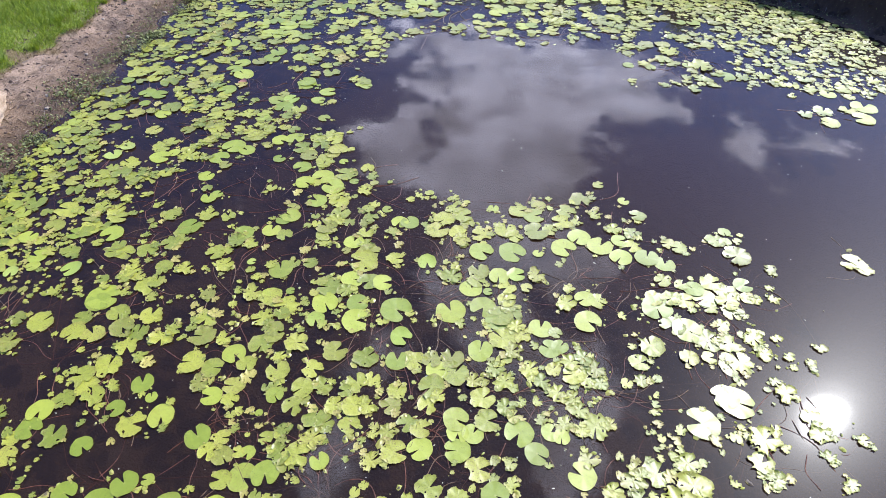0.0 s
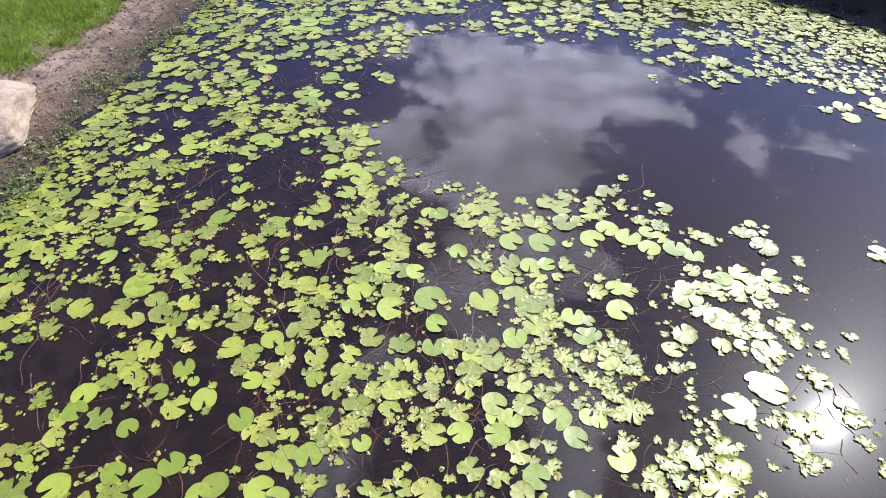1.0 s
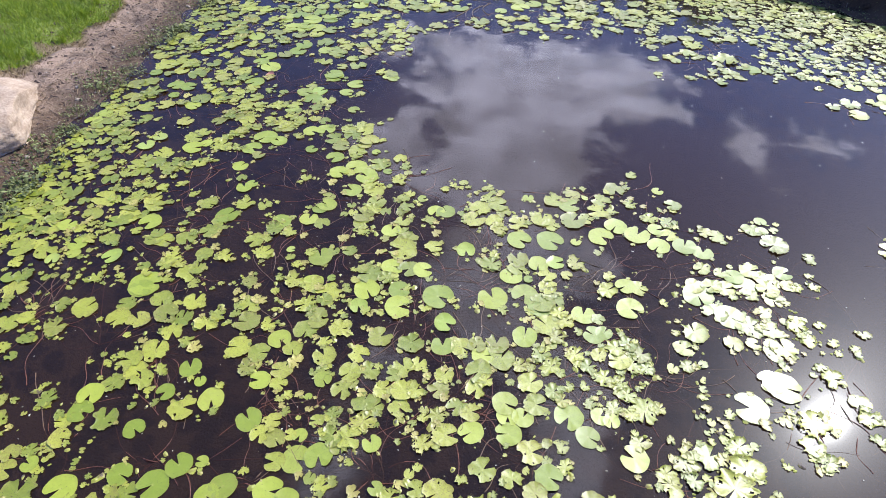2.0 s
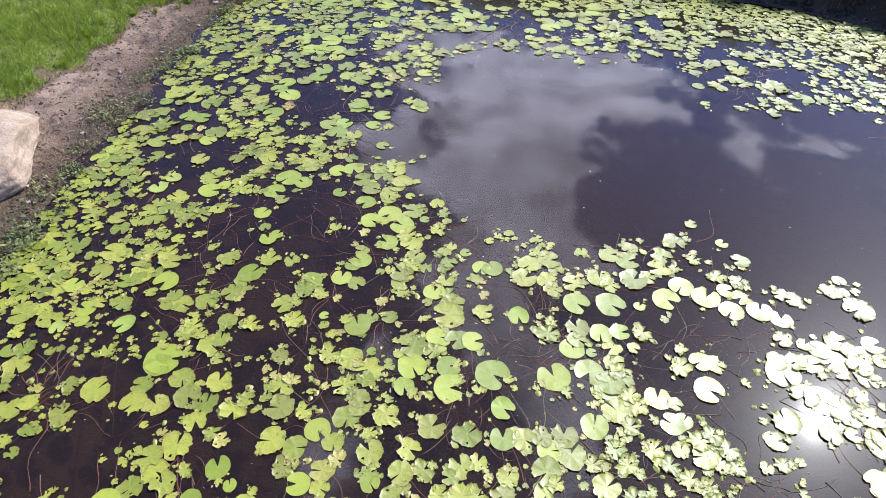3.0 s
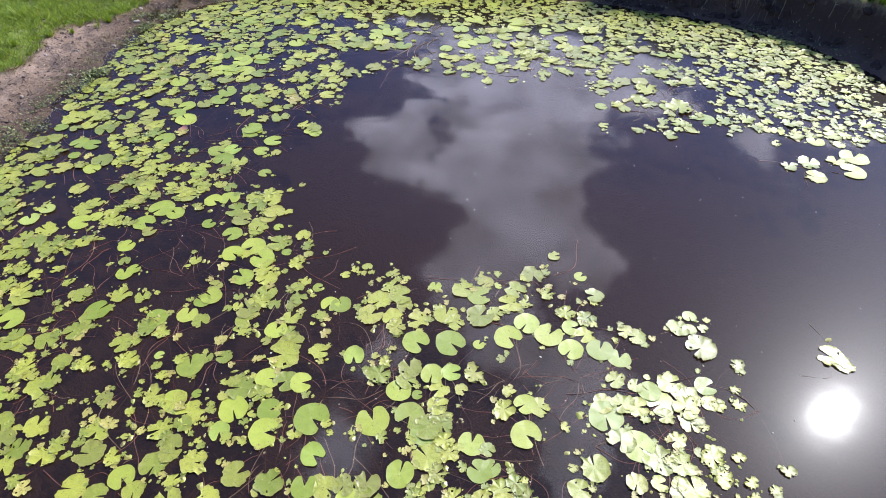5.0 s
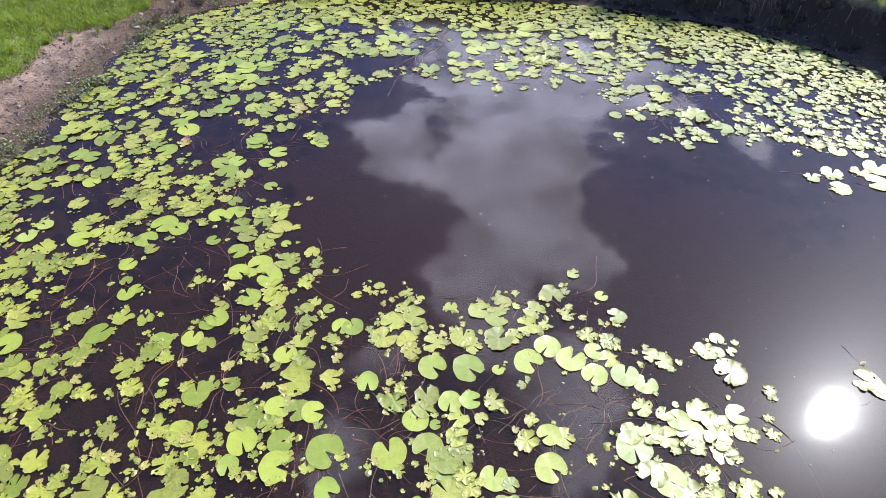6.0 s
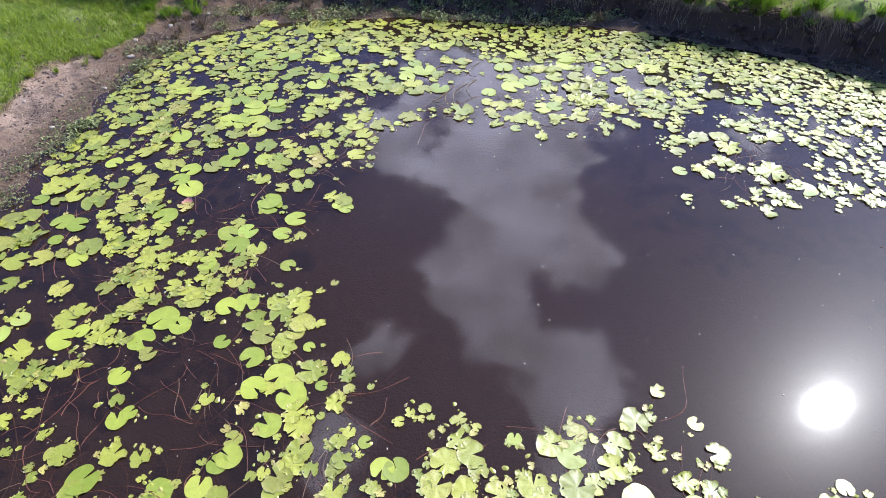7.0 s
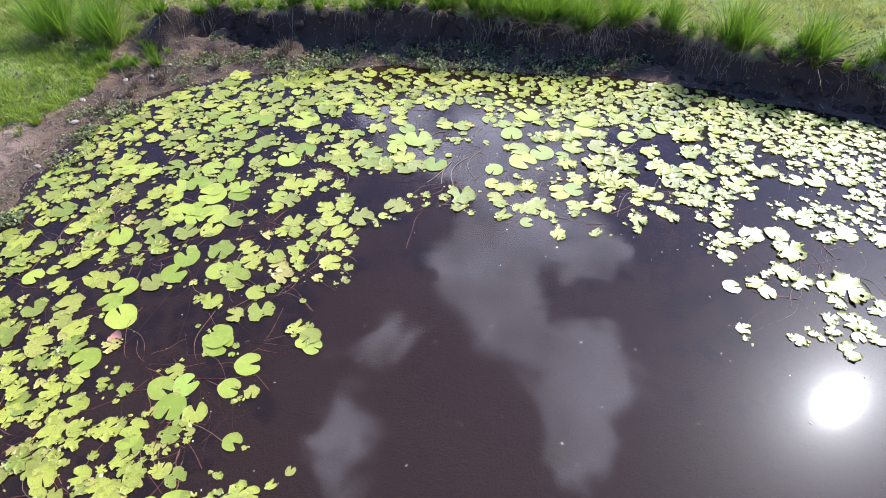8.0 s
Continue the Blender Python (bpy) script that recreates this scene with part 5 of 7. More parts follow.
water_lily(1.02, 11.27, [
    (0.78, 12.22, 0.159, 184, 1), (1.11, 12.17, 0.166, 135, 0), (0.83, 11.96, 0.194, 317, 0), (0.44, 11.74, 0.13, 251, 0), (0.41, 11.43, 0.097, 4, 1),
    (0.59, 11.32, 0.147, 224, 1), (0.44, 11.14, 0.108, 184, 1), (0.51, 11.04, 0.086, 320, 1), (0.55, 10.82, 0.105, 43, 2), (0.88, 11.4, 0.111, 44, 2),
    (0.74, 11.61, 0.06, 45, 2), (1.44, 11.93, 0.139, 285, 1), (1.46, 11.68, 0.06, 67, 1), (1.56, 11.59, 0.112, 316, 1), (1.28, 11.31, 0.146, 184, 0),
    (1.47, 11.38, 0.132, 4, 0), (0.76, 10.96, 0.106, 248, 1), (0.94, 10.98, 0.142, 319, 1), (1.02, 11.12, 0.086, 68, 1),
], 6, "water lily with insect-eaten ragged green floating leaves")
water_lily(1.02, 11.27, [
    (1.11, 10.86, 0.105, 288, 1), (1.17, 10.74, 0.055, 41, 2), (0.84, 10.7, 0.09, 4, 0), (1.21, 10.51, 0.108, 245, 0), (1.44, 11.04, 0.107, 184, 1),
    (1.58, 11.08, 0.071, 4, 1), (1.42, 10.91, 0.077, 221, 1), (1.66, 10.56, 0.068, 40, 2),
], 4, "water lily with insect-eaten ragged green floating leaves")
water_lily(-3.04, 5.30, [
    (-2.98, 5.86, 0.071, 293, 1), (-2.89, 5.67, 0.101, 113, 0), (-2.81, 5.75, 0.07, 52, 0), (-3.46, 5.5, 0.062, 54, 2), (-3.3, 5.32, 0.067, 273, 1),
    (-3.21, 5.32, 0.11, 333, 1), (-3.17, 5.41, 0.049, 52, 2), (-3.29, 5.19, 0.042, 333, 4), (-2.78, 5.35, 0.116, 51, 0), (-2.54, 5.34, 0.091, 112, 0),
    (-2.93, 5.12, 0.137, 50, 0), (-2.96, 5.02, 0.106, 313, 1), (-3.36, 4.96, 0.047, 52, 2), (-3.04, 4.84, 0.115, 230, 1), (-2.95, 4.91, 0.07, 50, 1),
], 6, "water lily with round and ragged green floating leaves")
water_lily(-1.50, 11.67, [
    (-1.43, 11.02, 0.108, 49, 2), (-1.44, 12.17, 0.12, 232, 1), (-1.25, 12.02, 0.158, 4, 1), (-1.74, 12.06, 0.159, 184, 1), (-1.7, 11.86, 0.172, 299, 1),
    (-1.9, 11.85, 0.117, 120, 1), (-1.56, 11.7, 0.139, 323, 1), (-1.29, 11.76, 0.154, 230, 1), (-1.43, 11.56, 0.076, 4, 0), (-0.99, 11.84, 0.155, 50, 2),
    (-1.05, 11.67, 0.138, 229, 1), (-1.82, 11.47, 0.128, 4, 1), (-1.6, 11.3, 0.089, 50, 2), (-1.76, 11.17, 0.059, 50, 2),
], 6, "water lily with insect-eaten ragged green floating leaves")
water_lily(-0.39, 10.97, [
    (0.01, 11.17, 0.182, 92, 1), (-0.21, 11.1, 0.072, 46, 2), (-0.03, 10.92, 0.085, 45, 2), (0.15, 10.83, 0.056, 44, 2), (-0.43, 11.14, 0.065, 46, 2),
    (-0.64, 11.12, 0.044, 4, 1), (-0.4, 10.98, 0.036, 74, 1), (-0.8, 10.9, 0.142, 227, 1), (-0.62, 10.84, 0.042, 75, 1), (-0.93, 10.71, 0.063, 4, 0),
], 5, "water lily with insect-eaten ragged green floating leaves")
water_lily(-4.59, 6.22, [
    (-4.38, 6.72, 0.1, 151, 3), (-4.49, 6.51, 0.112, 119, 3), (-5.13, 6.57, 0.092, 103, 1), (-4.92, 6.58, 0.092, 301, 1), (-4.84, 6.7, 0.128, 63, 2),
    (-4.94, 6.28, 0.089, 282, 1), (-4.78, 6.4, 0.083, 62, 2), (-4.9, 6.18, 0.081, 102, 1), (-4.74, 6.45, 0.07, 62, 2), (-4.18, 6.33, 0.137, 151, 1),
    (-4.37, 6.23, 0.088, 99, 1), (-4.2, 6.12, 0.134, 278, 1), (-4.44, 6.06, 0.113, 183, 1), (-4.64, 6.1, 0.06, 60, 2), (-4.3, 5.92, 0.112, 279, 1),
    (-4.47, 5.87, 0.098, 59, 2), (-4.2, 5.93, 0.059, 58, 2), (-4.72, 5.9, 0.112, 3, 1), (-4.61, 5.72, 0.116, 281, 1),
], 6, "water lily with insect-eaten ragged green floating leaves")
water_lily(-0.79, 2.09, [
    (-1.03, 2.37, 0.118, 3, 1), (-1.08, 2.29, 0.084, 281, 1), (-0.83, 2.33, 0.084, 125, 0), (-0.62, 2.36, 0.033, 37, 2), (-1.27, 2.01, 0.053, 72, 1),
    (-1.17, 1.95, 0.079, 37, 2), (-1.09, 2.0, 0.049, 36, 2), (-0.75, 1.96, 0.062, 154, 0), (-0.92, 1.92, 0.057, 36, 4), (-0.5, 2.09, 0.045, 67, 1),
    (-0.44, 2.15, 0.041, 66, 1), (-0.44, 1.97, 0.079, 183, 1), (-0.27, 1.95, 0.119, 214, 1), (-0.63, 1.89, 0.087, 35, 2),
], 6, "water lily with insect-eaten ragged green floating leaves")
water_lily(-1.58, 12.77, [
    (-2.12, 13.11, 0.156, 320, 0), (-1.64, 13.14, 0.13, 184, 0), (-1.97, 13.01, 0.121, 83, 1), (-1.41, 13.09, 0.13, 4, 0), (-1.29, 12.94, 0.128, 233, 1),
    (-1.03, 13.12, 0.147, 184, 0), (-0.96, 12.88, 0.136, 4, 0), (-1.28, 12.62, 0.15, 278, 0), (-1.96, 12.57, 0.141, 83, 0), (-1.72, 12.46, 0.123, 184, 1),
    (-1.55, 12.45, 0.123, 321, 1), (-1.96, 12.32, 0.106, 282, 1), (-1.64, 12.26, 0.073, 81, 1),
], 6, "water lily with round and ragged green floating leaves")
water_lily(3.81, 9.83, [
    (3.2, 10.58, 0.121, 4, 1), (3.51, 10.65, 0.149, 216, 1), (3.82, 10.67, 0.135, 273, 1), (3.1, 10.48, 0.093, 37, 2), (3.37, 10.5, 0.1, 184, 1),
    (3.11, 10.27, 0.117, 315, 1), (3.88, 10.44, 0.211, 71, 0), (3.7, 10.04, 0.139, 274, 0), (3.83, 9.9, 0.125, 314, 1), (3.04, 9.79, 0.099, 4, 0),
    (3.46, 9.99, 0.063, 315, 4), (3.3, 9.87, 0.112, 184, 0), (3.4, 9.73, 0.104, 276, 1), (4.29, 9.85, 0.222, 247, 0), (4.05, 9.85, 0.08, 4, 0),
    (4.09, 9.63, 0.103, 213, 1), (3.94, 9.42, 0.088, 51, 1), (3.9, 9.24, 0.081, 32, 2), (4.15, 9.37, 0.146, 184, 1),
], 6, "water lily with round and ragged green floating leaves")
water_lily(3.81, 9.83, [
    (4.27, 9.3, 0.104, 315, 1), (3.69, 9.19, 0.052, 51, 1), (2.99, 9.21, 0.075, 4, 1), (2.98, 9.09, 0.04, 54, 1), (3.5, 9.1, 0.085, 212, 1),
    (3.97, 9.0, 0.118, 4, 1), (4.43, 9.54, 0.071, 184, 0), (4.55, 9.62, 0.084, 4, 0), (4.12, 9.16, 0.074, 271, 1), (4.29, 9.16, 0.097, 184, 1),
    (4.37, 10.66, 0.121, 35, 2), (4.99, 10.65, 0.134, 214, 1), (4.66, 10.73, 0.135, 4, 1),
], 6, "water lily with insect-eaten ragged green floating leaves")
water_lily(-1.89, 3.19, [
    (-2.27, 2.66, 0.119, 290, 0), (-2.21, 3.54, 0.123, 184, 1), (-2.0, 3.52, 0.083, 45, 2), (-2.21, 3.23, 0.123, 184, 1), (-1.85, 3.35, 0.114, 307, 0),
    (-1.62, 3.47, 0.121, 258, 1), (-1.53, 3.59, 0.101, 44, 1), (-2.0, 3.18, 0.106, 4, 1), (-1.7, 3.24, 0.091, 284, 1), (-2.06, 3.01, 0.093, 44, 2),
    (-1.74, 3.0, 0.103, 184, 1), (-1.64, 3.1, 0.079, 332, 4), (-1.91, 2.88, 0.102, 184, 0), (-1.73, 2.85, 0.086, 333, 1),
], 6, "water lily with insect-eaten ragged green floating leaves")
water_lily(-0.21, 2.63, [
    (-0.31, 2.88, 0.101, 218, 1), (-0.43, 2.59, 0.048, 37, 2), (-0.41, 2.35, 0.094, 36, 2), (-0.23, 2.44, 0.118, 3, 1), (-0.31, 2.62, 0.088, 37, 2),
    (-0.15, 2.71, 0.089, 217, 1), (0.02, 2.9, 0.101, 245, 1), (-0.02, 2.67, 0.098, 3, 1), (-0.02, 2.48, 0.109, 215, 0),
], 5, "water lily with insect-eaten ragged green floating leaves")
water_lily(1.41, 2.26, [
    (1.37, 2.46, 0.085, 32, 2), (1.3, 2.32, 0.12, 148, 0), (1.3, 2.16, 0.027, 329, 4), (1.53, 2.13, 0.098, 183, 1), (1.53, 2.21, 0.081, 31, 2),
], 3, "water lily with round and ragged green floating leaves")
water_lily(-2.67, 2.09, [
    (-2.49, 2.57, 0.122, 3, 0), (-2.81, 2.35, 0.09, 316, 0), (-2.59, 2.4, 0.038, 293, 4), (-2.75, 1.96, 0.098, 337, 0), (-2.46, 1.89, 0.128, 221, 0),
    (-2.63, 1.81, 0.096, 3, 1), (-2.32, 2.06, 0.104, 135, 0), (-2.98, 1.93, 0.031, 43, 2), (-2.99, 1.86, 0.026, 43, 2),
], 5, "water lily with round and ragged green floating leaves")
water_lily(0.75, 4.14, [
    (1.09, 4.57, 0.11, 35, 2), (0.97, 4.37, 0.065, 323, 1), (0.86, 4.08, 0.057, 4, 1), (0.81, 3.99, 0.092, 288, 1), (1.08, 3.83, 0.12, 78, 0),
    (0.89, 3.73, 0.099, 33, 2), (0.84, 3.84, 0.09, 33, 2), (0.78, 3.53, 0.106, 32, 2), (0.72, 3.45, 0.071, 212, 1), (0.46, 4.59, 0.129, 109, 1),
    (0.45, 4.44, 0.099, 323, 1), (0.38, 4.33, 0.12, 62, 0), (0.56, 4.29, 0.054, 4, 0), (0.68, 4.53, 0.117, 263, 0), (0.87, 4.56, 0.101, 4, 3),
    (0.76, 4.36, 0.098, 216, 1), (0.51, 4.07, 0.142, 240, 0), (0.76, 4.19, 0.107, 4, 1), (0.78, 4.09, 0.105, 35, 2),
], 6, "water lily with round and ragged green floating leaves")
water_lily(0.75, 4.14, [
    (0.68, 3.96, 0.129, 184, 1),
], 2, "water lily with insect-eaten ragged green floating leaves")
water_lily(2.79, 4.39, [
    (2.45, 4.57, 0.099, 212, 1), (2.3, 4.17, 0.162, 276, 0), (2.29, 4.3, 0.106, 184, 1), (2.76, 4.62, 0.033, 4, 0), (2.64, 4.52, 0.082, 50, 1),
    (2.75, 4.46, 0.108, 136, 0), (2.96, 4.57, 0.121, 4, 1), (2.83, 4.33, 0.133, 211, 0), (3.09, 4.45, 0.135, 315, 1), (3.3, 4.55, 0.109, 4, 0),
    (3.06, 4.31, 0.132, 228, 1), (3.06, 4.16, 0.114, 270, 1), (2.85, 4.2, 0.089, 184, 1), (3.29, 4.36, 0.08, 30, 1), (2.48, 4.31, 0.117, 211, 1),
    (2.6, 4.28, 0.116, 4, 1),
], 6, "water lily with round and ragged green floating leaves")
water_lily(2.73, 3.68, [
    (2.41, 3.94, 0.126, 229, 1), (2.54, 3.89, 0.15, 320, 0), (2.71, 3.78, 0.148, 29, 1), (2.89, 3.74, 0.122, 183, 1), (2.47, 3.55, 0.095, 247, 1),
    (2.66, 3.56, 0.072, 3, 1), (2.9, 3.97, 0.091, 209, 1), (2.85, 3.47, 0.118, 320, 1), (2.83, 3.57, 0.072, 46, 1), (2.68, 3.13, 0.134, 183, 0),
    (3.07, 3.86, 0.05, 46, 1),
], 5, "water lily with insect-eaten ragged green floating leaves")
water_lily(1.15, 5.27, [
    (1.13, 5.58, 0.137, 4, 0), (1.45, 5.48, 0.136, 184, 1), (1.14, 5.29, 0.151, 37, 1), (1.3, 5.34, 0.091, 318, 1), (1.63, 5.22, 0.137, 237, 0),
    (1.43, 5.03, 0.146, 319, 0), (1.13, 4.91, 0.058, 59, 0), (0.84, 4.92, 0.158, 321, 0), (0.78, 5.29, 0.134, 83, 1), (0.88, 5.19, 0.109, 320, 1),
    (0.95, 5.67, 0.127, 4, 1),
], 5, "water lily with round and ragged green floating leaves")
water_lily(-0.31, 4.23, [
    (-0.71, 4.37, 0.121, 220, 1), (-0.56, 4.36, 0.11, 4, 0), (-0.7, 4.09, 0.053, 39, 2), (-0.69, 3.9, 0.062, 38, 2), (-0.38, 3.99, 0.162, 327, 0),
    (0.18, 4.0, 0.156, 112, 0), (0.21, 4.65, 0.074, 38, 2), (0.17, 4.5, 0.122, 38, 2),
], 4, "water lily with round and ragged green floating leaves")
water_lily(2.31, 5.16, [
    (2.39, 5.66, 0.107, 184, 1), (1.85, 5.08, 0.152, 56, 0), (2.05, 5.39, 0.103, 35, 2), (2.25, 5.32, 0.103, 35, 2), (2.09, 5.19, 0.101, 4, 0),
    (2.22, 5.1, 0.106, 214, 1), (2.06, 4.91, 0.126, 234, 0), (2.35, 4.92, 0.132, 71, 0), (2.53, 4.83, 0.113, 70, 0), (2.49, 5.2, 0.036, 53, 1),
    (2.64, 5.17, 0.089, 184, 1), (2.75, 5.11, 0.1, 184, 1),
], 6, "water lily with round and ragged green floating leaves")
water_lily(3.38, 5.26, [
    (3.21, 5.26, 0.119, 4, 1), (3.36, 5.42, 0.073, 268, 0), (3.32, 5.23, 0.077, 230, 1), (3.53, 5.38, 0.042, 50, 1), (3.46, 5.26, 0.06, 311, 1),
    (3.38, 5.01, 0.162, 212, 1),
], 4, "water lily with insect-eaten ragged green floating leaves")
water_lily(1.58, 3.79, [
    (1.42, 4.39, 0.065, 34, 2), (1.37, 4.18, 0.105, 33, 2), (1.57, 4.25, 0.106, 213, 0), (1.7, 4.23, 0.105, 321, 1), (1.56, 3.94, 0.137, 323, 0),
    (1.92, 4.04, 0.051, 31, 2), (1.22, 3.78, 0.069, 324, 1), (1.15, 3.58, 0.106, 145, 0), (1.25, 3.61, 0.087, 53, 0), (1.33, 3.43, 0.104, 31, 2),
    (1.46, 3.49, 0.095, 31, 2), (2.13, 3.67, 0.136, 98, 1), (1.99, 3.47, 0.104, 3, 1), (2.04, 3.02, 0.044, 3, 1),
], 6, "water lily with insect-eaten ragged green floating leaves")
water_lily(1.66, 5.82, [
    (2.0, 6.26, 0.074, 4, 1), (2.27, 5.94, 0.071, 37, 0), (1.33, 5.93, 0.045, 39, 2), (1.2, 5.78, 0.096, 219, 1), (1.34, 5.73, 0.038, 4, 0),
    (1.74, 5.93, 0.142, 278, 1), (1.53, 5.69, 0.126, 316, 1), (1.63, 5.5, 0.074, 37, 2), (1.86, 5.64, 0.094, 37, 2),
], 5, "water lily with insect-eaten ragged green floating leaves")
water_lily(0.24, 5.42, [
    (0.1, 5.84, 0.039, 67, 1), (0.31, 5.79, 0.045, 319, 1), (0.0, 5.75, 0.039, 42, 2), (0.64, 5.7, 0.064, 84, 0), (-0.07, 5.52, 0.031, 42, 2),
    (0.16, 5.66, 0.109, 42, 2), (0.05, 5.44, 0.137, 221, 1), (0.27, 5.53, 0.126, 4, 1), (0.33, 5.39, 0.093, 288, 1), (-0.02, 5.24, 0.134, 41, 1),
    (0.22, 5.21, 0.121, 245, 1), (0.27, 5.09, 0.108, 322, 1), (0.3, 5.01, 0.059, 39, 2), (0.49, 4.91, 0.14, 322, 0), (0.49, 5.19, 0.121, 184, 1),
], 6, "water lily with insect-eaten ragged green floating leaves")
water_lily(-2.14, 7.08, [
    (-3.36, 6.92, 0.118, 54, 2), (-3.32, 6.97, 0.086, 3, 1), (-3.12, 7.06, 0.08, 183, 1), (-3.25, 7.05, 0.067, 54, 2), (-2.81, 7.05, 0.066, 3, 1),
    (-2.7, 7.11, 0.133, 3, 1), (-2.34, 7.03, 0.119, 329, 0), (-2.15, 7.09, 0.133, 287, 0), (-1.99, 6.86, 0.143, 183, 1), (-1.82, 7.11, 0.12, 328, 1),
    (-1.75, 6.97, 0.131, 262, 1), (-1.65, 7.22, 0.101, 49, 2), (-1.55, 7.22, 0.081, 3, 1), (-1.58, 7.08, 0.119, 228, 1), (-1.49, 6.85, 0.129, 304, 1),
    (-1.86, 7.36, 0.041, 50, 2), (-1.3, 6.88, 0.052, 3, 0), (-1.4, 7.31, 0.047, 48, 2), (-1.27, 7.44, 0.048, 80, 1),
], 6, "water lily with insect-eaten ragged green floating leaves")
water_lily(-4.72, 7.97, [
    (-4.54, 8.59, 0.155, 296, 1), (-4.9, 8.98, 0.201, 245, 1), (-5.18, 8.89, 0.2, 4, 1), (-5.23, 8.61, 0.102, 184, 0), (-4.99, 8.6, 0.094, 329, 1),
    (-4.84, 8.71, 0.118, 64, 1), (-4.74, 8.92, 0.104, 279, 1), (-5.21, 8.29, 0.152, 184, 1), (-5.36, 8.22, 0.151, 330, 1), (-4.74, 8.22, 0.135, 243, 0),
    (-4.53, 8.18, 0.127, 4, 0), (-5.0, 7.99, 0.184, 64, 2), (-5.08, 7.87, 0.146, 64, 2), (-4.65, 7.9, 0.087, 4, 0), (-4.44, 7.9, 0.073, 330, 4),
    (-5.25, 7.78, 0.144, 244, 1), (-4.2, 7.81, 0.159, 277, 1), (-4.9, 7.54, 0.155, 4, 1), (-4.67, 7.59, 0.141, 184, 1),
], 6, "water lily with insect-eaten ragged green floating leaves")
water_lily(-4.72, 7.97, [
    (-4.25, 7.61, 0.12, 330, 0), (-4.46, 7.68, 0.093, 61, 2), (-5.14, 7.58, 0.085, 102, 1), (-3.73, 7.19, 0.101, 236, 1), (-4.2, 7.16, 0.122, 58, 0),
    (-4.8, 7.2, 0.102, 184, 1), (-4.62, 7.19, 0.054, 4, 1), (-3.82, 6.89, 0.092, 56, 1),
], 4, "water lily with insect-eaten ragged green floating leaves")


# ---------------------------------------------------------------- the rest of the lily cover
# parts of the pond where every leaf is set above
SETTLED = [
    [(-4.85, 3.87), (-2.52, 4.02), (-1.8, 1.81), (-3.51, 1.71)],
    [(-2.38, 3.61), (-0.14, 3.75), (-0.07, 1.91), (-1.8, 1.81)],
    [(-0.12, 3.33), (2.14, 3.47), (1.77, 2.02), (-0.07, 1.91)],
    [(-5.34, 6.78), (-2.33, 6.96), (-1.63, 4.73), (-3.98, 4.6)],
    [(-3.98, 4.6), (-1.63, 4.73), (-1.43, 4.1), (-3.6, 3.98)],
    [(-2.26, 6.74), (-0.28, 6.85), (-0.04, 4.65), (-1.58, 4.56)],
    [(-5.64, 10.37), (-3.28, 10.52), (-2.6, 8.72), (-4.53, 8.6)],
    [(-4.53, 8.6), (-2.48, 8.73), (-1.92, 7.17), (-3.57, 7.06)],
    [(-3.46, 11.01), (-1.2, 11.15), (-0.84, 8.83), (-2.6, 8.72)],
    [(-2.3, 13.15), (0.31, 13.32), (0.33, 11.25), (-1.85, 11.11)],
    [(-1.2, 11.15), (0.33, 11.25), (0.34, 10.76), (-1.12, 10.66)],
    [(0.32, 12.76), (3.65, 12.98), (3.0, 10.47), (0.34, 10.3)],
    [(3.05, 10.65), (5.13, 10.79), (4.23, 8.82), (2.55, 8.71)],
    [(1.2, 6.33), (3.26, 6.48), (2.48, 4.44), (0.85, 4.34)],
    [(0.85, 4.34), (2.48, 4.44), (1.92, 2.98), (0.6, 2.91)],
    [(2.9, 5.54), (3.95, 5.61), (2.67, 3.03), (1.92, 2.98)],
    [(-6.14, 9.12), (-3.62, 9.29), (-2.63, 6.64), (-4.57, 6.53)],
    [(-2.91, 7.4), (-0.92, 7.52), (-0.79, 6.75), (-2.63, 6.64)],
    [(-0.84, 5.79), (1.25, 5.93), (0.91, 3.94), (-0.74, 3.84)],
]
OPEN_WATER = [(-0.95, 5.3), (-1.15, 6.4), (-1.45, 7.4), (-1.45, 8.6), (-1.30, 9.6), (-1.0, 10.3), (-0.5, 10.9), (0.3, 10.7), (1.2, 10.5), (2.1, 10.7), (2.8, 10.7),
              (3.0, 9.9), (3.1, 9.2), (3.9, 8.9), (4.6, 8.8), (5.3, 8.4), (6.0, 7.5), (9.6, 6.5), (9.6, -9.0), (3.7, -9.0), (3.0, 1.0), (3.0, 2.3), (3.3, 3.3), (3.45, 4.6),
              (3.3, 5.4), (2.7, 5.3), (2.1, 6.1), (1.2, 6.1), (0.3, 5.9), (-0.4, 6.0)]


def inside(poly, x, y):
    hit = False
    for (ax, ay), (bx, by) in zip(poly, poly[1:] + poly[:1]):
        if (ay > y) != (by > y) and x < ax + (y - ay) * (bx - ax) / (by - ay):
            hit = not hit
    return hit


def free(x, y, r, overlap):
    return all((x - px) ** 2 + (y - py) ** 2 > ((r + pr) * overlap) ** 2 for px, py, pr in grid_near(x, y))


cells = {}


def grid_near(x, y):
    i, j = int(x // 0.6), int(y // 0.6)
    for a in (-1, 0, 1):
        for b in (-1, 0, 1):
            yield from cells.get((i + a, j + b), ())


def remember(x, y, r):
    cells.setdefault((int(x // 0.6), int(y // 0.6)), []).append((x, y, r))


for q in placed:
    remember(*q)


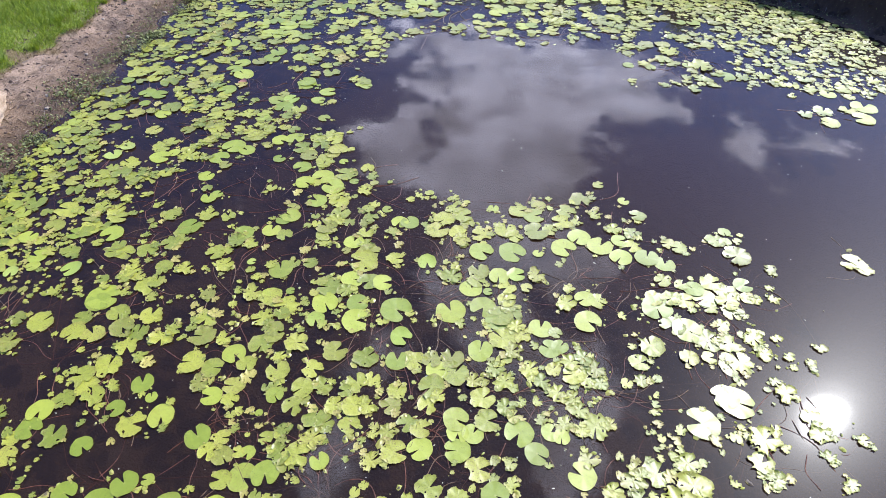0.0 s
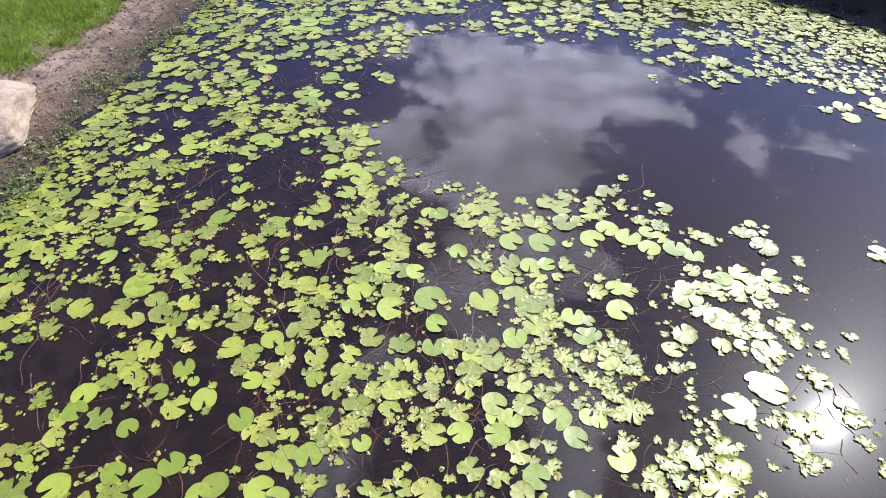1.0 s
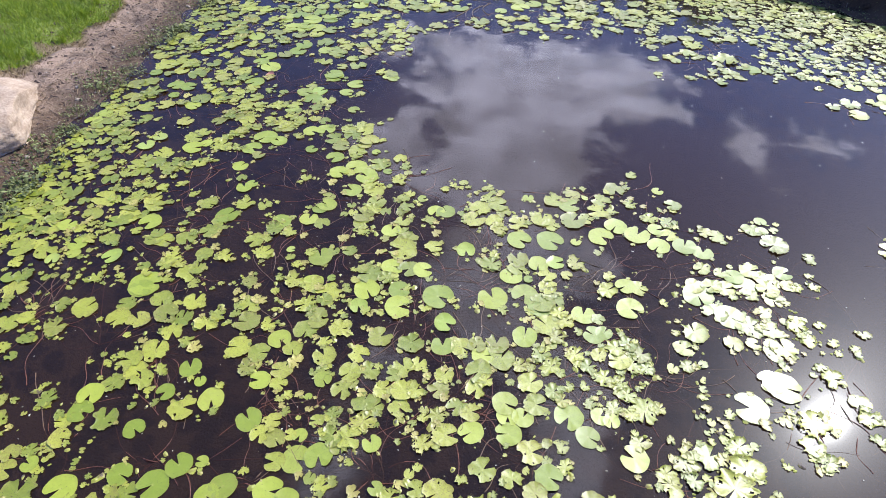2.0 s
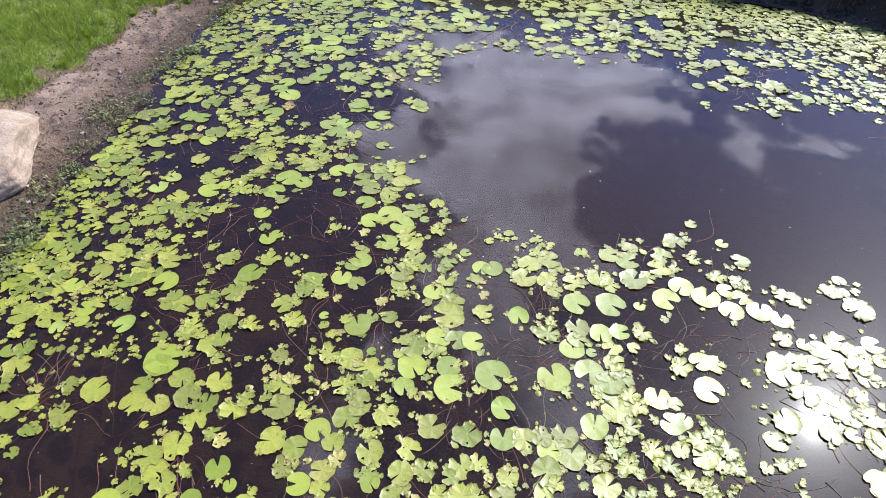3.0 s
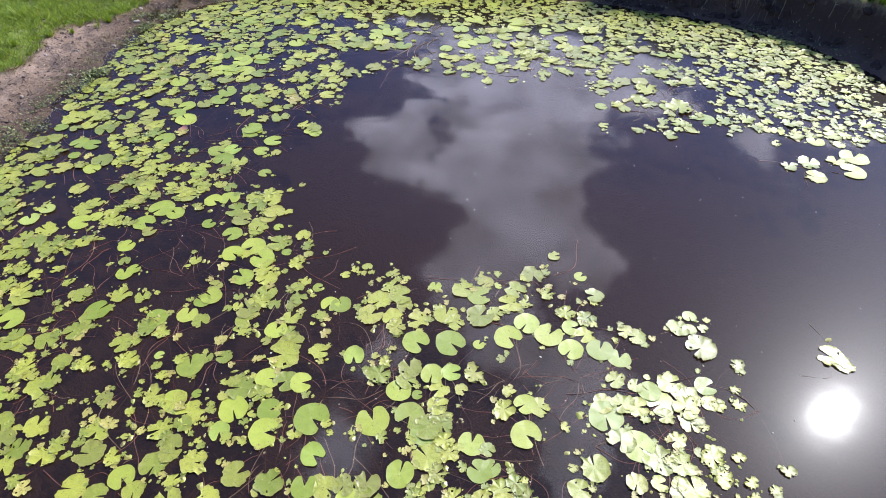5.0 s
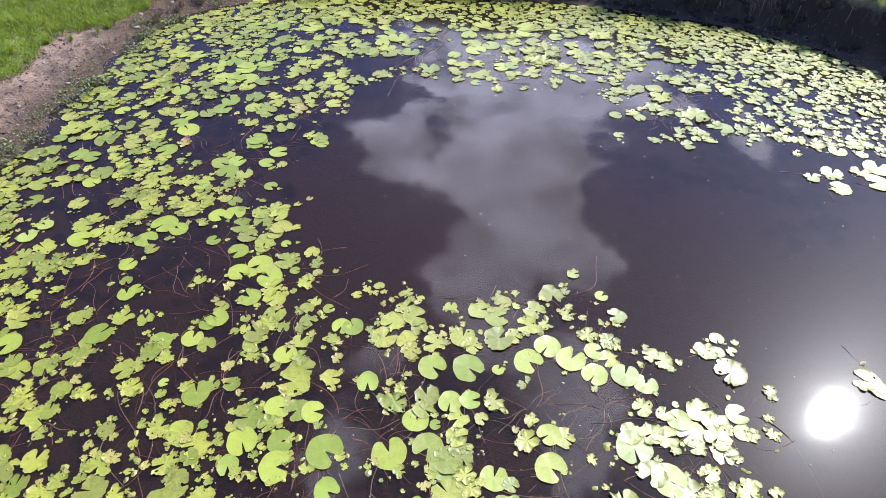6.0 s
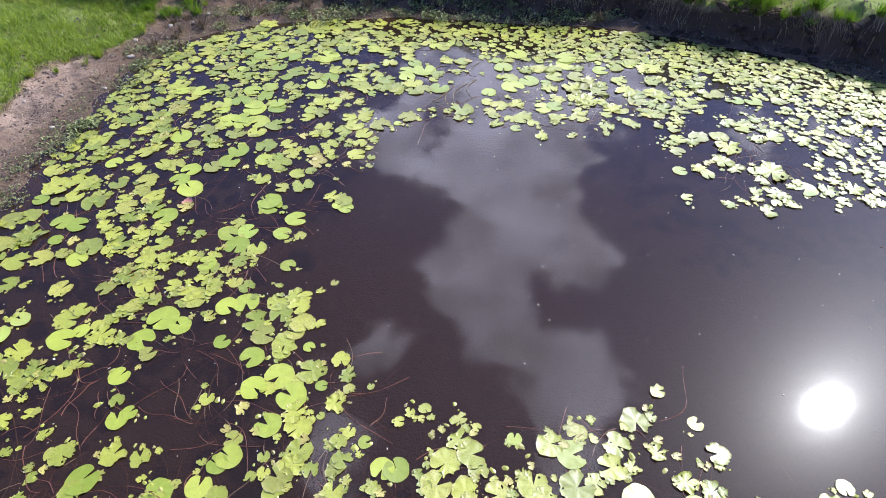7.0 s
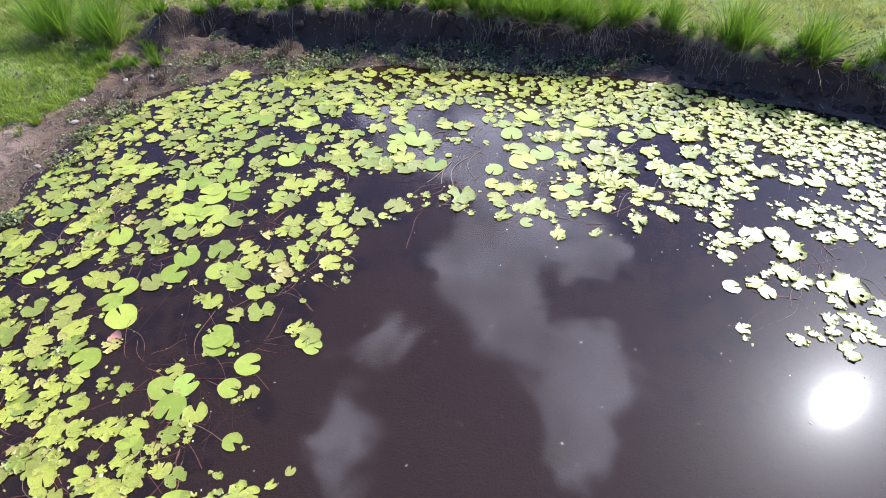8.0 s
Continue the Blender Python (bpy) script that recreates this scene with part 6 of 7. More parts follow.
def scatter_plants(crowns, count, seed, sizes, overlap, box, keep, kinds, closed=None):
    """Leaves strewn over part of the pond and hung on the nearest crown."""
    r = random.Random(seed)
    plants = {}
    done = tries = 0
    while done < count and tries < count * 40:
        tries += 1
        x, y = r.uniform(box[0], box[2]), r.uniform(box[1], box[3])
        if not keep(x, y) or any(inside(q, x, y) for q in (OPEN_WATER, *(SETTLED if closed is None else closed))) or shore_at(x, y) > -0.08:
            continue
        size = r.uniform(*sizes) * (0.7 + 0.3 * r.random())
        if not free(x, y, size, overlap):
            continue
        c = min(crowns, key=lambda q: (q[0] - x) ** 2 + (q[1] - y) ** 2)
        if c not in plants:
            plants[c] = tagged(new("water_lily"), "water lily with crowded yellow-green floating leaves", "water lily", "water lilies on the pond")
            plants[c].location = (*c, 0)
        p = plants[c]
        add_leaf(p, x, y, size, r.uniform(0, 360), r.choice(kinds))
        remember(x, y, size)
        done += 1


scatter_plants([(-4.2 + 1.3 * i, 13.2 + 0.3 * (i % 2)) for i in range(9)], 520, 21, (0.045, 0.15), 0.64, (-5.7, 11.9, 7.6, 14.6),
               lambda x, y: y > 12.6 or (x > 1.5 and cheap_noise(x * 1.6, y * 1.6, 4) > -0.2) or cheap_noise(x * 2, y * 2, 4) > 0.3, (0, 0, 1, 1, 1, 2))
RIGHT_EDGE = ((1.6, 3.2, 4.4, 5.4, 6.2, 9.0), (10.3, 10.1, 10.4, 9.3, 9.0, 8.7))
scatter_plants([(3.5, 11.5), (4.8, 11.2), (5.8, 10.4), (6.9, 10.6), (7.8, 9.2)], 420, 23, (0.035, 0.14), 0.66, (1.6, 8.6, 9.2, 12.8),
               lambda x, y: y > float(np.interp(x, *RIGHT_EDGE)) + 0.25 * cheap_noise(x * 2.2, y * 2.2, 8) and cheap_noise(x * 1.7, y * 1.7, 33) > -0.25 - max(0, x - 5.5) * 0.3, (0, 1, 1, 2, 2))
scatter_plants([(-4.9, 8.6), (-4.4, 10.4), (-4.7, 6.6), (-4.9, 4.6), (-3.2, 10.6)], 150, 22, (0.04, 0.12), 0.78, (-5.7, 2.0, -2.4, 11.6), lambda x, y: cheap_noise(x * 1.5, y * 1.5, 31) > 0.1, (1, 2, 2))
scatter_plants([(-5.2, 3.6), (-5.2, 5.4), (-5.2, 7.2), (-5.2, 9.0), (-5.1, 10.8)], 190, 25, (0.035, 0.12), 0.66, (-5.75, 2.5, -4.4, 12.6), lambda x, y: x + 5.75 < 0.75 + 0.35 * cheap_noise(x * 2, y * 2, 43), (1, 2, 2, 1, 0))
scatter_plants([(-3.4, 1.2), (-1.2, 0.8), (1.0, 0.9), (2.6, 1.0), (-4.9, 1.4)], 330, 24, (0.08, 0.17), 0.66, (-5.6, -1.2, 3.4, 2.2), lambda x, y: y > 0.1 + 0.9 * cheap_noise(x * 1.3, y * 1.3, 47) and x < 2.7 + 0.5 * cheap_noise(x * 1.3, y * 1.6, 48), (0, 1, 1, 2, 2))
scatter_plants([(3.2, 13.2), (4.4, 12.8), (5.4, 12.3), (6.4, 11.8), (7.2, 11.2), (1.8, 13.6)], 150, 41, (0.04, 0.12), 0.72, (1.2, 10.8, 8.4, 14.5), lambda x, y: shore_at(x, y) > -1.3, (0, 1, 1, 2))
TOUCH = lambda x, y: not free(x, y, 0.05, 1.25)
scatter_plants([(-4.9, 8.6), (-4.4, 10.4), (-4.0, 12.2), (-2.4, 9.4), (-2.8, 11.8), (-3.4, 7.6), (-0.8, 12.6), (-4.9, 6.2), (-3.6, 5.0)], 330, 27, (0.03, 0.09), 0.55, (-5.6, 4.6, 1.0, 13.9),
               lambda x, y: TOUCH(x, y) and (y > 8.9 or x < -4.1) and cheap_noise(x * 1.6, y * 1.6, 35) > -0.55, (1, 2, 2, 1, 1, 4, 2))
scatter_plants([(2.6, 12.4), (4.0, 11.9), (5.2, 11.2), (6.4, 10.4), (7.4, 9.6)], 190, 28, (0.03, 0.08), 0.55, (1.2, 8.8, 8.8, 13.6), TOUCH, (1, 2, 2, 1))
scatter_plants([(-0.6, 4.0), (0.6, 3.6), (1.8, 4.6), (-1.6, 3.0), (-2.4, 4.6)], 110, 29, (0.025, 0.075), 0.55, (-3.6, 1.2, 3.2, 6.0), TOUCH, (2, 2, 1, 2, 4))
scatter_plants([(-2.6, 5.2), (-2.0, 3.4), (0.2, 2.9), (1.6, 2.8)], 110, 26, (0.02, 0.06), 0.85, (-4.8, 2.0, 2.4, 7.6), lambda x, y: cheap_noise(x * 1.9, y * 1.9, 41) > 0.2, (2, 2, 1, 4))
# eaten scraps of leaf that cling to the others
scatter_plants([(-4.0, 3.0), (-2.8, 2.6), (-1.4, 2.8), (-0.2, 2.6), (1.2, 2.8), (-3.6, 5.2), (-2.0, 5.4), (0.4, 4.4), (1.8, 4.2), (2.8, 3.8)], 420, 45, (0.02, 0.055), 0.62, (-5.0, 1.6, 3.4, 6.9), TOUCH, (2, 2, 2, 1, 4), ())
scatter_plants([(-4.4, 7.6), (-3.2, 8.0), (-4.6, 9.4), (-2.4, 9.6), (0.8, 11.6), (2.4, 11.4), (3.6, 10.2)], 260, 46, (0.02, 0.05), 0.62, (-5.5, 6.9, 4.8, 12.8), TOUCH, (2, 2, 2, 1, 4), ())


# ---------------------------------------------------------------- crumbs and seeds afloat
def flat_bits(name, spots, mat, label, category):
    """Many tiny thin scraps on the water: spots of x, y, radius, stretch, turn."""
    verts, faces = [], []
    dice = random.Random(len(spots))
    for x, y, r, st, turn in spots:
        b = len(verts)
        for k in range(6):
            a = turn + k * math.pi / 3
            q = r * dice.uniform(0.6, 1.15)
            u, v = q * math.cos(k * math.pi / 3) * st, q * math.sin(k * math.pi / 3)
            verts.append((x + u * math.cos(turn) - v * math.sin(turn), y + u * math.sin(turn) + v * math.cos(turn), 0.004))
        verts.append((x, y, 0.004 + r * 0.35))
        faces += [(b + k, b + (k + 1) % 6, b + 6) for k in range(6)]
    tagged(new(name, mesh_from(name, verts, faces, mat)), label, category, kind="stuff")


def crumb_spots(count, seed, size):
    dice, out = random.Random(seed), []
    while len(out) < count:
        px, py, pr = placed[dice.randrange(len(placed))]
        a, d = dice.uniform(0, 6.28), pr * dice.uniform(0.9, 2.6)
        x, y = px + d * math.cos(a), py + d * math.sin(a)
        if shore_at(x, y) < -0.03:
            out.append((x, y, dice.uniform(*size) * (0.4 + dice.random()), dice.uniform(1, 1.8), dice.uniform(0, 6.28)))
    return out


flat_bits("leaf_scraps", crumb_spots(3400, 51, (0.008, 0.028)), M_RAG, "small torn green scraps of lily leaf afloat on water", "leaf scraps")
seed_dice = random.Random(61)
flat_bits("floating_seeds", [(seed_dice.uniform(-5, 8), seed_dice.uniform(2.2, 13), seed_dice.uniform(0.002, 0.007), seed_dice.uniform(1, 2.5), seed_dice.uniform(0, 6.28)) for _ in range(420)]
          + crumb_spots(600, 62, (0.003, 0.009)), M_SPECK, "pale seeds and petals drifting on the still water", "seeds")


# ---------------------------------------------------------------- bare stalks fanning out under and over the surface
def stalk_fan(x, y, count, reach, seed):
    """The old stalks of one crown: long, thin, bent, lying just under the water, a few breaking the surface."""
    r = random.Random(seed)
    plant = tagged(new("water_lily"), "bare reddish-brown water lily stalks fanned out in dark water", "water lily", "water lilies on the pond")
    plant.location = (x, y, 0)
    main = r.uniform(0, 6.28)
    for k in range(round(count * 1.1)):
        a = r.gauss(main, 0.9) + (math.pi if r.random() < 0.4 else 0)
        d = 1.2 * reach * r.uniform(0.35, 1.0)
        foot = (x + r.gauss(0, 0.05), y + r.gauss(0, 0.05))
        add_stem(plant, foot, (foot[0] + d * math.cos(a), foot[1] + d * math.sin(a)), r.uniform(-0.3, 0.3), r.uniform(0.0024, 0.0045), 0.008, r.choice((-0.012, -0.004, 0.004, 0.005)))


for k, (x, y, count, reach) in enumerate([(-2.55, 6.46, 16, 0.75), (-2.16, 5.69, 14, 0.7), (-2.95, 8.42, 12, 0.8), (-2.45, 8.35, 12, 0.75), (-2.2, 7.57, 10, 0.6), (-3.2, 6.1, 9, 0.7),
                                          (-3.6, 9.9, 9, 0.6), (-2.3, 10.2, 8, 0.6), (-1.4, 4.6, 9, 0.6), (-0.6, 3.6, 9, 0.6), (1.0, 3.2, 8, 0.5), (-3.9, 4.6, 9, 0.6), (-0.2, 11.4, 6, 0.6), (-3.9, 7.4, 9, 0.7),
                                          (0.14, 4.09, 12, 0.55), (1.46, 4.49, 12, 0.6), (2.07, 4.53, 12, 0.65), (0.25, 2.75, 8, 0.5), (-1.83, 2.6, 9, 0.6), (1.7, 3.1, 10, 0.6), (2.7, 4.2, 9, 0.7), (-4.3, 3.4, 9, 0.6), (0.05, 4.75, 9, 0.5)]):
    stalk_fan(x, y, count, reach, 900 + k)


def pale_stalk(start, end, bend):
    """One bleached stalk that floats on the open water."""
    thing = tagged(new("floating_stalk"), "bleached thin reed stalk floating on the open water", "stalk", "pale stalks afloat")
    thing.location = (*start, 0)
    a, b = Vector((*start, 0.005)), Vector((*end, 0.007))
    side = Vector((-(b - a).y, (b - a).x, 0)) * bend
    me = stem_mesh([a.lerp(b, k / 9) + side * math.sin(math.pi * k / 9) - thing.location for k in range(10)], 0.006)
    me.materials[0] = M_STRAW
    part("stem", me, thing)


for start, end, bend in [((-0.44, 11.41), (-0.2, 11.8), -0.05), ((-0.25, 11.39), (-0.14, 11.89), 0.1), ((-0.09, 11.34), (0.08, 12.0), 0.18), ((0.2, 11.5), (0.24, 12.15), 0.22), ((-0.5, 12.45), (-0.26, 12.62), 0.15), ((0.16, 12.53), (0.28, 12.78), 0.05)]:
    pale_stalk(start, end, bend)


# ---------------------------------------------------------------- grass
def blades(name, x, y, z, height, width, lean, bend, mat, seed):
    """One mesh of many tapering grass blades."""
    r = np.random.RandomState(seed)
    n = len(x)
    a, f = r.uniform(0, 2 * np.pi, n), r.uniform(0, 2 * np.pi, n)
    dx, dy = np.cos(a) * lean, np.sin(a) * lean
    sx, sy = np.cos(f) * width * 0.5, np.sin(f) * width * 0.5
    rows = []
    for t, w in ((0.0, 1.0), (0.45, 0.85), (0.8, 0.5)):
        o = t + bend * t * t
        px, py, pz = x + dx * o * height, y + dy * o * height, z + height * (t - 0.35 * bend * lean * t * t)
        rows.append(np.stack([px - sx * w, py - sy * w, pz], -1))
        rows.append(np.stack([px + sx * w, py + sy * w, pz], -1))
    o = 1 + bend
    rows.append(np.stack([x + dx * o * height, y + dy * o * height, z + height * (1 - 0.35 * bend * lean)], -1))
    verts = np.stack(rows, 1).reshape(-1, 3)
    b = np.arange(n)[:, None] * 7
    quads = np.concatenate([b + np.array([0, 1, 3, 2]), b + np.array([2, 3, 5, 4])])
    tris = b + np.array([4, 5, 6])
    me = bpy.data.meshes.new(name)
    me.vertices.add(len(verts))
    me.vertices.foreach_set("co", verts.ravel())
    loops = np.concatenate([quads.ravel(), tris.ravel()])
    starts = np.concatenate([np.arange(len(quads)) * 4, len(quads) * 4 + np.arange(len(tris)) * 3])
    me.loops.add(len(loops))
    me.loops.foreach_set("vertex_index", loops)
    me.polygons.add(len(starts))
    me.polygons.foreach_set("loop_start", starts)
    me.update(calc_edges=True)
    me.materials.append(mat)
    return me


def turf(count, box, seed, height, mat, label, name="turf_grass", patch=0.0, edge=0.45, top=2.0):
    r = np.random.RandomState(seed)
    x, y = r.uniform(box[0], box[2], count), r.uniform(box[1], box[3], count)
    clump = cheap_noise(x * 3.0, y * 3.0, seed) + 0.6 * cheap_noise(x * 8.0, y * 8.0, seed + 1)
    amount = turf_amount(x, y)
    keep = (amount < top) & (amount > edge + 0.25 * r.rand(count) - 0.1 * clump) & (clump > patch - 1.2 * r.rand(count)) & (shore_distance(x, y) > 0.3)
    x, y, clump = x[keep], y[keep], clump[keep]
    n = len(x)
    h = r.uniform(*height, n) * (1 + 0.5 * np.clip(clump, -1, 1.6))
    me = blades(name, x, y, ground_height(x, y) - 0.01, h, r.uniform(0.007, 0.017, n), r.uniform(0.2, 1.1, n), r.uniform(0.1, 0.8, n), mat, seed + 2)
    tagged(new(name, me), label, "grass", kind="stuff")


turf(95000, (-11.5, 6.0, -5.8, 17.0), 71, (0.06, 0.15), M_GRASS, "lush short green grass along the bank of the pond", patch=-0.7)
turf(5000, (-11.5, 6.0, -5.8, 17.0), 74, (0.04, 0.10), M_STRAW, "dry straw-coloured blades among the green bank grass", "dry_grass")
turf(80000, (-9.0, 14.0, 12.5, 20.0), 77, (0.03, 0.09), M_MEADOW, "short sunlit meadow grass above the cut bank", "meadow_grass")
turf(60000, (-9.0, 14.8, 12.5, 20.0), 80, (0.03, 0.09), M_MEADOW, "pale dry blades in the meadow above the cut bank", "dry_grass")

turf(60000, (-8.5, 6.0, -5.6, 16.0), 83, (0.02, 0.07), M_STRAW, "thin straw-coloured fringe where the lawn gives way to mud", "dry_grass", -0.3, 0.10, 0.55)


def tussock(x, y, size, count, seed, label, mat=M_REED):
    """A rush-like clump: blades springing from one foot and arching outwards."""
    r = np.random.RandomState(seed)
    rad = np.sqrt(r.rand(count)) * size * 0.22
    a = r.uniform(0, 2 * np.pi, count)
    bx, by = rad * np.cos(a), rad * np.sin(a)
    h = size * r.uniform(0.45, 1.0, count)
    me = blades("foliage", bx, by, np.zeros(count) - 0.02, h, r.uniform(0.007, 0.014, count), r.uniform(0.05, 0.62, count), r.uniform(0.1, 0.7, count), mat, seed)
    dead = count // 6
    h2 = size * r.uniform(0.3, 0.7, dead)
    md = blades("dead_foliage", bx[:dead], by[:dead], np.zeros(dead) - 0.02, h2, np.full(dead, 0.008), r.uniform(0.7, 1.5, dead), r.uniform(0.5, 1.1, dead), M_STRAW, seed + 1)
    ob = tagged(new("grass_tussock"), label, "grass", "grass tussocks round the pond")
    ob.location = (x, y, ground_height(x, y))
    part("foliage", me, ob)
    part("dead_foliage", md, ob, label="bleached dead blades")


def lip_y(x):
    y = 12.0
    while y < 18 and shore_at(x, y) < lip_distance(x, y):
        y += 0.03
    return y


BIG, SMALL = "tall bright green grass tussock arching over the bank", "small green grass tussock on the edge of the bank"
for i, (x, y, size, count) in enumerate([
        (-7.13, 14.65, 0.98, 620), (-6.25, 14.65, 0.95, 600), (-6.65, 15.1, 0.6, 300), (-5.9, 15.6, 0.5, 240),
        (1.1, 0, 0.72, 440), (1.5, 0, 0.6, 380), (1.9, 0, 0.75, 440), (2.5, 0, 0.72, 440), (0.6, 0, 0.62, 400), (0.1, 0, 0.6, 380), (-0.5, 0, 0.55, 300), (-1.5, 0, 0.55, 300), (-3.0, 0, 0.45, 240), (4.25, 0, 0.92, 560), (5.3, 0, 0.85, 560), (6.15, 0, 0.45, 240), (3.3, 0, 0.6, 300)]):
    if y == 0:
        y = lip_y(x) + 0.06
    tussock(x, y, size, count, 200 + i, BIG)
edge_dice = random.Random(5)
for i in range(64):
    x = -5.4 + 13.6 * i / 63 + edge_dice.uniform(-0.15, 0.15)
    y = lip_y(x)
    tussock(x, y + edge_dice.uniform(-0.12, 0.15), edge_dice.uniform(0.20, 0.36) + 0.20 * smoothstep(x, -2.0, -0.5) * smoothstep(-x, -3.2, -2.0), edge_dice.randrange(90, 170), 300 + i, SMALL)


# ---------------------------------------------------------------- weeds at the water's edge
def weed_mesh(seed, spread, count, high):
    """A low leafy plant: short stalks with small pointed oval leaves at all angles."""
    r = random.Random(seed)
    verts, faces = [], []
    for _ in range(count):
        a, d = r.uniform(0, 6.28), spread * math.sqrt(r.random())
        foot = Vector((d * math.cos(a), d * math.sin(a) * 0.7, r.uniform(0.005, high)))
        size = r.uniform(0.012, 0.034)
        m = pose(*foot, r.gauss(0, 30), r.gauss(0, 30), r.uniform(0, 360))
        b = len(verts)
        for u, v, w in ((-1, 0, 0), (-0.3, 0.42, 0.12), (0.5, 0.34, 0.1), (1.1, 0, -0.1), (0.5, -0.34, 0.1), (-0.3, -0.42, 0.12)):
            verts.append(m @ Vector((u * size, v * size, w * size)))
        faces += [(b, b + 1, b + 5), (b + 1, b + 2, b + 4, b + 5), (b + 2, b + 3, b + 4)]
        if r.random() < 0.35:
            k = len(verts)
            side = Vector((0.003, 0, 0))
            base = Vector((foot.x * 0.8, foot.y * 0.8, -0.01))
            verts.extend([base - side, base + side, foot + side, foot - side])
            faces.append((k, k + 1, k + 2, k + 3))
    return mesh_from("weed", verts, faces, M_WEED)


WEEDS = [weed_mesh(400 + i, 0.24 + 0.08 * (i % 3), 110 + 30 * (i % 4), 0.10) for i in range(6)]
weed_dice = random.Random(9)


def weed(x, y, scale=1.0):
    ob = tagged(new("marginal_plant"), "low leafy grey-green water weed on the muddy margin", "water weed", "weeds along the waterline")
    tagged(part("foliage", WEEDS[weed_dice.randrange(6)], ob), kind="stuff")
    ob.matrix_basis = pose(x, y, max(0.0, ground_height(x, y)), 0, 0, weed_dice.uniform(0, 360)) @ Matrix.Scale(scale, 4)


for x, y, k in [(-5.51, 10.3, 1.0), (-5.59, 9.8, 0.9), (-6.02, 8.16, 1.0), (-5.72, 8.1, 1.1), (-5.85, 7.24, 0.7), (-5.8, 6.41, 1.0), (-5.73, 5.89, 1.1), (-5.6, 5.39, 1.2), (-5.72, 6.77, 0.8),
                (-5.5, 12.2, 0.9), (-5.45, 11.5, 0.8), (-5.4, 12.7, 1.1), (-5.2, 12.9, 1.0), (-5.45, 11.82, 0.9), (-5.75, 10.07, 0.9), (-5.85, 9.31, 0.7), (-5.55, 4.8, 1.1), (-5.6, 4.2, 1.0), (-5.6, 8.6, 0.7)]:
    weed(x, y, k)
for i in range(40):
    x = -4.6 + 7.4 * i / 39
    y = 11.0
    off = weed_dice.uniform(-0.10, 0.55)
    while y < 16 and shore_at(x, y) < off:
        y += 0.05
    weed(x, y, weed_dice.uniform(0.6, 1.25))


# ---------------------------------------------------------------- boulder, stones, clods, twigs
def boulder(x, y, sx, sy, sz, seed, mat, name, label, category, group="", detail=4):
    """A weathered rock: a ball cut by random planes, roughened, its foot sunk in the ground."""
    r = random.Random(seed)
    bm = bmesh.new()
    bmesh.ops.create_icosphere(bm, subdivisions=detail, radius=1)
    cuts = [(Vector((r.gauss(0, 1), r.gauss(0, 1), r.gauss(0.2, 0.8))).normalized(), r.uniform(0.55, 0.80)) for _ in range(11)]
    cuts.append((Vector((0.15, -0.1, 1)).normalized(), 0.62))
    for v in bm.verts:
        p = v.co.copy()
        for n, d in cuts:
            k = p.dot(n) - d
            if k > 0:
                p -= n * k * 0.84
        p += p.normalized() * (0.05 * noise.noise(p * 2.2 + Vector((seed, 0, 0))) + 0.02 * noise.noise(p * 7))
        if detail > 3:
            crack = abs(p.x * 0.5 + p.z - 0.22 * p.y - 0.16 + 0.06 * noise.noise(p * 4))
            p -= p.normalized() * 0.09 * max(0, 1 - crack / 0.05)
        v.co = Vector((p.x * sx, p.y * sy, p.z * sz))
    me = bpy.data.meshes.new(name)
    bm.to_mesh(me)
    bm.free()
    me.polygons.foreach_set("use_smooth", [True] * len(me.polygons))
    me.materials.append(mat)
    ob = tagged(new(name, me), label, category, group)
    ob.matrix_basis = pose(x, y, max(0, ground_height(x, y)) + sz * 0.25, 0, 0, r.uniform(-25, 25) if detail > 3 else r.uniform(0, 360))


boulder(-6.86, 6.72, 0.98, 1.02, 0.47, 17, M_ROCK, "boulder", "large pale sandstone boulder with a crack on the mud bank", "boulder", detail=6)
for i, (x, y, s) in enumerate([(-5.76, 12.45, 0.06), (-5.92, 13.0, 0.05), (-5.75, 11.4, 0.045), (-6.0, 7.6, 0.04), (-6.3, 9.4, 0.035), (-5.95, 10.2, 0.04), (-6.15, 7.9, 0.03), (-5.9, 6.1, 0.035), (-4.4, 14.3, 0.04), (-4.9, 14.0, 0.035),
                                (-6.6, 10.7, 0.03), (-6.2, 11.0, 0.03), (-5.5, 13.6, 0.05), (-5.1, 13.7, 0.04)]):
    boulder(x, y, s * 1.25, s, s * 0.7, 500 + i, M_STONE, "stone", "small pale stone lying on the mud", "stone", "stones on the bank", 2)


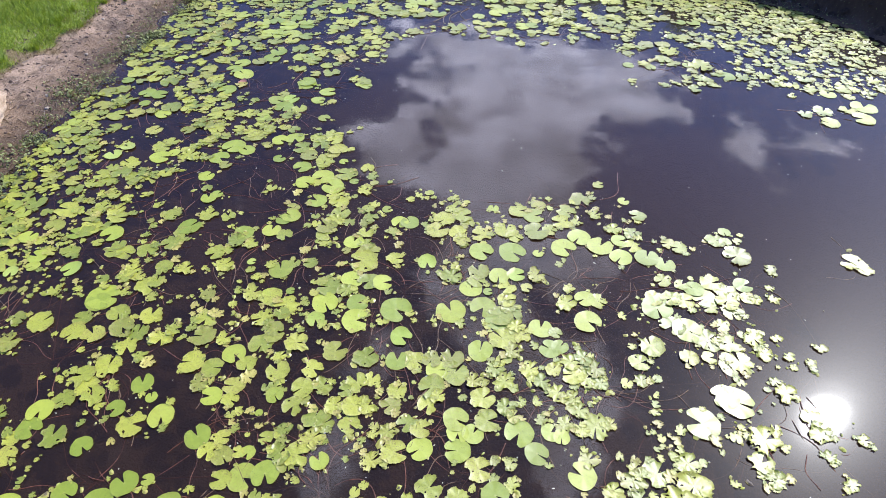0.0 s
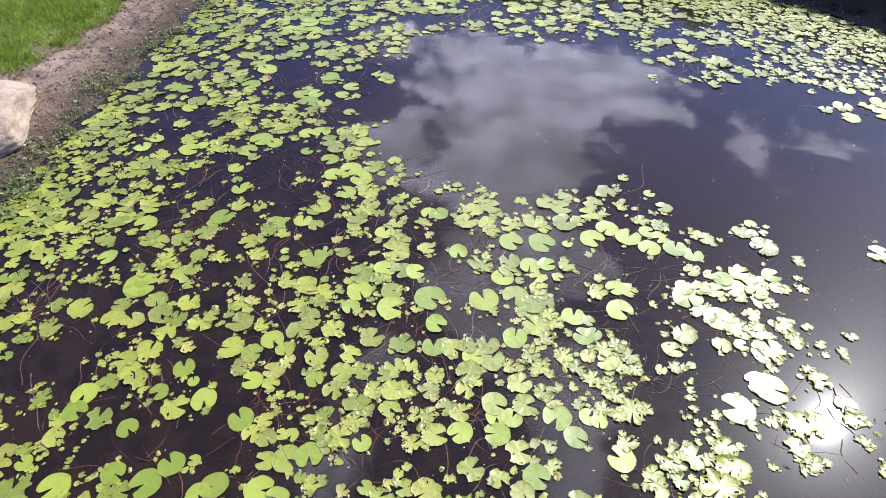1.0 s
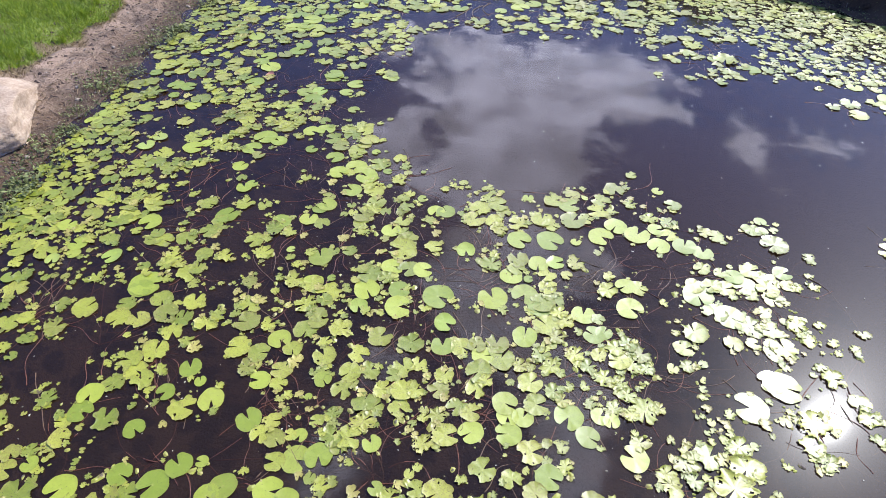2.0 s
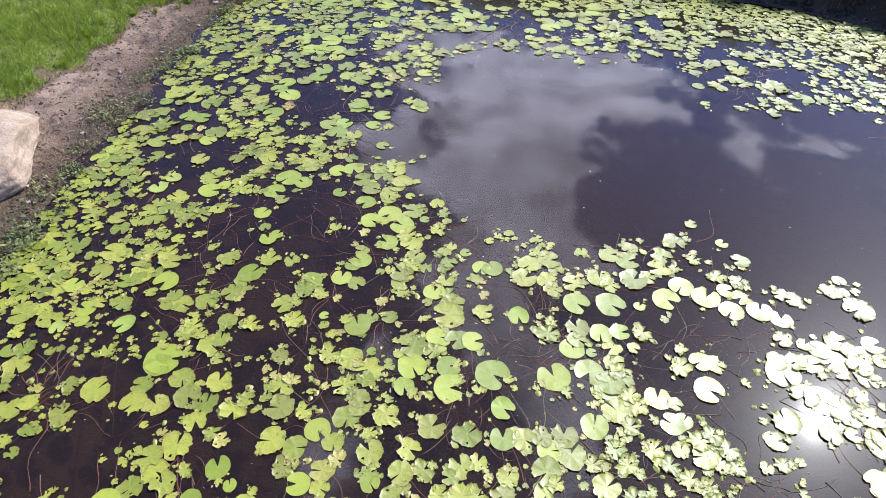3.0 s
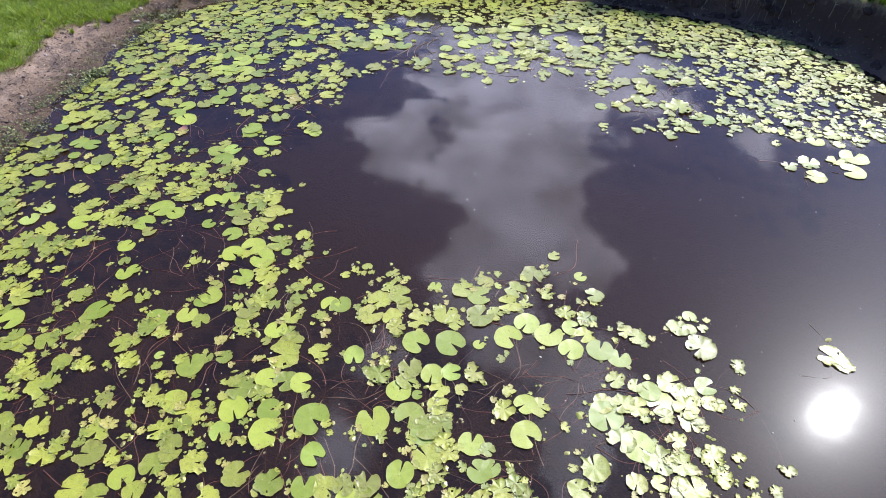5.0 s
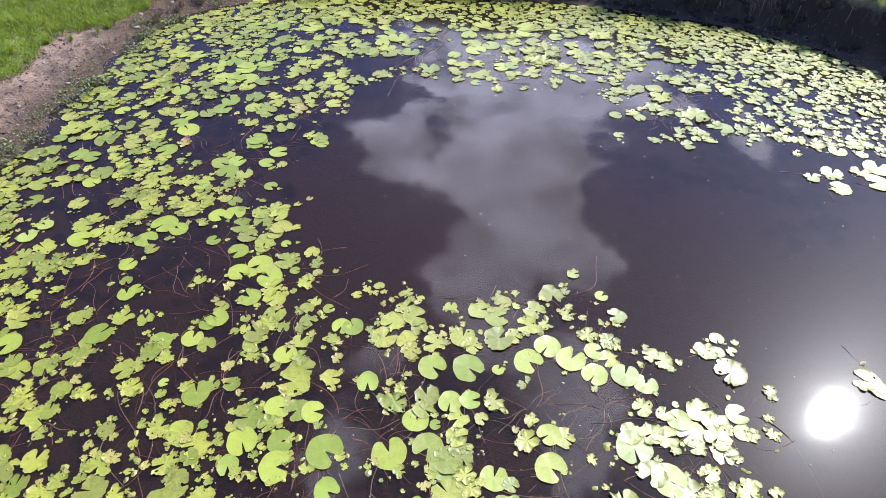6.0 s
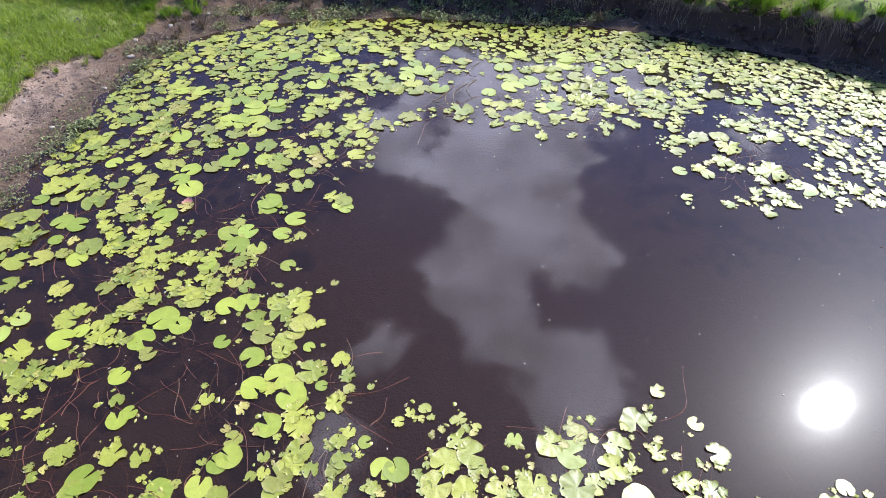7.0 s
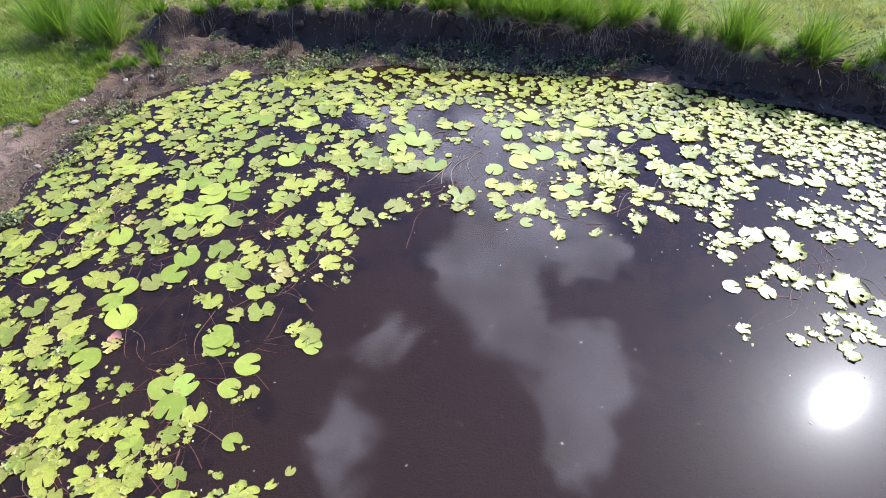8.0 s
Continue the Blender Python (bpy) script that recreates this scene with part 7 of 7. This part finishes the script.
def clods(count, seed):
    """Crumbs of dark earth and trodden mud lumps on the bare bank."""
    r = random.Random(seed)
    verts, faces = [], []
    while count:
        x, y = r.uniform(-8.0, 7.5), r.uniform(4.0, 16.5)
        s = shore_at(x, y)
        if not 0.05 < s < 2.0 or (x > -4.5 and y < 12):
            continue
        if cheap_noise(x * 2.5, y * 2.5, 6) < r.uniform(-1.0, 1.0):
            continue
        count -= 1
        size = r.uniform(0.008, 0.034) * (1.8 if r.random() < 0.06 else 1)
        z = ground_height(x, y)
        b = len(verts)
        for u, v, w in ((1, 0, 0), (0, 1, 0), (-1, 0, 0), (0, -1, 0), (0.1, 0.1, 0.9)):
            verts.append((x + size * u * r.uniform(0.6, 1.3), y + size * v * r.uniform(0.6, 1.3), z + size * (w * r.uniform(0.6, 1.1) - 0.1)))
        faces += [(b, b + 1, b + 4), (b + 1, b + 2, b + 4), (b + 2, b + 3, b + 4), (b + 3, b, b + 4)]
    tagged(new("mud_clods", mesh_from("mud_clods", verts, faces, M_CLOD)), "dark crumbs of mud and leaf litter on the bare bank", "mud", kind="stuff")


def litter(name, count, seed, mat, size, label, low, high):
    """Twigs, dead stalks and leaf litter lying about."""
    r = random.Random(seed)
    verts, faces = [], []
    while count:
        x, y = r.uniform(-8.0, 7.8), r.uniform(4.0, 17.0)
        s = shore_at(x, y)
        if not low < s < high or (x > -4.5 and y < 12):
            continue
        count -= 1
        n, a, w = r.uniform(*size), r.uniform(0, 6.28), r.uniform(0.002, 0.006)
        d, side = Vector((math.cos(a), math.sin(a), 0)) * n, Vector((-math.sin(a), math.cos(a), 0)) * w
        p0, p2 = Vector((x, y, 0)) - d, Vector((x, y, 0)) + d
        p0.z, p2.z = ground_height(p0.x, p0.y) + 0.006, ground_height(p2.x, p2.y) + r.uniform(0.006, 0.03)
        p1 = (p0 + p2) / 2 + Vector((r.gauss(0, 0.15) * n, r.gauss(0, 0.15) * n, r.uniform(0.0, 0.35) * n))
        b = len(verts)
        for p in (p0, p1, p2):
            verts += [p - side, p + Vector((0, 0, w * 1.6)), p + side]
        for k in (0, 3):
            faces += [(b + k, b + k + 1, b + k + 4, b + k + 3), (b + k + 1, b + k + 2, b + k + 5, b + k + 4)]
    tagged(new(name, mesh_from(name, verts, faces, mat)), label, "litter", kind="stuff")


clods(2600, 91)
litter("twigs", 600, 92, M_TWIG, (0.02, 0.08), "dead twigs and stalks scattered on the mud bank", 0.05, 1.9)
litter("straw", 1100, 93, M_STRAW, (0.015, 0.06), "dry flattened grass stalks on the foot of the bank", 0.15, 1.7)


# ---------------------------------------------------------------- dead grass and roots hanging down the cut bank
def hanging_thatch(count, seed):
    r = random.Random(seed)
    verts, faces = [], []
    while count:
        x = r.uniform(-5.6, 8.0)
        if cheap_noise(x * 3.0, 1.0, 17) < r.uniform(-0.3, 1.1):
            continue
        y = 12.0
        goal = lip_distance(x, 14.5) + r.uniform(-0.15, 0.12)
        while y < 18 and shore_at(x, y) < goal:
            y += 0.05
        count -= 1
        top = Vector((x, y, ground_height(x, y) + r.uniform(0.0, 0.06)))
        n = r.uniform(0.10, 0.55)
        out = Vector((r.gauss(0, 0.7), -1, 0)).normalized()
        w = Vector((r.uniform(0.002, 0.005), 0, 0))
        b = len(verts)
        for k in range(5):
            f = k / 4
            p = top + out * n * (0.75 * f - 0.15 * f * f) + Vector((r.gauss(0, 0.006), 0, n * (0.25 * f - 0.95 * f * f)))
            p.z = max(p.z, ground_height(p.x, p.y) + 0.012)
            verts += [p - w * (1.1 - f), p + w * (1.1 - f)]
        faces += [(b + 2 * k, b + 2 * k + 1, b + 2 * k + 3, b + 2 * k + 2) for k in range(4)]
    tagged(new("hanging_thatch", mesh_from("hanging_thatch", verts, faces, M_STRAW)), "bleached dead grass and roots hanging down the earth bank", "dead grass", kind="stuff")


def margin_sprouts(count, seed):
    """Loose small leaves of creeping weed strewn along the waterline."""
    r = random.Random(seed)
    verts, faces = [], []
    while count:
        x, y = r.uniform(-6.8, 8.4), r.uniform(3.5, 16.0)
        s = shore_at(x, y)
        if not -0.10 < s < (0.30 + 0.3 * r.random() if x < -4.8 else 0.6 + 0.5 * r.random()) or (x > -4.5 and y < 11) or cheap_noise(x * 2.6, y * 2.6, 19) < r.uniform(-0.6, 1.1):
            continue
        count -= 1
        size = r.uniform(0.009, 0.026)
        m = pose(x, y, max(0, ground_height(x, y)) + r.uniform(0.008, 0.04), r.gauss(0, 28), r.gauss(0, 28), r.uniform(0, 360))
        b = len(verts)
        for u, v, w in ((-1, 0, 0), (-0.3, 0.42, 0.12), (0.5, 0.34, 0.1), (1.1, 0, -0.1), (0.5, -0.34, 0.1), (-0.3, -0.42, 0.12)):
            verts.append(m @ Vector((u * size, v * size, w * size)))
        faces += [(b, b + 1, b + 5), (b + 1, b + 2, b + 4, b + 5), (b + 2, b + 3, b + 4)]
    tagged(new("creeping_weed", mesh_from("creeping_weed", verts, faces, M_WEED)), "small pale leaves of creeping weed along the muddy waterline", "water weed", kind="stuff")


def earth_lumps(count, seed):
    """Slumped lumps of earth sticking out of the cut face and lying at its foot."""
    r = random.Random(seed)
    verts, faces = [], []
    ball = bmesh.new()
    bmesh.ops.create_icosphere(ball, subdivisions=2, radius=1)
    ball.verts.index_update()
    pts = [v.co.copy() for v in ball.verts]
    tris = [tuple(v.index for v in f.verts) for f in ball.faces]
    ball.free()
    for _ in range(count):
        x = r.uniform(-4.4, 8.2)
        goal = lip_distance(x, 14.5) - r.uniform(0.0, 0.55)
        y = 11.0
        while y < 18 and shore_at(x, y) < max(0.15, goal):
            y += 0.05
        size = r.uniform(0.04, 0.13)
        m = pose(x, y, ground_height(x, y) - size * 0.42, r.gauss(0, 25), r.gauss(0, 25), r.uniform(0, 360)) @ Matrix.Diagonal((size * r.uniform(0.8, 1.6), size, size * r.uniform(0.5, 0.9), 1))
        b, o = len(verts), Vector((r.uniform(0, 50), 0, 0))
        for p in pts:
            verts.append(m @ (p * (1 + 0.45 * noise.noise(p * 1.6 + o) + 0.15 * noise.noise(p * 4 + o))))
        faces += [(b + i, b + j, b + k) for i, j, k in tris]
    tagged(new("earth_lumps", mesh_from("earth_lumps", verts, faces, M_EARTH)), "rough brown lumps of slumped earth on the cut bank", "earth", kind="stuff")


earth_lumps(230, 97)
hanging_thatch(900, 95)
margin_sprouts(3400, 96)

# thin tufts of grass and weed on the bare foot of the far bank
tuft_dice = random.Random(33)
for i in range(26):
    x = tuft_dice.uniform(-6.0, 3.6)
    y = 13.0
    goal = tuft_dice.uniform(0.35, 1.6)
    while y < 18 and shore_at(x, y) < goal:
        y += 0.05
    tussock(x, y, tuft_dice.uniform(0.07, 0.18), tuft_dice.randrange(20, 70), 700 + i, "thin short tuft of grass on the bare bank", M_GRASS)

for i in range(30):
    y = tuft_dice.uniform(8.0, 15.0)
    x = float(np.interp(y, TURF_EDGE[0], TURF_EDGE[1])) + tuft_dice.uniform(-0.25, 0.35)
    tussock(x, y, tuft_dice.uniform(0.10, 0.24), tuft_dice.randrange(30, 110), 760 + i, "ragged tuft of grass at the edge of the lawn", M_GRASS)

# dry weeds, leafy plants and rotting leaves on the foot of the far bank
foot_dice = random.Random(44)
for i in range(46):
    x, goal = foot_dice.uniform(-5.6, 3.4), foot_dice.uniform(0.12, 0.8)
    y = 12.6
    while y < 18 and shore_at(x, y) < goal:
        y += 0.04
    tussock(x, y, foot_dice.uniform(0.10, 0.30), foot_dice.randrange(24, 70), 820 + i, "dry brown weed tuft on the foot of the bank", M_WITHERED)
for i in range(16):
    x, goal = foot_dice.uniform(-5.9, 1.6), foot_dice.uniform(0.25, 1.3)
    y = 12.6
    while y < 18 and shore_at(x, y) < goal:
        y += 0.04
    weed(x, y, foot_dice.uniform(0.5, 1.0))
litter("rotting_leaves", 950, 98, M_CLOD, (0.012, 0.045), "dark rotting leaves and stalks strewn over the mud", 0.03, 1.5)
litter("pale_chips", 420, 99, M_STONE, (0.006, 0.018), "pale chips of dead leaf and shell on the mud", 0.03, 1.3)
for i in range(14):
    x, y = foot_dice.uniform(-6.3, -5.1), foot_dice.uniform(13.9, 15.0)
    tussock(x, y, foot_dice.uniform(0.16, 0.34), foot_dice.randrange(70, 150), 880 + i, "low bushy green weed at the foot of the tussocks", M_REED)
